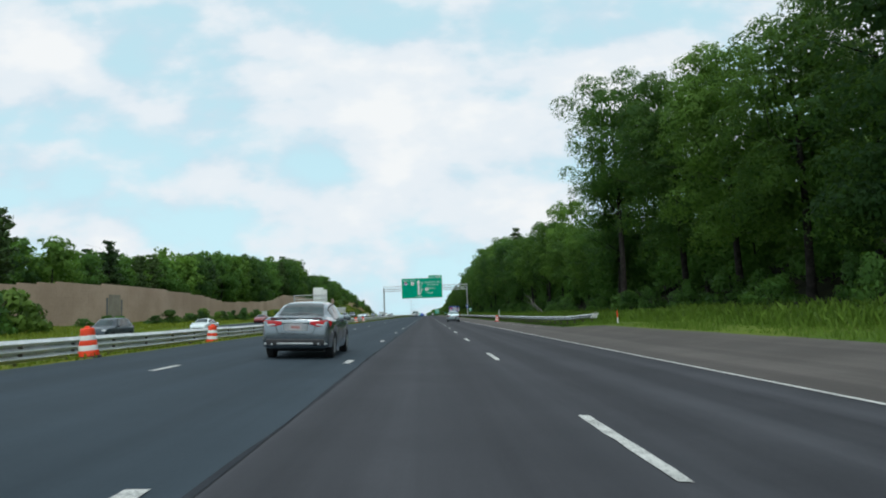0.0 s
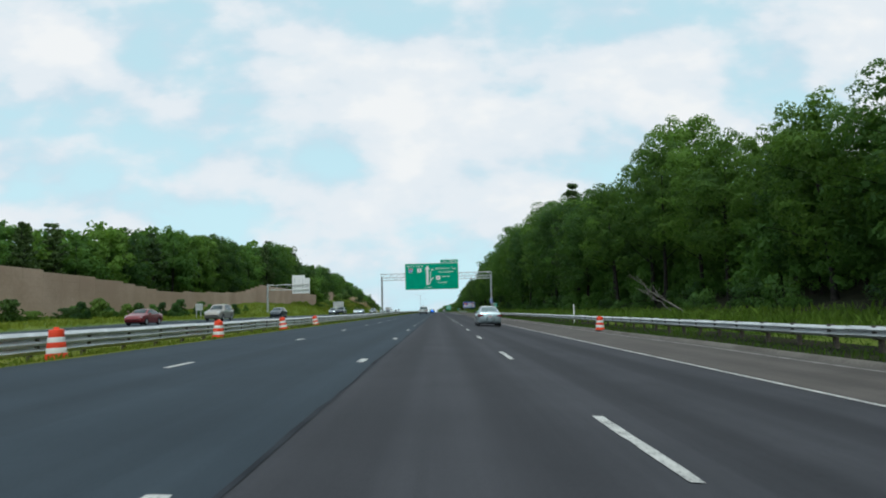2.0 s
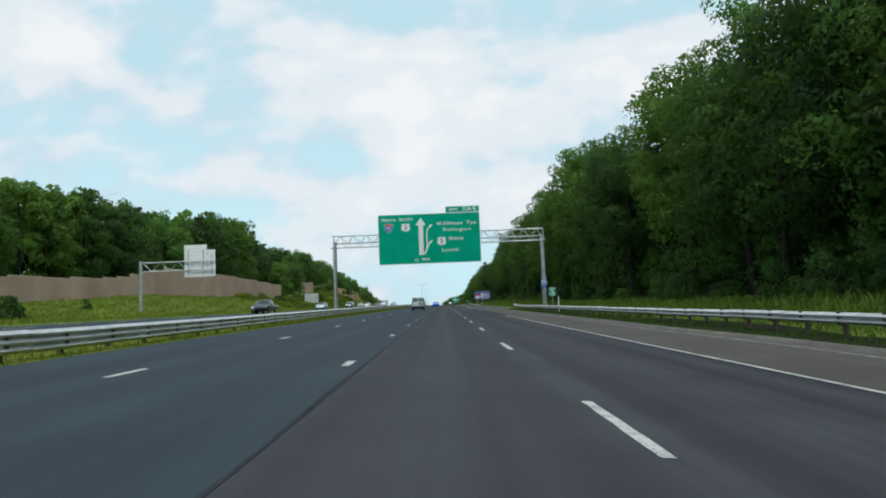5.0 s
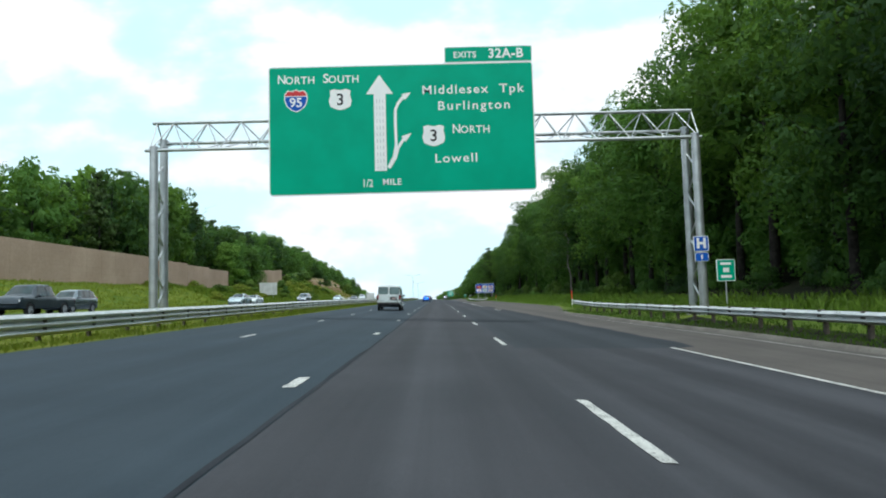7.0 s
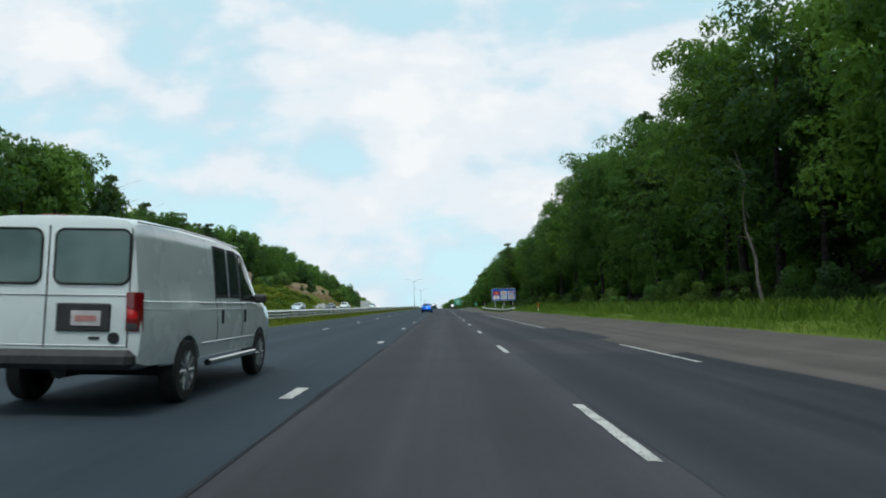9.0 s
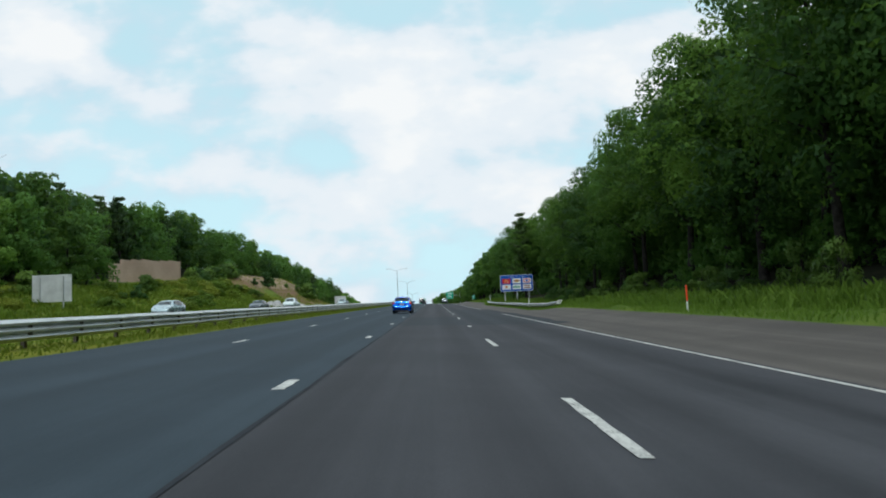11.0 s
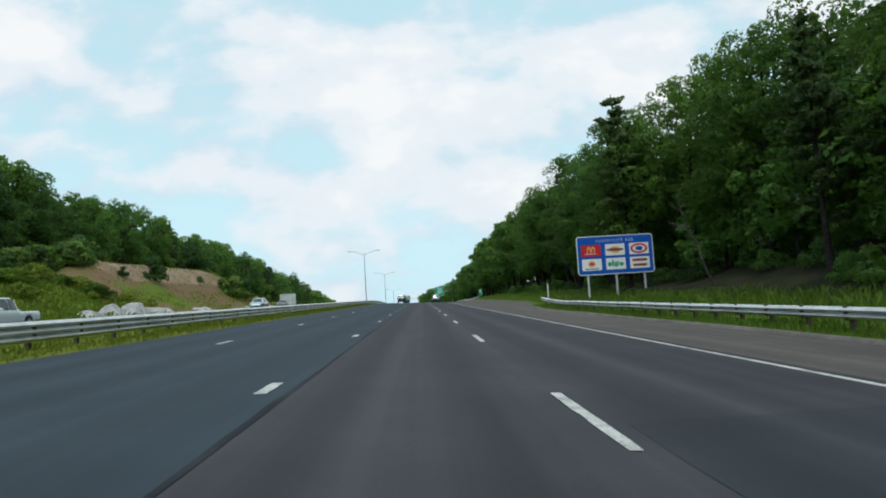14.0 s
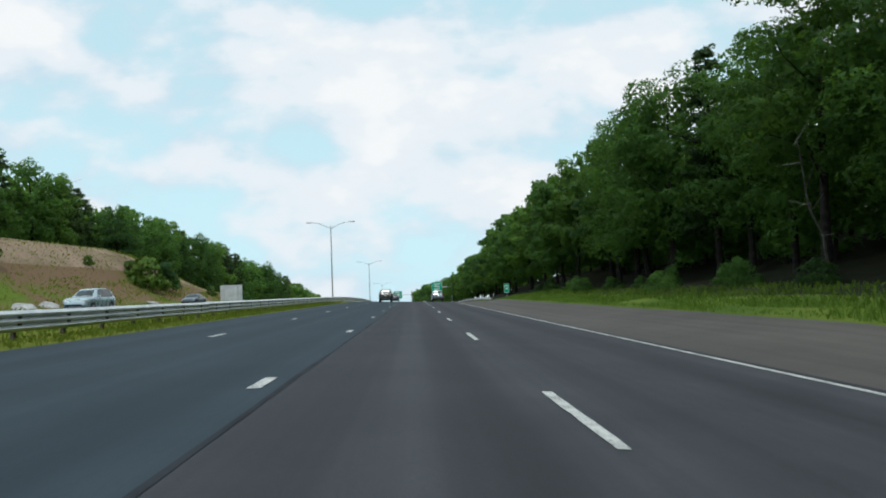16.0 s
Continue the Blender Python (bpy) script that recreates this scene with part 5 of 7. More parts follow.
# grey saloon in the inner lane
t, sh = car("silver-grey four-door saloon with red tail lights in the lane beside", SEDAN, 0.98, P_SILVER, (0.92, 3.60), 0.315, SEDAN_WIN, (0.74, 1.40, 0.98, 0.92), (3.30, 2.60, 0.98, 0.92), [HEAD],
            plate_y=-0.004, plate_z=0.80, group="passing cars", spokes=10)
finish_sedan(t, sh)
for sx in (-1, 1):
    lamp = lens_strip(t, [(0.34, 0.015, 0.88, 0.935), (0.50, 0.02, 0.83, 0.96), (0.66, 0.03, 0.80, 0.975), (0.765, 0.07, 0.79, 0.975), (0.835, 0.16, 0.80, 0.97), (0.865, 0.34, 0.86, 0.95)], TAIL_B, sx)
    lens_strip(lamp, [(0.50, 0.008, 0.855, 0.885), (0.66, 0.018, 0.84, 0.875), (0.76, 0.06, 0.84, 0.872)], LAMP, sx, "reverse_lens")
    lens_strip(t, [(0.55, -0.002, 0.36, 0.43), (0.70, 0.012, 0.36, 0.43), (0.775, 0.07, 0.37, 0.42)], LAMP, sx, "reflector", 0.02)
g = Geo()
g.box((0, 0.012, 0.43), (1.46, 0.06, 0.15), 0.02)
part("bumper_insert", g, TRIM, t)
g = Geo()
g.box((0, -0.010, 0.39), (0.92, 0.05, 0.055), 0.015)
part("bumper_trim", g, ALLOY, t)
g = Geo()
g.box((0, 0.004, 0.915), (0.72, 0.035, 0.035), 0.01)
part("trunk_strip", g, CHROME, t)
g = Geo()
g.box((0, 0.10, 1.035), (1.30, 0.14, 0.035), 0.015)
part("trunk_lip", g, P_SILVER, t)
g = Geo()
g.box((0, 0.012, 0.80), (0.62, 0.03, 0.19), 0.02)
part("plate_recess", g, ALLOY, t)
seam(t, [Vector((x, y, z)) for x, y, z in ((-0.50, -0.002, 0.84), (-0.46, -0.006, 0.68), (-0.38, -0.008, 0.64), (0.38, -0.008, 0.64), (0.46, -0.006, 0.68), (0.50, -0.002, 0.84))], 0.006, name="trunk_seam")
set_car(t, -3.30, 16.9)

# long pale saloon in the outer lane
LONG = [(0.0, 0.72, 0.42, 0.78, 0.60), (0.05, 0.82, 0.32, 0.97, 0.70), (0.16, 0.88, 0.26, 1.04, 0.76), (0.60, 0.925, 0.20, 1.09, 0.76), (0.86, 0.93, 0.19, 1.13, 0.72), (1.30, 0.935, 0.18, 1.34, 0.63), (1.75, 0.935, 0.17, 1.46, 0.60), (2.30, 0.935, 0.17, 1.51, 0.60), (2.75, 0.935, 0.17, 1.47, 0.60),
        (3.15, 0.935, 0.17, 1.32, 0.64), (3.62, 0.93, 0.17, 1.06, 0.74), (4.10, 0.92, 0.18, 0.95, 0.76), (4.60, 0.88, 0.21, 0.85, 0.70), (4.90, 0.76, 0.27, 0.70, 0.58), (5.0, 0.60, 0.36, 0.58, 0.45)]
t, sh = car("pale silver long four-door saloon with dented flank in the outer lane", LONG, 1.0, P_PALE, (1.02, 3.88), 0.33,
            [((1.36, 2.36), (1.74, 2.42), 0.07, 0.90), ((2.44, 3.46), (2.50, 3.02), 0.07, 0.90)], (0.95, 1.62, 0.98, 0.88), (3.52, 2.80, 0.98, 0.92),
            [(0.68, 0.08, 0.80, 0.36, 0.16, 0.22, TAIL), (0.86, 0.27, 0.80, 0.10, 0.36, 0.20, TAIL), (0.62, 4.76, 0.70, 0.34, 0.22, 0.12, LAMP)], pillars=True, spokes=9, plate_y=-0.012, plate_z=0.74, group="passing cars", glass=GLASS_PALE, bow=(2.6, 1.5))
finish_sedan(t, sh, (2.40,))
for sx in (-1, 1):
    seam(t, [sh.flank(y, 0.50, sx, 0.006) for y in (1.45, 2.0, 2.7, 3.45)], 0.018, ALLOY, "rub_strip")
    seam(t, [sh.flank(y, 0.50, sx, 0.006) for y in (0.18, 0.4, 0.62)], 0.018, ALLOY, "rub_strip")
    seam(t, [sh.flank(y, f, sx, 0.006) for y, f in ((1.44, 0.50), (1.40, 0.68), (1.28, 0.88), (1.18, 1.0))] + [sh.side(y, f, sx, 0.008) for y, f in ((1.10, 0.25), (1.12, 0.5), (1.24, 0.75), (1.44, 0.93))], 0.007)
    part("window_visor", side_patch(sh, (1.60, 2.38), (1.78, 2.40), 0.78, 0.93, sx, out=0.022), TRIM, t, smooth=60)
    part("window_visor", side_patch(sh, (2.46, 3.16), (2.48, 3.00), 0.80, 0.93, sx, out=0.022), TRIM, t, smooth=60)
    seam(t, [sh.side(y, 0.035, sx, 0.012) for y in (1.3, 1.9, 2.6, 3.4)], 0.010, CHROME, "belt_trim")
for o in t.children:
    if o.name.startswith("body"):
        for v in o.data.vertices:
            e = math.exp(-((v.co.y - 0.72) / 0.22) ** 2 - ((v.co.z - 0.86) / 0.14) ** 2)
            if v.co.x < -0.6 and e > 0.05:
                v.co.x += e * (0.030 + 0.045 * noise.noise(v.co * 9.0))
set_car(t, 4.06, 101.5)
t.scale = (1.03, 1.02, 1.06)

# white panel van in the inner lane
VAN = [(0.0, 0.93, 0.62, 1.98, 0.80), (0.03, 0.985, 0.52, 2.05, 0.85), (0.4, 1.0, 0.46, 2.09, 0.86), (1.6, 1.01, 0.44, 2.11, 0.86), (3.2, 1.01, 0.44, 2.10, 0.86), (3.6, 1.01, 0.44, 2.06, 0.84), (3.95, 1.01, 0.44, 1.86, 0.84), (4.40, 1.00, 0.44, 1.46, 0.86),
       (4.55, 1.00, 0.44, 1.30, 0.88), (4.85, 0.98, 0.45, 1.20, 0.86), (5.25, 0.94, 0.46, 1.10, 0.80), (5.45, 0.86, 0.50, 0.98, 0.72), (5.5, 0.76, 0.56, 0.88, 0.6)]
t, sh = car("white long panel van with dark rear windows in the inner lane", VAN, 1.22, P_WHITE, (1.30, 4.50), 0.37,
            [((2.36, 2.82), (2.36, 2.80), 0.10, 0.80), ((2.94, 3.36), (2.94, 3.34), 0.10, 0.80), ((3.48, 4.32), (3.48, 3.86), 0.06, 0.80)], None, (4.42, 3.90, 0.97, 0.93),
            [(0.72, 5.40, 0.78, 0.30, 0.16, 0.20, LAMP)], "van", 10, pillars=True, plate_y=-0.035, plate_z=1.02, plate_x=0.44, bumper=(-0.02, 0.60, 1.90, 0.20, 0.20, TRIM), name="van", crown=0.04)
for sx in (-1, 1):
    g = Geo()
    g.prism([(sx * 0.46 + a, 1.66 + c) for a, c in rounded(0.76, 0.55, 0.08)], -0.012, 0.03)
    w = part("rear_window", g, GLASS_PALE, t)
    seam(w, [Vector((sx * 0.46 + a, -0.012, 1.66 + c)) for a, c in rounded(0.78, 0.57, 0.09)] + [Vector((sx * 0.46 + 0.39, -0.012, 1.66 + 0.195))], 0.012, RUBBER, "gasket")
    seam(t, [sh.flank(y, 0.97, sx, 0.004) for y in (0.1, 1.0, 2.0, 3.0, 4.0, 4.8)], 0.009, P_WHITE, "swage_line")
    seam(t, [sh.flank(y, 0.86, sx, 0.001) for y in (0.1, 1.0, 2.0, 3.0, 4.0, 4.8)], 0.006, ALU, "swage_line")
    seam(t, [sh.flank(y, 0.30, sx, 0.004) for y in (1.72, 2.4, 3.2, 4.0)], 0.014, ALU, "swage_line")
    lamp = lens_strip(t, [(0.83, -0.012, 0.90, 1.29), (0.90, -0.010, 0.89, 1.295), (0.95, 0.012, 0.89, 1.295), (0.975, 0.07, 0.89, 1.29)], TAIL, sx, "tail_light", 0.012, 0.008)
    lens_strip(lamp, [(0.84, -0.018, 0.905, 0.975), (0.90, -0.016, 0.905, 0.975), (0.945, 0.006, 0.905, 0.975)], TRIM, sx, "reverse_lens", 0.012, 0.012)
    lens_strip(lamp, [(0.85, -0.018, 1.02, 1.12), (0.90, -0.016, 1.02, 1.12), (0.94, 0.004, 1.02, 1.12)], TAIL_B, sx, "bright_lens", 0.012, 0.01)
    for y in (2.30, 3.42):
        seam(t, [sh.flank(y, f, sx, 0.001) for f in (0.05, 0.3, 0.6, 0.9, 1.0)] + [sh.side(y, f, sx, 0.003) for f in (0.2, 0.5, 0.85)], 0.006)
    for y in (2.5, 3.55):
        g = Geo()
        g.box(sh.flank(y, 0.72, sx, 0.01), (0.03, 0.05, 0.20), 0.01)
        part("door_handle", g, TRIM, t)
    g = Geo()
    g.tube((sx * 1.03, 1.9, 0.42), (sx * 1.03, 4.0, 0.42), 0.045, n=10)
    part("running_board", g, CHROME, t, smooth=40)
    seam(t, [sh.side(y, 0.97, sx, 0.006) for y in (0.1, 1.2, 2.4, 3.5)], 0.012, P_WHITE, "drip_rail")
seam(t, [Vector((0, -0.006, z)) for z in (0.72, 1.3, 1.98)], 0.008)
for z in (0.74, 1.26):
    seam(t, [Vector((x, -0.006, z)) for x in (-0.84, 0.0, 0.84)], 0.007, ALU, "panel_crease")
for x in (-0.86, 0.86):
    seam(t, [Vector((x, -0.004, z)) for z in (0.72, 1.3, 1.96)], 0.007)
g = Geo()
g.box((0.40, -0.012, 1.03), (0.56, 0.03, 0.29), 0.02)
part("plate_recess", g, TRIM, t)
g = Geo()
g.box((0.0, 0.06, 2.085), (0.30, 0.06, 0.035), 0.012)
part("brake_light", g, TAIL, t)
g = Geo()
g.box((0.52, 0.0, 0.82), (0.11, 0.03, 0.025), 0.004)
g.tube((0.72, 0.02, 0.82), (0.72, -0.012, 0.82), 0.06, n=12)
g.box((-0.62, 0.0, 0.84), (0.26, 0.03, 0.03), 0.004)
part("badge", g, BLACK, t)
g = Geo()
g.tube((0, 0.3, 0.45), (0, 3.5, 0.45), 0.09, n=8)
g.tube((-0.85, 1.30, 0.37), (0.85, 1.30, 0.37), 0.07, n=8)
part("driveline", g, TRIM, t)
set_car(t, -3.98, 225.6)

# blue hatchback drifting out of the inner lane
HYBRID = [(0.0, 0.74, 0.40, 0.60, 0.68), (0.03, 0.80, 0.34, 0.70, 0.76), (0.08, 0.835, 0.28, 0.80, 0.74), (0.13, 0.845, 0.24, 0.99, 0.70), (0.20, 0.848, 0.22, 1.06, 0.66), (0.42, 0.85, 0.20, 1.33, 0.58), (0.56, 0.85, 0.19, 1.385, 0.565), (1.3, 0.85, 0.18, 1.45, 0.57), (1.95, 0.85, 0.18, 1.445, 0.57),
          (2.5, 0.85, 0.18, 1.31, 0.60), (3.05, 0.845, 0.18, 1.03, 0.68), (3.5, 0.83, 0.20, 0.91, 0.70), (3.85, 0.76, 0.24, 0.76, 0.62), (4.0, 0.60, 0.34, 0.60, 0.45)]
t, sh = car("bright blue small hatchback with a roof spoiler, one tail lamp lit", HYBRID, 0.97, P_BLUE, (0.66, 3.21), 0.31, [((0.66, 1.08), (0.86, 1.10), 0.14, 0.80), ((1.14, 1.90), (1.16, 1.92), 0.05, 0.86), ((1.97, 2.84), (1.99, 2.36), 0.05, 0.86)],
            (0.215, 0.43, 1.03, 0.97), (3.00, 2.42, 0.98, 0.92), [(0.60, 3.80, 0.66, 0.28, 0.20, 0.14, LAMP)], spokes=10, plate_y=0.035, plate_z=0.80, group="passing cars")
finish_sedan(t, sh, (1.12, 1.95))
g = Geo()
rows = []
for y, z, w in ((0.30, 1.372, 0.555), (0.31, 1.392, 0.565), (0.52, 1.412, 0.56), (0.80, 1.432, 0.545)):
    rows.append([(w * u, y + 0.05 * u * u, z + 0.022 * (1 - u * u)) for u in (-1, -0.7, -0.35, 0, 0.35, 0.7, 1)])
rows.append([(x, y, z - 0.03) for x, y, z in rows[-1]])
rows.insert(0, [(x, y + 0.14, z - 0.045) for x, y, z in rows[0]])
g.sheet(rows)
spoiler = part("spoiler", g, P_BLUE, t, smooth=30)
g = Geo()
g.box((0, 0.40, 1.345), (1.02, 0.16, 0.035), 0.012)
part("spoiler_underside", g, BLACK, spoiler)
g = Geo()
g.box((0, 0.318, 1.372), (0.30, 0.03, 0.022), 0.006)
part("brake_light", g, TAIL, spoiler)
# bumper: a swelling band under the tailgate, turned up at the lamps
g = Geo()
rows = []
for z, out, wide in ((0.28, 0.06, 0.80), (0.34, 0.00, 0.83), (0.46, -0.045, 0.845), (0.58, -0.055, 0.85), (0.64, -0.035, 0.852), (0.665, 0.02, 0.85)):
    row = []
    for k in range(17):
        a = -1 + k / 8
        x = wide * math.copysign(min(1.0, 1.04 * abs(a) ** 0.9), a)
        back = max(0.0, abs(a) - 0.62) / 0.38
        row.append((x, out + 0.34 * back ** 2.6, z + (0.075 * back if z > 0.5 else 0)))
    rows.append(row)
g.sheet(rows)
part("bumper", g, P_BLUE, t, smooth=50)
g = Geo()
g.box((0, 0.09, 0.25), (1.20, 0.16, 0.09), 0.03)
part("bumper_insert", g, RUBBER, t)
g = Geo()
g.tube((0.44, 0.10, 0.23), (0.44, -0.02, 0.22), 0.03, n=10)
part("exhaust", g, ALLOY, t, smooth=40)
# tailgate: pressed recess round the plate, badge, wiper
g = Geo()
g.prism([(x, z + 0.79) for x, z in ((-0.27, -0.095), (0.27, -0.095), (0.40, 0.10), (-0.40, 0.10))], 0.046, 0.10)
part("plate_recess", g, P_BLUE, t)
# a dark bead draws the shade along the pressed crease above the plate
seam(t, [Vector((x, y, z)) for x, y, z in ((-0.56, 0.055, 0.95), (-0.50, 0.046, 0.90), (-0.41, 0.042, 0.892), (0.41, 0.042, 0.892), (0.50, 0.046, 0.90), (0.56, 0.055, 0.95))], 0.007, name="tailgate_crease")
seam(t, [Vector((x, y, z)) for x, y, z in ((-0.66, 0.085, 0.80), (-0.58, 0.036, 0.69), (-0.44, 0.022, 0.672), (0.44, 0.022, 0.672), (0.58, 0.036, 0.69), (0.66, 0.085, 0.80))], 0.006, name="tailgate_seam")
g = Geo()
for k in range(20):
    a, b = 2 * math.pi * k / 20, 2 * math.pi * (k + 1) / 20
    g.tube((0.075 * math.cos(a), 0.125, 0.975 + 0.048 * math.sin(a)), (0.075 * math.cos(b), 0.125, 0.975 + 0.048 * math.sin(b)), 0.010, n=6, caps=False)
g.box((0, 0.125, 0.985), (0.07, 0.015, 0.05), 0.006)
part("badge", g, CHROME, t)
g = Geo()
g.box((0.52, 0.125, 0.945), (0.14, 0.014, 0.024), 0.004)
part("model_badge", g, CHROME, t)
g = Geo()
g.tube((0.02, 0.17, 1.05), (-0.30, 0.185, 1.075), 0.014, 0.008, 6)
g.box((0.04, 0.165, 1.045), (0.10, 0.05, 0.05), 0.015)
part("rear_wiper", g, BLACK, t)
LIT = bpy.data.materials.new("lit_amber_lens")
LIT.use_nodes = True
LIT.node_tree.nodes["Principled BSDF"].inputs["Base Color"].default_value = (0.8, 0.16, 0.02, 1)
LIT.node_tree.nodes["Principled BSDF"].inputs["Emission Color"].default_value = (1.0, 0.22, 0.04, 1)
LIT.node_tree.nodes["Principled BSDF"].inputs["Emission Strength"].default_value = 1.2
for sx in (-1, 1):
    lamp = lens_strip(t, [(0.65, 0.088, 0.76, 0.95), (0.72, 0.088, 0.71, 0.965), (0.78, 0.105, 0.70, 0.96), (0.825, 0.17, 0.72, 0.94), (0.845, 0.28, 0.80, 0.92)], TAIL_B, sx)
    lens_strip(lamp, [(0.60, 0.115, 0.955, 0.99), (0.625, 0.12, 0.95, 1.10), (0.655, 0.145, 0.95, 1.18), (0.70, 0.21, 0.945, 1.14), (0.745, 0.31, 0.925, 1.02)], LAMP, sx, "clear_lens", 0.016, 0.09)
    lens_strip(lamp, [(0.685, 0.085, 0.965, 1.015), (0.715, 0.088, 0.96, 1.03), (0.745, 0.10, 0.965, 1.02)], LIT if sx > 0 else LAMP, sx, "turn_lens", 0.03)
    lens_strip(lamp, [(0.70, 0.084, 0.66, 0.735), (0.76, 0.090, 0.65, 0.715), (0.81, 0.14, 0.67, 0.715)], LAMP, sx, "reverse_lens", 0.014)
g = Geo()
g.tube((0, 0.95, 1.46), (0, 0.85, 1.55), 0.014, 0.008, 6)
part("aerial", g, TRIM, t)
set_car(t, -2.55, 325.2, yaw=-1.5)


def plain_car(kind, label, mat, x, y, back, group):
    if kind == "sedan":
        t, sh = sedan(label, mat, group=group)
        finish_sedan(t, sh)
    elif kind == "hatch":
        t, sh = car(label, HATCH, 0.98, mat, (0.62, 3.17), 0.30, HATCH_WIN, (0.30, 0.60, 0.92, 0.86), (3.02, 2.45, 0.98, 0.92),
                    [(0.74, 0.10, 0.88, 0.16, 0.20, 0.34, TAIL), (0.60, 3.80, 0.66, 0.28, 0.20, 0.14, LAMP)], plate_y=-0.005, plate_z=0.74, group=group)
    elif kind == "suv":
        t, sh = car(label, SUV, 1.10, mat, (0.86, 3.60), 0.36, SUV_WIN, (0.20, 0.46, 0.92, 0.90), (3.22, 2.66, 0.97, 0.92),
                    [(0.78, 0.10, 1.02, 0.16, 0.18, 0.36, TAIL), (0.66, 4.44, 0.86, 0.30, 0.20, 0.16, LAMP)], plate_y=-0.012, plate_z=0.92, bumper=(0.0, 0.52, 1.6, 0.16, 0.2, TRIM), group=group)
    else:
        t, sh = car(label, TRUCK, 1.10, mat, (1.15, 4.55), 0.38, TRUCK_WIN, (2.06, 2.19, 0.9, 0.9), (4.15, 3.68, 0.97, 0.92),
                    [(0.84, 0.03, 0.84, 0.14, 0.10, 0.30, TAIL), (0.70, 5.32, 0.88, 0.30, 0.14, 0.18, LAMP)], "pickup truck", plate_y=-0.03, plate_z=0.66, bumper=(-0.04, 0.58, 1.8, 0.18, 0.18, CHROME), name="pickup_truck", group=group)
    set_car(t, x, y, back)
    return t


plain_car("suv", "black sport utility vehicle far ahead in the inner lane", P_BLACK, -3.6, 478, False, "traffic ahead")
plain_car("suv", "silver-grey sport utility vehicle far ahead in the outer lane", P_SILVER, 3.9, 492, False, "traffic ahead")
plain_car("sedan", "dark saloon far ahead near the brow", P_DARK, -3.6, 520, False, "traffic ahead")
for kind, label, mat, x, y in (("suv", "dark sport utility vehicle on the opposite carriageway", P_DARK, -23.4, 52), ("sedan", "white saloon on the opposite carriageway", P_WHITE, -23.4, 73),
                               ("suv", "light tan sport utility vehicle on the opposite carriageway", P_TAN, -23.4, 122), ("sedan", "dark red saloon on the opposite carriageway", P_RED, -27.0, 112), ("hatch", "dark blue-grey hatchback on the opposite carriageway", P_DARK, -23.4, 148),
                               ("truck", "dark pickup truck on the opposite carriageway", P_DARK, -23.4, 212), ("suv", "silver-grey sport utility vehicle on the opposite carriageway", P_SILVER, -27.0, 222), ("sedan", "pale blue-grey saloon on the opposite carriageway", P_PALE, -23.4, 252),
                               ("sedan", "white saloon on the opposite carriageway", P_WHITE, -27.0, 271), ("suv", "silver-grey sport utility vehicle on the opposite carriageway", P_SILVER, -23.4, 290), ("hatch", "pale silver hatchback on the opposite carriageway", P_PALE, -23.4, 329),
                               ("sedan", "dark blue-grey saloon on the opposite carriageway", P_DARK, -23.4, 360), ("truck", "white pickup truck on the opposite carriageway", P_WHITE, -23.4, 381), ("suv", "pale silver sport utility vehicle on the opposite carriageway", P_PALE, -23.4, 441), ("sedan", "dark saloon on the opposite carriageway", P_DARK, -27.0, 475)):
    plain_car(kind, label, mat, x, y, True, "oncoming traffic")

# ---- woods ----


def leaf_cloud(rng, centres, radii, count, size, squash=0.8, up=0.45, long=1.5, wild=0.36):
    """Pointed leaf sprays over the skins of many small lobes: their points, and for each leaf the way that its bough faces."""
    w = radii ** 2
    pick = rng.choice(len(radii), count, p=w / w.sum())
    d = rng.normal(size=(count, 3))
    d[:, 2] += up
    d /= np.linalg.norm(d, axis=1)[:, None]
    p = centres[pick] + d * (radii[pick] * rng.uniform(0.35, 1.0, count) ** 0.3 * rng.uniform(0.92, 1.1, count))[:, None] * np.array([1, 1, squash])
    n = d + rng.normal(size=(count, 3)) * wild
    n /= np.linalg.norm(n, axis=1)[:, None]
    t = np.cross(n, rng.normal(size=(count, 3)))
    t /= np.linalg.norm(t, axis=1)[:, None]
    b = np.cross(n, t)
    s = (size * rng.uniform(0.6, 1.2, count))[:, None]
    root = p - t * s * long * 0.45 - n * s * 0.15
    away = centres[pick] - centres.mean(0)
    away /= np.linalg.norm(away, axis=1)[:, None] + 0.01
    face = d * 0.75 + away * 0.45 + n * 0.12
    face /= np.linalg.norm(face, axis=1)[:, None]
    return np.stack([root + b * s * 0.5, root - b * s * 0.5, p + t * s * long * 0.55], 1).reshape(-1, 3), face


def leaves_mesh(name, verts, mat, n=3, face=None):
    """One face for every n points; face: a shading direction for each."""
    k = len(verts) // n
    me = bpy.data.meshes.new(name)
    me.vertices.add(len(verts))
    me.vertices.foreach_set("co", verts.astype(np.float32).ravel())
    me.loops.add(n * k)
    me.loops.foreach_set("vertex_index", np.arange(n * k, dtype=np.int32))
    me.polygons.add(k)
    me.polygons.foreach_set("loop_start", np.arange(0, n * k, n, dtype=np.int32))
    me.materials.append(mat)
    me.update(calc_edges=True)
    if face is not None:
        me.normals_split_custom_set(np.repeat(face, n, axis=0).tolist())
    return me


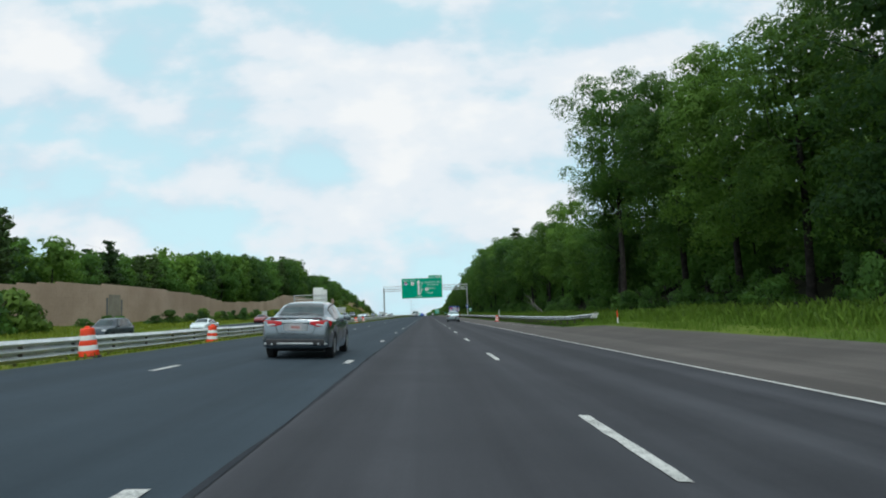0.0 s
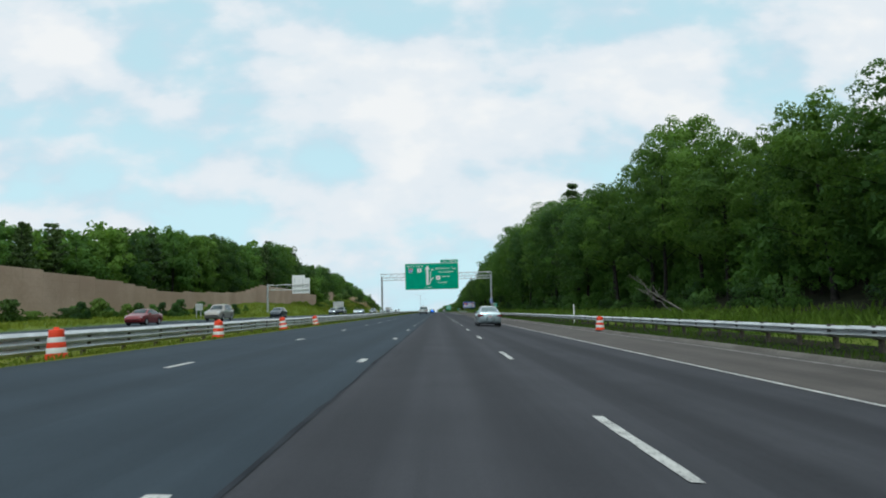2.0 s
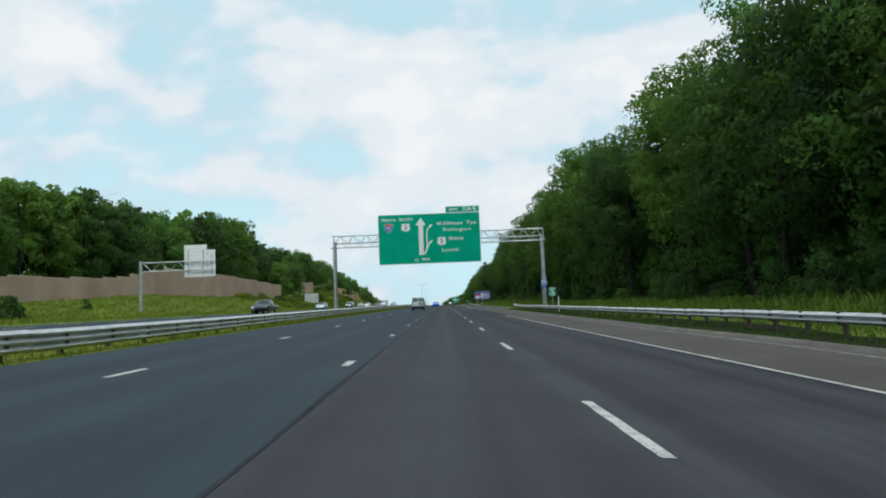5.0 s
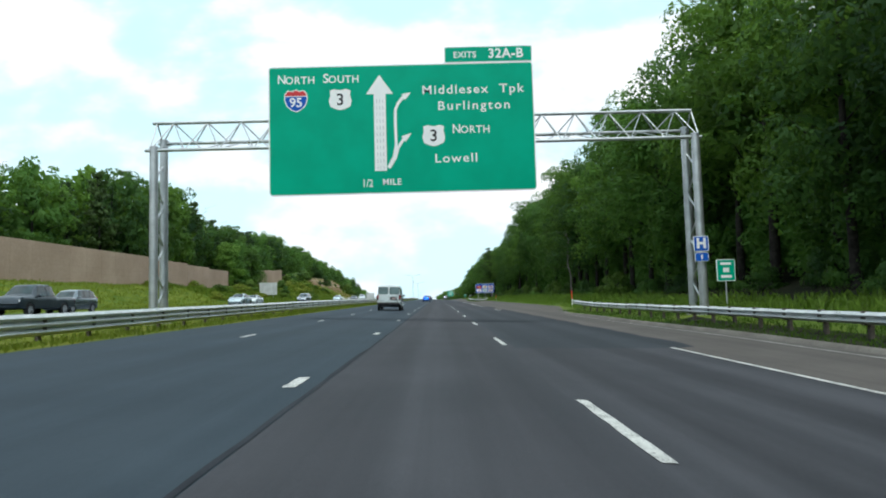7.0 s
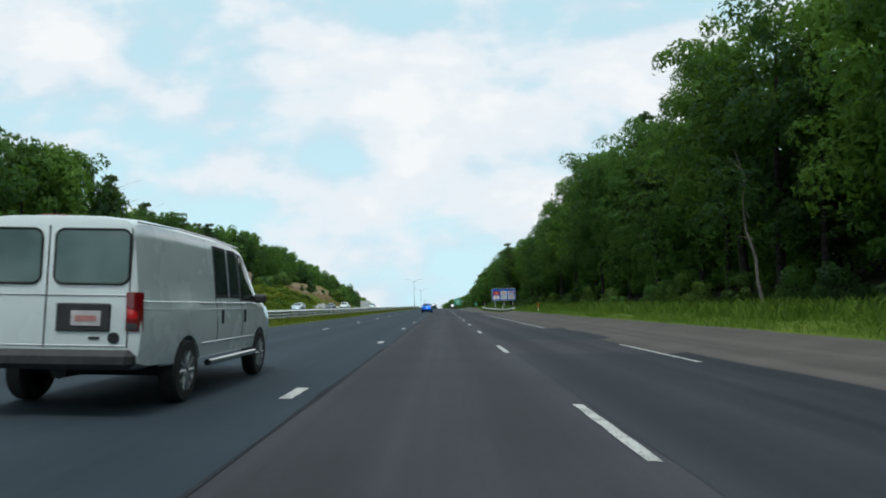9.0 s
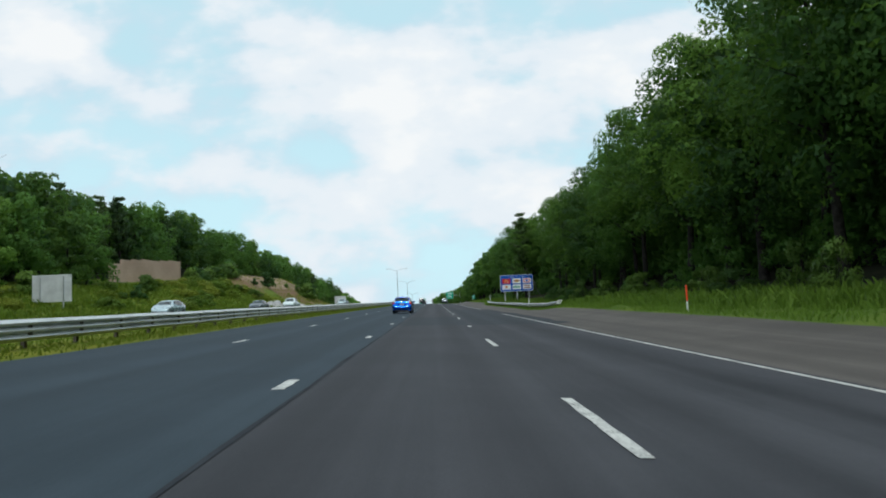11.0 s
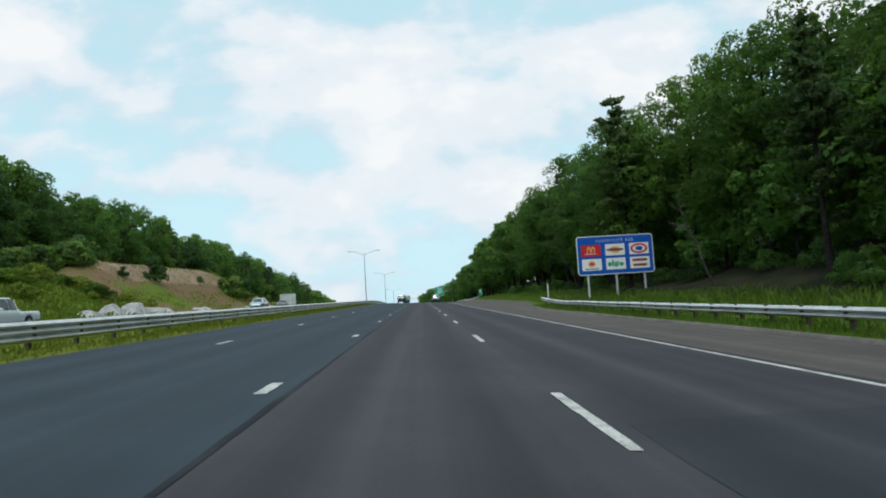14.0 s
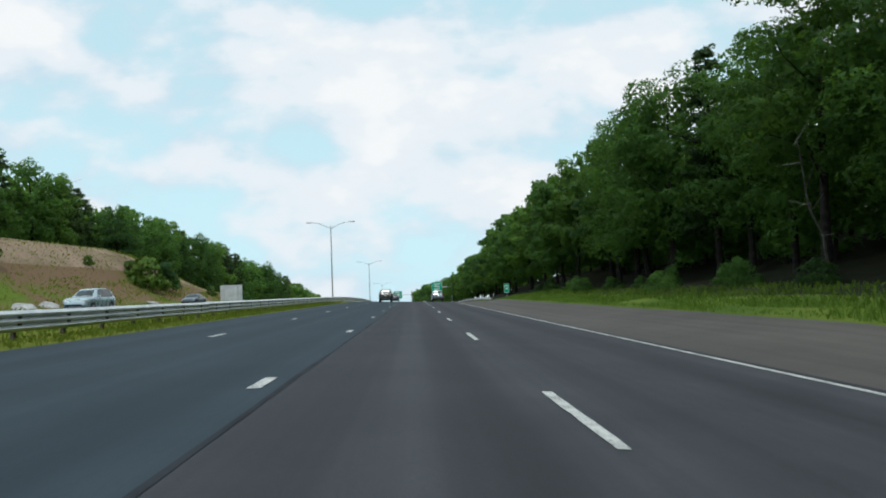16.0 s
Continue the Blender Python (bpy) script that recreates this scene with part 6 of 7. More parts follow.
def trunk_geo(rng, h, r, limbs, spread, lean=0.0):
    g = Geo()
    pts = [Vector((lean * u * u * h * 0.2 + 0.15 * math.sin(3 * u + rng.uniform(0, 1)), 0.12 * math.sin(4 * u), u * h)) for u in (0, 0.04, 0.25, 0.5, 0.75, 1.0)]
    rad = [r * 1.5, r, r * 0.85, r * 0.65, r * 0.4, r * 0.12]
    for i in range(5):
        g.tube(pts[i] - Vector((0, 0, 0.3 if i == 0 else 0)), pts[i + 1], rad[i], rad[i + 1], 8, caps=False)
    for i in range(limbs):
        u = rng.uniform(0.28, 0.85)
        a = rng.uniform(0, 2 * math.pi)
        p = Vector((0.1, 0, u * h))
        q = p + Vector((math.cos(a), math.sin(a), 0.55)) * spread * rng.uniform(0.35, 0.6)
        e = q + Vector((math.cos(a + 0.4), math.sin(a + 0.4), 0.35)) * spread * rng.uniform(0.25, 0.45)
        g.tube(p, q, r * 0.35 * (1.1 - u), r * 0.2 * (1.1 - u), 6, caps=False)
        g.tube(q, e, r * 0.2 * (1.1 - u), 0.015, 5, caps=False)
    return g


def broad_tree(seed, h, low, rad, lobes, leaves, size, mat, label, shape=0.55, group="roadside woods"):
    rng = np.random.default_rng(seed)
    lobes = lobes * 3 // 5
    u = rng.uniform(0, 1, lobes) ** 0.85
    env = np.sqrt(np.clip(1 - ((u - 0.42) / 0.60) ** 2, 0.04, 1)) ** shape
    a = rng.uniform(0, 2 * math.pi, lobes)
    rr = rad * env * np.sqrt(rng.uniform(0.22, 1.0, lobes)) * rng.uniform(0.80, 1.15, lobes)
    c = np.stack([rr * np.cos(a), rr * np.sin(a), low + u * (h - low) * 0.96], 1)
    s = rad * rng.uniform(0.19, 0.42, lobes) * (1.1 - 0.40 * u)
    t = thing("tree", label, "tree", group)
    part("trunk", trunk_geo(rng, h * 0.86, 0.012 * h + 0.05, 9, rad * 1.2), BARK, t, smooth=60)
    outer = leaf_cloud(rng, c, s, leaves, size)
    core = c * np.array([0.50, 0.50, 0.88]) + np.array([0, 0, 0.06 * h])
    inner = leaf_cloud(rng, core, s * 0.7, leaves // 9, size * 2.4)
    part("crown", leaves_mesh("crown", np.concatenate([outer[0], inner[0]]), mat, 3, np.concatenate([outer[1], inner[1]])), None, t)
    return t


def pine_tree(seed, h, low, rad, leaves, size, label, group="roadside woods"):
    rng = np.random.default_rng(seed)
    cs, ss = [], []
    z = low
    while z < h - 0.5:
        f = 1 - ((z - low) / (h - low)) ** 1.3
        for k in range(6):
            a = rng.uniform(0, 2 * math.pi)
            reach = rad * (0.2 + 0.8 * f) * rng.uniform(0.5, 1.1)
            for v in (0.35, 0.65, 0.95):
                cs.append((reach * v * math.cos(a), reach * v * math.sin(a), z + 0.25 * reach * v + rng.uniform(-0.3, 0.3)))
                ss.append(0.25 + 0.35 * reach * 0.35)
        z += rng.uniform(0.9, 1.5)
    t = thing("tree", label, "tree", group)
    part("trunk", trunk_geo(rng, h * 0.97, 0.011 * h + 0.05, 14, rad * 1.4), BARK, t, smooth=60)
    verts, face = leaf_cloud(rng, np.array(cs), np.array(ss), leaves, size, 0.45, 0.1, 2.2)
    part("crown", leaves_mesh("crown", verts, LEAF_P, 3, face), None, t)
    return t


def shrub(seed, h, rad, leaves, size, mat, label, group="shrubs"):
    rng = np.random.default_rng(seed)
    n = 36
    u = rng.uniform(0.08, 1, n)
    u[:12] = rng.uniform(0.08, 0.25, 12)
    a = rng.uniform(0, 2 * math.pi, n)
    a[:12] = np.arange(12) * math.pi / 6
    rr = rad * np.sqrt(rng.uniform(0, 1, n)) * np.sqrt(1.05 - 0.95 * u)
    rr[:12] = rad * rng.uniform(0.55, 0.95, 12)
    c = np.stack([rr * np.cos(a), rr * np.sin(a), u * h * 0.85], 1)
    t = thing("shrub", label, "shrub", group)
    g = Geo()
    for k in range(5):
        b = 2 * math.pi * k / 5
        g.tube((0, 0, -0.1), (0.5 * rad * math.cos(b), 0.5 * rad * math.sin(b), h * 0.7), 0.04, 0.012, 5, caps=False)
    part("trunk", g, BARK, t)
    verts, face = leaf_cloud(rng, c, rad * rng.uniform(0.18, 0.36, n), leaves, size, 0.9)
    part("foliage", leaves_mesh("foliage", verts, mat, 3, face), None, t)
    return t


def place(kinds, x, y, rng, height=None, mass=None):
    """A copy of one kind at a spot, turned and scaled at random; height sets its top. mass: gathers it into one joined stand."""
    proto, h0 = kinds[rng.randrange(len(kinds))]
    s = rng.uniform(0.9, 1.1) if height is None else height / h0
    p = spot(x, y)
    sw = rng.uniform(0.9, 1.12) * (s if s < 1.1 else 1 + (s - 1) * 0.6)
    m = pose(p.x, p.y, p.z, rng.uniform(-3, 3), rng.uniform(-3, 3), rng.uniform(0, 360))
    if mass is not None:
        mass.append((proto, m @ Matrix.Diagonal((sw, sw, s, 1))))
        return None
    o = copy_thing(proto, m)
    o.scale = (sw, sw, s)
    return o


def stand(name, label, mass):
    """Many trees of the deep woods as one joined mesh."""
    groups = {}
    for proto, m in mass:
        mm = np.array(m)
        for ch in proto.children:
            me = ch.data
            co = np.empty(len(me.vertices) * 3, dtype=np.float32)
            me.vertices.foreach_get("co", co)
            co = co.reshape(-1, 3) @ mm[:3, :3].T + mm[:3, 3]
            if ch.name.startswith("crown"):
                groups.setdefault(me.materials[0].name, [me.materials[0], []])[1].append(co)
            else:
                groups.setdefault("trunks", [BARK, []])[1].append((co, [tuple(q.vertices) for q in me.polygons]))
    verts, faces, mats, idx = [], [], [], []
    k = 0
    for key, (mat, items) in groups.items():
        mats.append(mat)
        for it in items:
            if key == "trunks":
                co, fs = it
                faces += [tuple(i + k for i in f) for f in fs]
                idx += [len(mats) - 1] * len(fs)
            else:
                co = it
                n = len(co) // 3
                faces += [(k + 3 * i, k + 3 * i + 1, k + 3 * i + 2) for i in range(n)]
                idx += [len(mats) - 1] * n
            verts.append(co)
            k += len(co)
    me = bpy.data.meshes.new(name)
    me.from_pydata(np.concatenate(verts).tolist(), [], faces)
    for m in mats:
        me.materials.append(m)
    me.polygons.foreach_set("material_index", idx)
    me.update()
    tagged(part(name, me, None), label, "trees", kind="stuff")


TOP_R = [(-60, 19), (50, 19), (66, 18), (74, 12.8), (92, 13.8), (105, 16.2), (116, 15.8), (124, 15.8), (135, 16.4), (142, 18.4), (160, 20.0), (168, 21.2), (182, 20.3), (195, 20.6), (203, 23.4), (210, 23.0), (220, 22.2), (228, 21.6), (240, 21.6), (254, 20.8), (263, 20.5), (276, 20.7), (286, 22.3),
         (312, 22.4), (324, 19.6), (340, 18.2), (350, 18.4), (356, 16.8), (366, 16.2), (372, 17.0), (378, 19.4), (384, 19.0), (390, 18.2), (398, 18.2), (406, 17.0), (422, 17.4), (431, 18.4), (440, 19.2), (470, 17.9), (500, 17.4), (530, 15.6), (600, 13.5), (630, 12.0), (650, 9.5), (770, 7.5), (900, 6.0)]
TOP_L = [(0, 17.5), (90, 18.5), (110, 18), (125, 16.2), (160, 18.0), (185, 20.0), (215, 25.2), (250, 26.2), (270, 26), (285, 24.8), (300, 29.8), (320, 31.2), (345, 31.6), (353, 27.5), (365, 25.6), (385, 27.6), (403, 27.6), (420, 29.2), (455, 30), (490, 28.8), (520, 29.3), (545, 26),
         (570, 26.8), (600, 24.8), (625, 24.2), (660, 19.5), (716, 17.2), (740, 14.5), (780, 11.5), (800, 7), (900, 1)]


def build_woods():
    rng = random.Random(21)
    near = [(broad_tree(1, 20, 4.2, 5.1, 150, 9600, 0.24, LEAF_A, "dense dark green oak at the edge of the woods"), 20.6),
            (broad_tree(2, 20, 4.6, 4.9, 130, 9600, 0.24, LEAF_B, "leafy bright green maple at the edge of the woods"), 20.6),
            (broad_tree(3, 20, 2.4, 5.4, 165, 10200, 0.245, LEAF_A, "broad dark green oak with low boughs at the woods edge", 0.75), 20.6),
            (broad_tree(4, 20, 5.4, 4.6, 120, 9400, 0.235, LEAF_B, "tall mid-green ash among the roadside woods", 0.4), 20.6)]
    pines = [(pine_tree(5, 22, 4, 3.8, 8000, 0.27, "tall dark white pine among the roadside woods"), 22)]
    back = [(broad_tree(6, 20, 3.0, 5.2, 80, 2000, 0.62, LEAF_A, "dark green oak in the woods beyond the verge"), 20.6),
            (broad_tree(7, 20, 4.0, 4.8, 70, 1900, 0.60, LEAF_B, "mid-green maple in the woods beyond the verge"), 20.6)]
    far = [(broad_tree(8, 14, 0.5, 4.6, 90, 3500, 0.36, LEAF_A, "dark green tree on the far wooded bank", group="far woods"), 14.5),
           (broad_tree(9, 14, 0.5, 4.2, 85, 3500, 0.36, LEAF_B, "mid-green tree on the far wooded bank", group="far woods"), 14.5),
           (pine_tree(10, 15, 2, 3.2, 2800, 0.36, "dark pine on the far wooded bank", "far woods"), 15),
           (broad_tree(11, 14, 0.2, 5.0, 95, 3600, 0.36, LEAF_A, "round-crowned oak on the far wooded bank", 0.8, "far woods"), 14.5)]
    deep = [(broad_tree(16, 14, 1.0, 4.8, 70, 780, 0.74, LEAF_A, "deep wood oak"), 14.5), (broad_tree(17, 14, 1.0, 4.4, 70, 780, 0.74, LEAF_B, "deep wood maple"), 14.5)]
    low = [(broad_tree(26, 8, 0.4, 3.4, 80, 1900, 0.30, LEAF_A, "low dark undergrowth"), 8.2)]
    bush = [(shrub(12, 3.0, 2.0, 2400, 0.145, LEAF_S, "rank green shrub at the foot of the woods", "understorey"), 3.0),
            (shrub(13, 2.6, 2.2, 2400, 0.145, LEAF_A, "dark leafy shrub at the foot of the woods", "understorey"), 2.6)]
    mass = []
    # front row on the outer side
    y = 68.0
    while y < 455:
        kinds = near + near + pines
        x = 20.6 + rng.uniform(-1.2, 1.6)
        if 374 < y < 396:
            x += 2.4
        place(kinds, x, y, rng, (table(y, TOP_R) - lie(x, y)) * rng.uniform(0.85, 1.02))
        y += rng.uniform(4.0, 5.9)
    while y < 860:
        x = 20.5 + rng.uniform(-1.5, 2)
        place(back, x, y, rng, (table(y, TOP_R) - lie(x, y) - crest(y)) * rng.uniform(0.88, 1.05))
        y += rng.uniform(6, 8)
    # the big oaks that lean over the verge
    tall = [(broad_tree(18, 24, 10.8, 5.4, 150, 22000, 0.17, LEAF_A, "tall dark oak whose crown overhangs the verge", 0.6), 24)]
    place(tall, 18.8, 62.7, random.Random(2), 23.3)
    place(near[3:4], 25.5, 113.5, random.Random(8), 17.7)
    place(pines, 20.2, 146.5, random.Random(4), 19.2)
    place(pines, 18.4, 397.0, random.Random(5), 17.4)
    fine = [(broad_tree(21, 20, 3.0, 5.2, 170, 25000, 0.165, LEAF_A, "dense dark green oak at the edge of the woods", 0.7), 20.6),
            (broad_tree(22, 20, 4.0, 5.0, 150, 24000, 0.165, LEAF_B, "leafy mid-green maple at the edge of the woods"), 20.6)]
    for k, x, y, h in ((0, 25.0, 66.0, 15.5), (1, 20.8, 52.0, 18.6), (1, 20.8, 43.0, 17.2), (3, 20.6, 35.0, 16.6), (2, 20.5, 26.0, 18)):
        place(fine[k % 2:k % 2 + 1], x, y, random.Random(k + 2), h)
    # low growth between the front row and the deep wood
    y = 14.0
    while y < 470:
        place(low, 23.8 + rng.uniform(-1.2, 1.5), y, rng, rng.uniform(5.0, 8.0), mass)
        y += rng.uniform(3.6, 5.6)
    y = 68.0
    while y < 320:
        place(low, 21.4 + rng.uniform(-0.8, 1.2), y, rng, rng.uniform(3.2, 5.4), mass)
        y += rng.uniform(4.2, 6.4)
    # the deep wood behind
    for x0, gap in ((27.5, 6.0), (33.0, 9.0)):
        y = 10.0
        while y < 640:
            x = x0 + rng.uniform(-1.5, 2.5)
            place(deep, x, y, rng, (table(y, TOP_R) - lie(x, y) - crest(y)) * rng.uniform(0.74, 0.9), mass)
            y += rng.uniform(gap * 0.8, gap * 1.25)
    y = 12.0
    while y < 480:
        b = place(bush if 230 < y < 372 else bush[1:], (18.2 if y < 230 else 16.8 if not 372 < y < 396 else 20.5) + rng.uniform(-0.7, 2.2), y, rng)
        b.scale = [v * rng.uniform(0.4, 0.85) * (0.75 if y > 396 else 1.0) for v in (1, 1, 1)]
        y += rng.uniform(3.4, 6.0)
    # lit scrub on the slope behind the short rail
    for i in range(9):
        b = place(bush[:1], 16.4 + rng.uniform(-0.8, 3.2), 323 + i * 5.4, rng)
        b.scale = [v * rng.uniform(0.45, 0.7) for v in (1, 1, 1)]
    # far bank
    for x0, gap, y0 in ((-66, 6.4, 60), (-74, 8, 60), (-84, 13, 60)):
        y = y0
        while y < 900:
            x = x0 + rng.uniform(-2.5, 2.5) - (4.5 if y > 385 else 0)
            hh = (table(y, TOP_L) - lie(x, y) - crest(y)) * rng.uniform(0.87, 1.03)
            if x0 > -70 and y < 760:
                place(far, x, y, rng, max(hh, 5))
            else:
                place(deep, x, y, rng, max(hh * 1.03, 5), mass)
            y += rng.uniform(gap * 0.8, gap * 1.2)
    # trees between the two walls, and beside the first
    for x, y, h in ((-57, 352, 13), (-58, 362, 14), (-57, 372, 12), (-58.5, 381, 13), (-60, 95, 17)):
        place(far, x, y, rng, h)
    place(far[2:3], -64.5, 138.0, random.Random(3), 16.0)
    for i in range(40):
        place(deep, -60 + i * 2 + rng.uniform(-6, 6), 900 + i * 5, rng, 18 + 0.02 * i, mass)
    stand("woodland", "dense green woodland rising behind the front trees", mass)
    bush_far = [(shrub(14, 2.6, 1.9, 1100, 0.28, LEAF_S, "green shrub on the grassy bank", "bank shrubs"), 2.6), (shrub(15, 2.8, 1.6, 1100, 0.28, LEAF_A, "dark green shrub on the grassy bank", "bank shrubs"), 2.8)]
    for x, y, s in ((-45.5, 74, 1.75), (-44, 68, 1.5), (-47, 80, 1.2), (-46, 120, 0.9), (-44, 131, 0.8), (-47, 141, 1.0), (-43, 158, 0.8), (-45, 165, 1.0), (-44, 172, 0.9), (-42, 186, 0.8), 
                    (-45.5, 146, 0.75), (-46, 151, 0.8), (-46, 156, 0.7), (-46.5, 161, 0.8), (-46, 176, 0.6), (-46, 183, 0.65), (-45.5, 190, 0.7), (-45.5, 206, 0.5),
                    (-51, 352, 1.1), (-46, 372, 0.8), (-50, 384, 1.0), (-50, 455, 0.6), (-49.4, 466.5, 1.55), (-49.5, 493, 0.55), (-48, 505, 1.0), (-45, 503, 1.9), (-44.5, 511, 1.7), (-47, 520, 1.2),
                    (-45, 540, 0.8), (-44, 566, 1.0), (-42, 600, 1.0)):
        b = place(bush_far, x, y, rng)
        b.scale = (s, s, s * 1.05)
    mound = [(shrub(19, 2.0, 2.0, 1700, 0.20, WEED, "soft green mound of weeds and brambles on the bank", "bank shrubs"), 2.0), (shrub(20, 1.7, 2.2, 1700, 0.20, BLADE_BANK, "yellow-green mound of rank growth on the bank", "bank shrubs"), 1.7),
             (shrub(24, 1.8, 2.0, 1700, 0.20, BLADE_BANK, "leafy yellow-green bush on the grassy bank", "bank shrubs"), 1.8)]
    scrub = random.Random(77)
    for i in range(56):
        y = scrub.uniform(290, 445)
        b = place(mound, scrub.uniform(-54, -40), y, scrub)
        s = scrub.uniform(0.5, 1.15)
        b.scale = (s * scrub.uniform(0.9, 1.2), s * scrub.uniform(0.9, 1.5), s * 0.9)
    for i in range(14):
        b = place(bush_far, -57.0 + scrub.uniform(-1.2, 1.2), 427 + i * 2.4, scrub)
        s = scrub.uniform(1.2, 1.6)
        b.scale = (s, s * 1.2, s * 0.95)
    for i in range(9):
        b = place(bush_far, scrub.uniform(-50, -46), 96 + i * 6 + scrub.uniform(-2, 2), scrub)
        s = scrub.uniform(0.5, 0.8)
        b.scale = (s, s * 1.7, s * 0.8)
    for proto, _ in low + tall + fine + near + pines + back + far + deep + bush + bush_far + mound:
        for o in proto.children_recursive:
            bpy.data.objects.remove(o)
        bpy.data.objects.remove(proto)


build_woods()


def dead_tree(foot, tip, r, seed):
    rng = random.Random(seed)
    t = thing("dead_tree", "pale bare dead trunk leaning out of the woods", "dead tree", "dead trunks")
    a, e = spot(foot[0], foot[1], -0.2), spot(tip[0], tip[1], tip[2])
    t.matrix_basis = Matrix.Translation(a)
    e = e - a
    g = Geo()
    last, lr = Vector((0, 0, 0)), r
    for i in range(1, 7):
        p = e * (i / 6) + Vector((rng.uniform(-0.2, 0.2), rng.uniform(-0.25, 0.25), rng.uniform(-0.2, 0.2)))
        nr = r * (1 - 0.85 * i / 6)
        g.tube(last, p, lr, nr, 7, caps=False)
        last, lr = p, nr
    part("trunk", g, DEAD, t, smooth=60)
    for i in range(9):
        p = e * rng.uniform(0.35, 0.97)
        g = Geo()
        q = p + Vector((rng.uniform(-1.2, 0.6), rng.uniform(-1.0, 1.0), rng.uniform(-0.2, 0.9)))
        g.tube(p, q, 0.03, 0.008, 5, caps=False)
        part("limb", g, DEAD, t)


dead_tree((16.6, 92.0), (15.2, 100.0, 3.0), 0.075, 1)
dead_tree((16.4, 93.0), (15.4, 99.0, 2.0), 0.055, 2)
dead_tree((17.2, 254), (17.0, 255.5, 8.5), 0.11, 3)
dead_tree((19.0, 382), (15.8, 379, 6.0), 0.08, 4)
dead_tree((19.0, 418), (15.8, 415, 6.2), 0.08, 5)

# ---- rock outcrops on the far bank ----


def outcrop(x, y, sx, sy, sz, seed):
    """A split ledge: a lump cut by a dozen slanting planes, left with flat faces."""
    rng = random.Random(seed)
    b = bmesh.new()
    bmesh.ops.create_icosphere(b, subdivisions=3, radius=1)
    cuts = [(Vector((rng.uniform(0.1, 1), rng.uniform(-0.8, 0.8), rng.uniform(-0.2, 1))).normalized(), rng.uniform(0.45, 0.8)) for _ in range(12)]
    for v in b.verts:
        for n, d in cuts:
            over = v.co.dot(n) - d
            if over > 0:
                v.co -= n * over
        v.co += Vector((noise.noise(v.co * 5 + Vector((seed, 0, 0))), noise.noise(v.co * 5 + Vector((0, seed, 0))), noise.noise(v.co * 6))) * 0.05
        v.co = Vector((v.co.x * sx, v.co.y * sy, v.co.z * sz))
    me = bpy.data.meshes.new("rock")
    b.to_mesh(me)
    b.free()
    me.materials.append(ROCK)
    o = part("rock", me, None)
    p = spot(x, y)
    o.matrix_basis = pose(p.x, p.y, p.z - sz * 0.1, rng.uniform(-10, 10), rng.uniform(-12, 4), rng.uniform(-14, 14))
    tagged(o, "pale grey fractured rock ledge at the foot of the bank", "rock", "rock outcrops")


for i, (x, y, sx, sy, sz) in enumerate(((-37.9, 419.5, 1.5, 3.4, 1.6), (-37.8, 425, 1.5, 4.2, 1.9), (-38, 431, 1.6, 4.6, 2.1), (-37.6, 437.5, 1.5, 4.2, 1.8), (-37.9, 443, 1.1, 2.4, 1.0), (-37.6, 456, 1.3, 2.6, 1.4), (-38, 461, 1.2, 2.6, 1.1), (-38, 489, 1.1, 2.4, 0.9), (-37.8, 513, 1.4, 3.4, 1.3))):
    outcrop(x, y, sx, sy, sz, i + 1)

# ---- grass and weeds ----


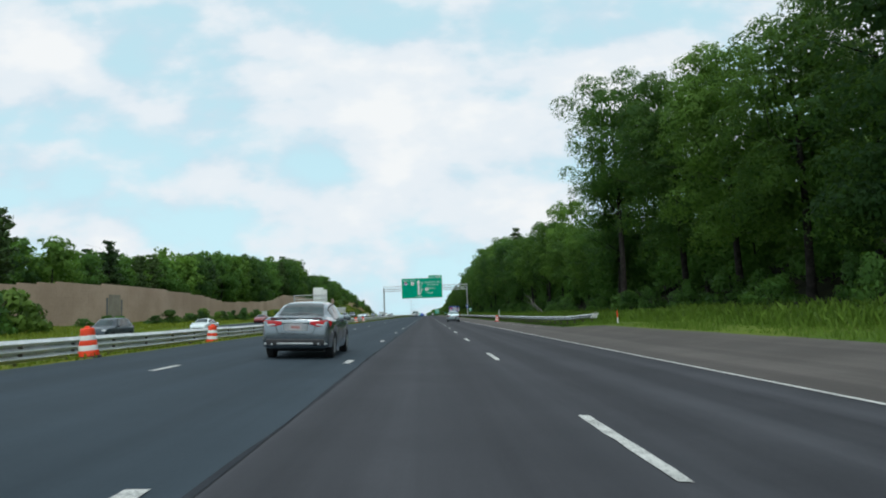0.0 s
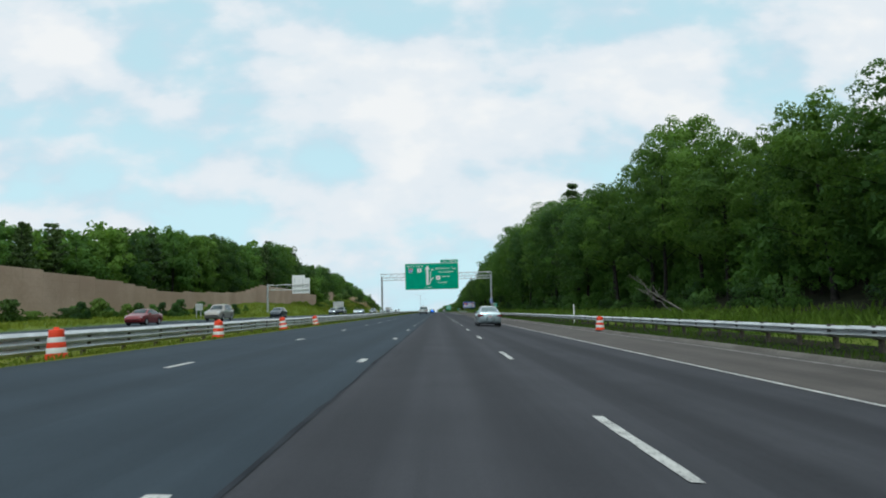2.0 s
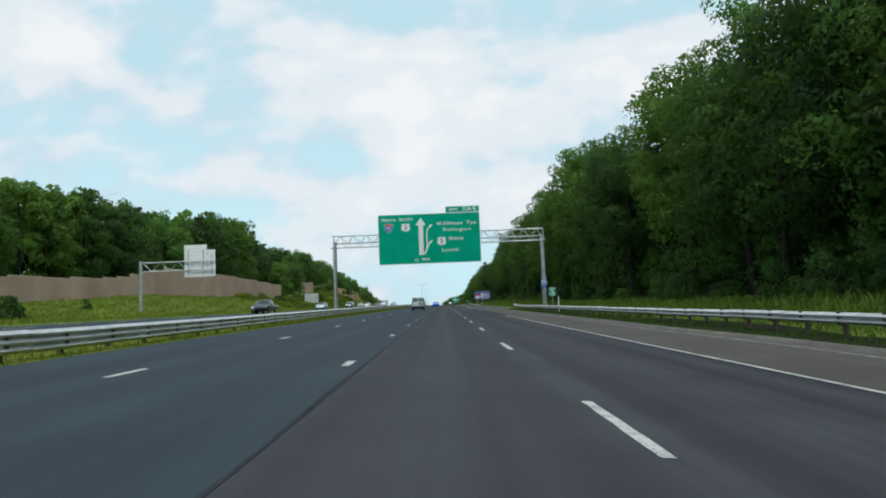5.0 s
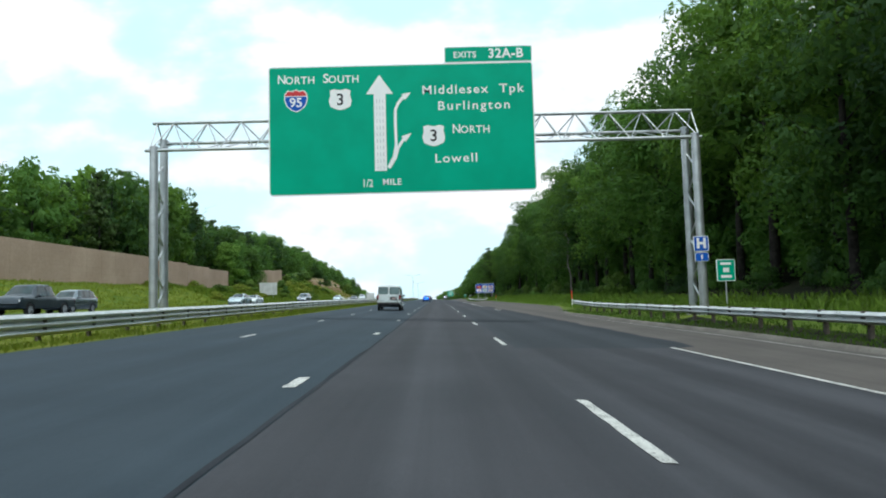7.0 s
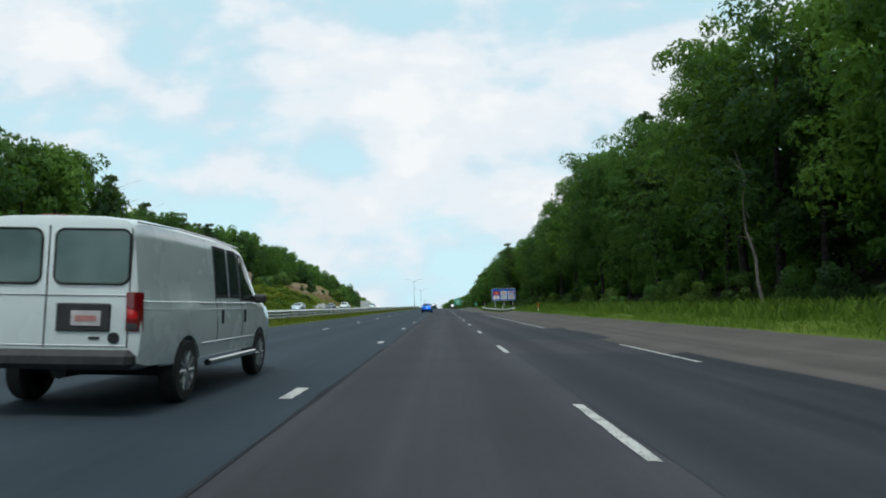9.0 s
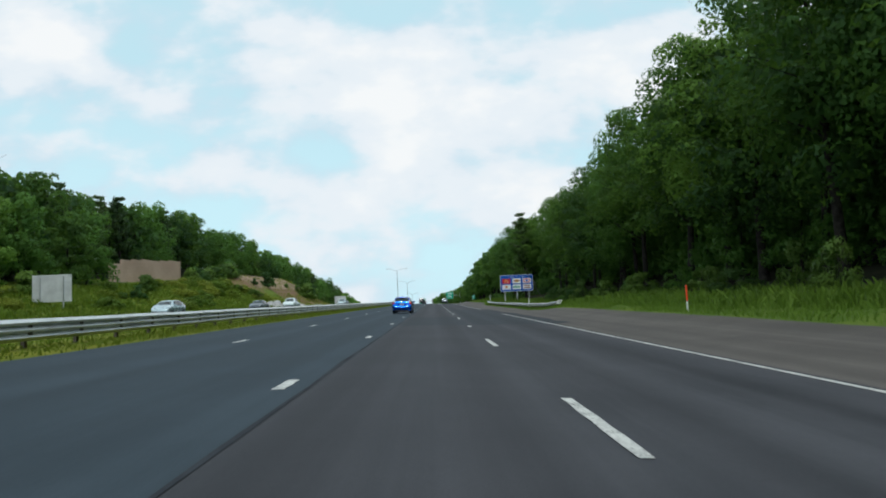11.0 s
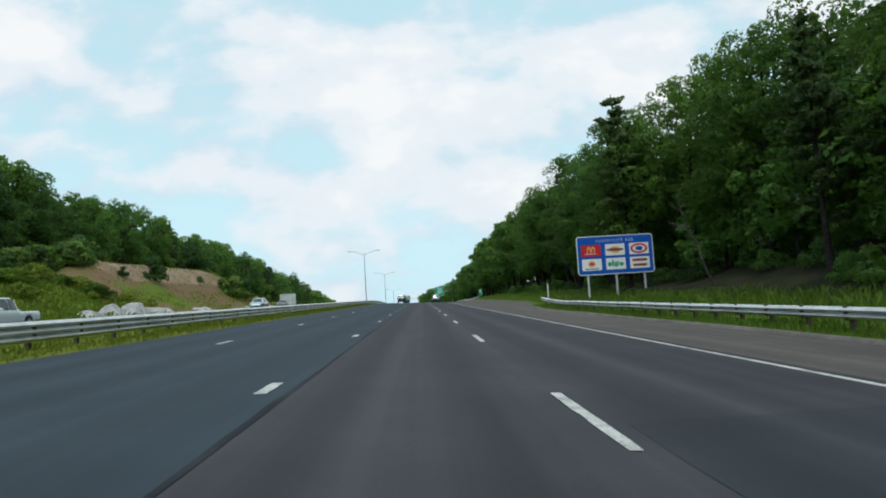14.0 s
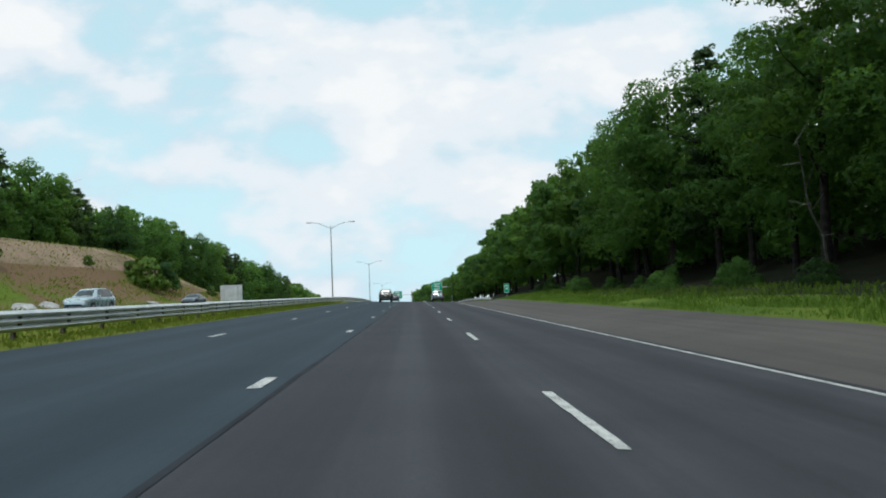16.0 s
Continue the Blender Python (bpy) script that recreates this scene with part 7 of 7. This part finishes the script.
def tufts(name, label, spans, count, h, mat, seed, wide=0.06):
    """Blades in clumps; spans: (x0, x1, y0, y1)."""
    rng = np.random.default_rng(seed)
    area = np.array([(b - a) * (d - c) for a, b, c, d in spans])
    pick = rng.choice(len(spans), count, p=area / area.sum())
    s = np.array(spans)[pick]
    x = s[:, 0] + (s[:, 1] - s[:, 0]) * rng.uniform(0, 1, count)
    y = s[:, 2] + (s[:, 3] - s[:, 2]) * rng.uniform(0, 1, count)
    z = np.array([lie(a, b) + crest(b) for a, b in zip(x, y)])
    x = x + np.array([bend(b) for b in y])
    hh = h * rng.uniform(0.4, 1.3, count) * (0.7 + 0.6 * np.sin(y * 0.21 + x) ** 2)
    a = rng.uniform(0, 2 * math.pi, count)
    w = wide * (0.5 + hh)
    dx, dy = np.cos(a) * w, np.sin(a) * w
    lx, ly = rng.normal(0, 0.35, count) * hh, rng.normal(0, 0.35, count) * hh
    p0 = np.stack([x - dx, y - dy, z - 0.03], 1)
    p1 = np.stack([x + dx, y + dy, z - 0.03], 1)
    p2 = np.stack([x + dx * 0.4 + lx, y + dy * 0.4 + ly, z + hh], 1)
    p3 = np.stack([x - dx * 1.1 + lx * 0.6, y - dy * 1.1 + ly * 0.6, z + hh * 0.75], 1)
    ob = part(name, leaves_mesh(name, np.stack([p0, p1, p2, p3], 1).reshape(-1, 3), mat, 4), None)
    tagged(ob, label, "grass", kind="stuff")


tufts("median_grass", "short dry yellow-green grass under the median rail", [(-10.9, -8.5, 0, 470)], 46000, 0.10, BLADE_DRY, 31, 0.035)
tufts("median_grass", "green weeds behind the median rail", [(-15.5, -10.6, 0, 560)], 26000, 0.16, BLADE_BANK, 32, 0.035)
tufts("verge_weeds", "low dark weeds under the outer rail", [(9.4, 12.2, 46, 222)], 22000, 0.11, WEED, 33, 0.022)
tufts("verge_grass", "short green grass beside the outer shoulder", [(9.95, 11.2, 328, 398)], 12000, 0.12, BLADE, 40, 0.022)
tufts("verge_grass", "green grass beside the outer shoulder", [(10.8, 13, 10, 50), (10.8, 13, 222, 330), (10.8, 13, 398, 480)], 34000, 0.16, BLADE, 34, 0.022)
tufts("verge_weeds", "tall rank weeds at the foot of the woods", [(12.4, 17.5, 12, 398)], 30000, 0.36, WEED, 35, 0.045)
tufts("verge_weeds", "low dark weeds at the foot of the woods", [(12.4, 17.5, 398, 490)], 9000, 0.20, WEED, 42, 0.045)
tufts("verge_grass", "uncut green grass under the short rail", [(10.2, 11.8, 330, 398)], 9000, 0.20, BLADE, 38, 0.022)
tufts("verge_weeds", "knee-high light green grass before the woods", [(12.0, 16.0, 12, 398)], 38000, 0.42, BLADE, 37, 0.022)
tufts("bank_weeds", "waist-high yellow-green weeds on the far bank", [(-55, -37, 300, 440)], 16000, 0.50, BLADE_BANK, 39, 0.10)
tufts("bank_grass", "thin grass on the bare earth of the far bank", [(-55, -46.5, 446, 600)], 4500, 0.22, BLADE_BANK, 41, 0.08)
tufts("bank_grass", "rough green grass on the far bank", [(-53, -34.5, 60, 440), (-47, -34.5, 440, 620)], 58000, 0.26, BLADE_BANK, 36, 0.08)
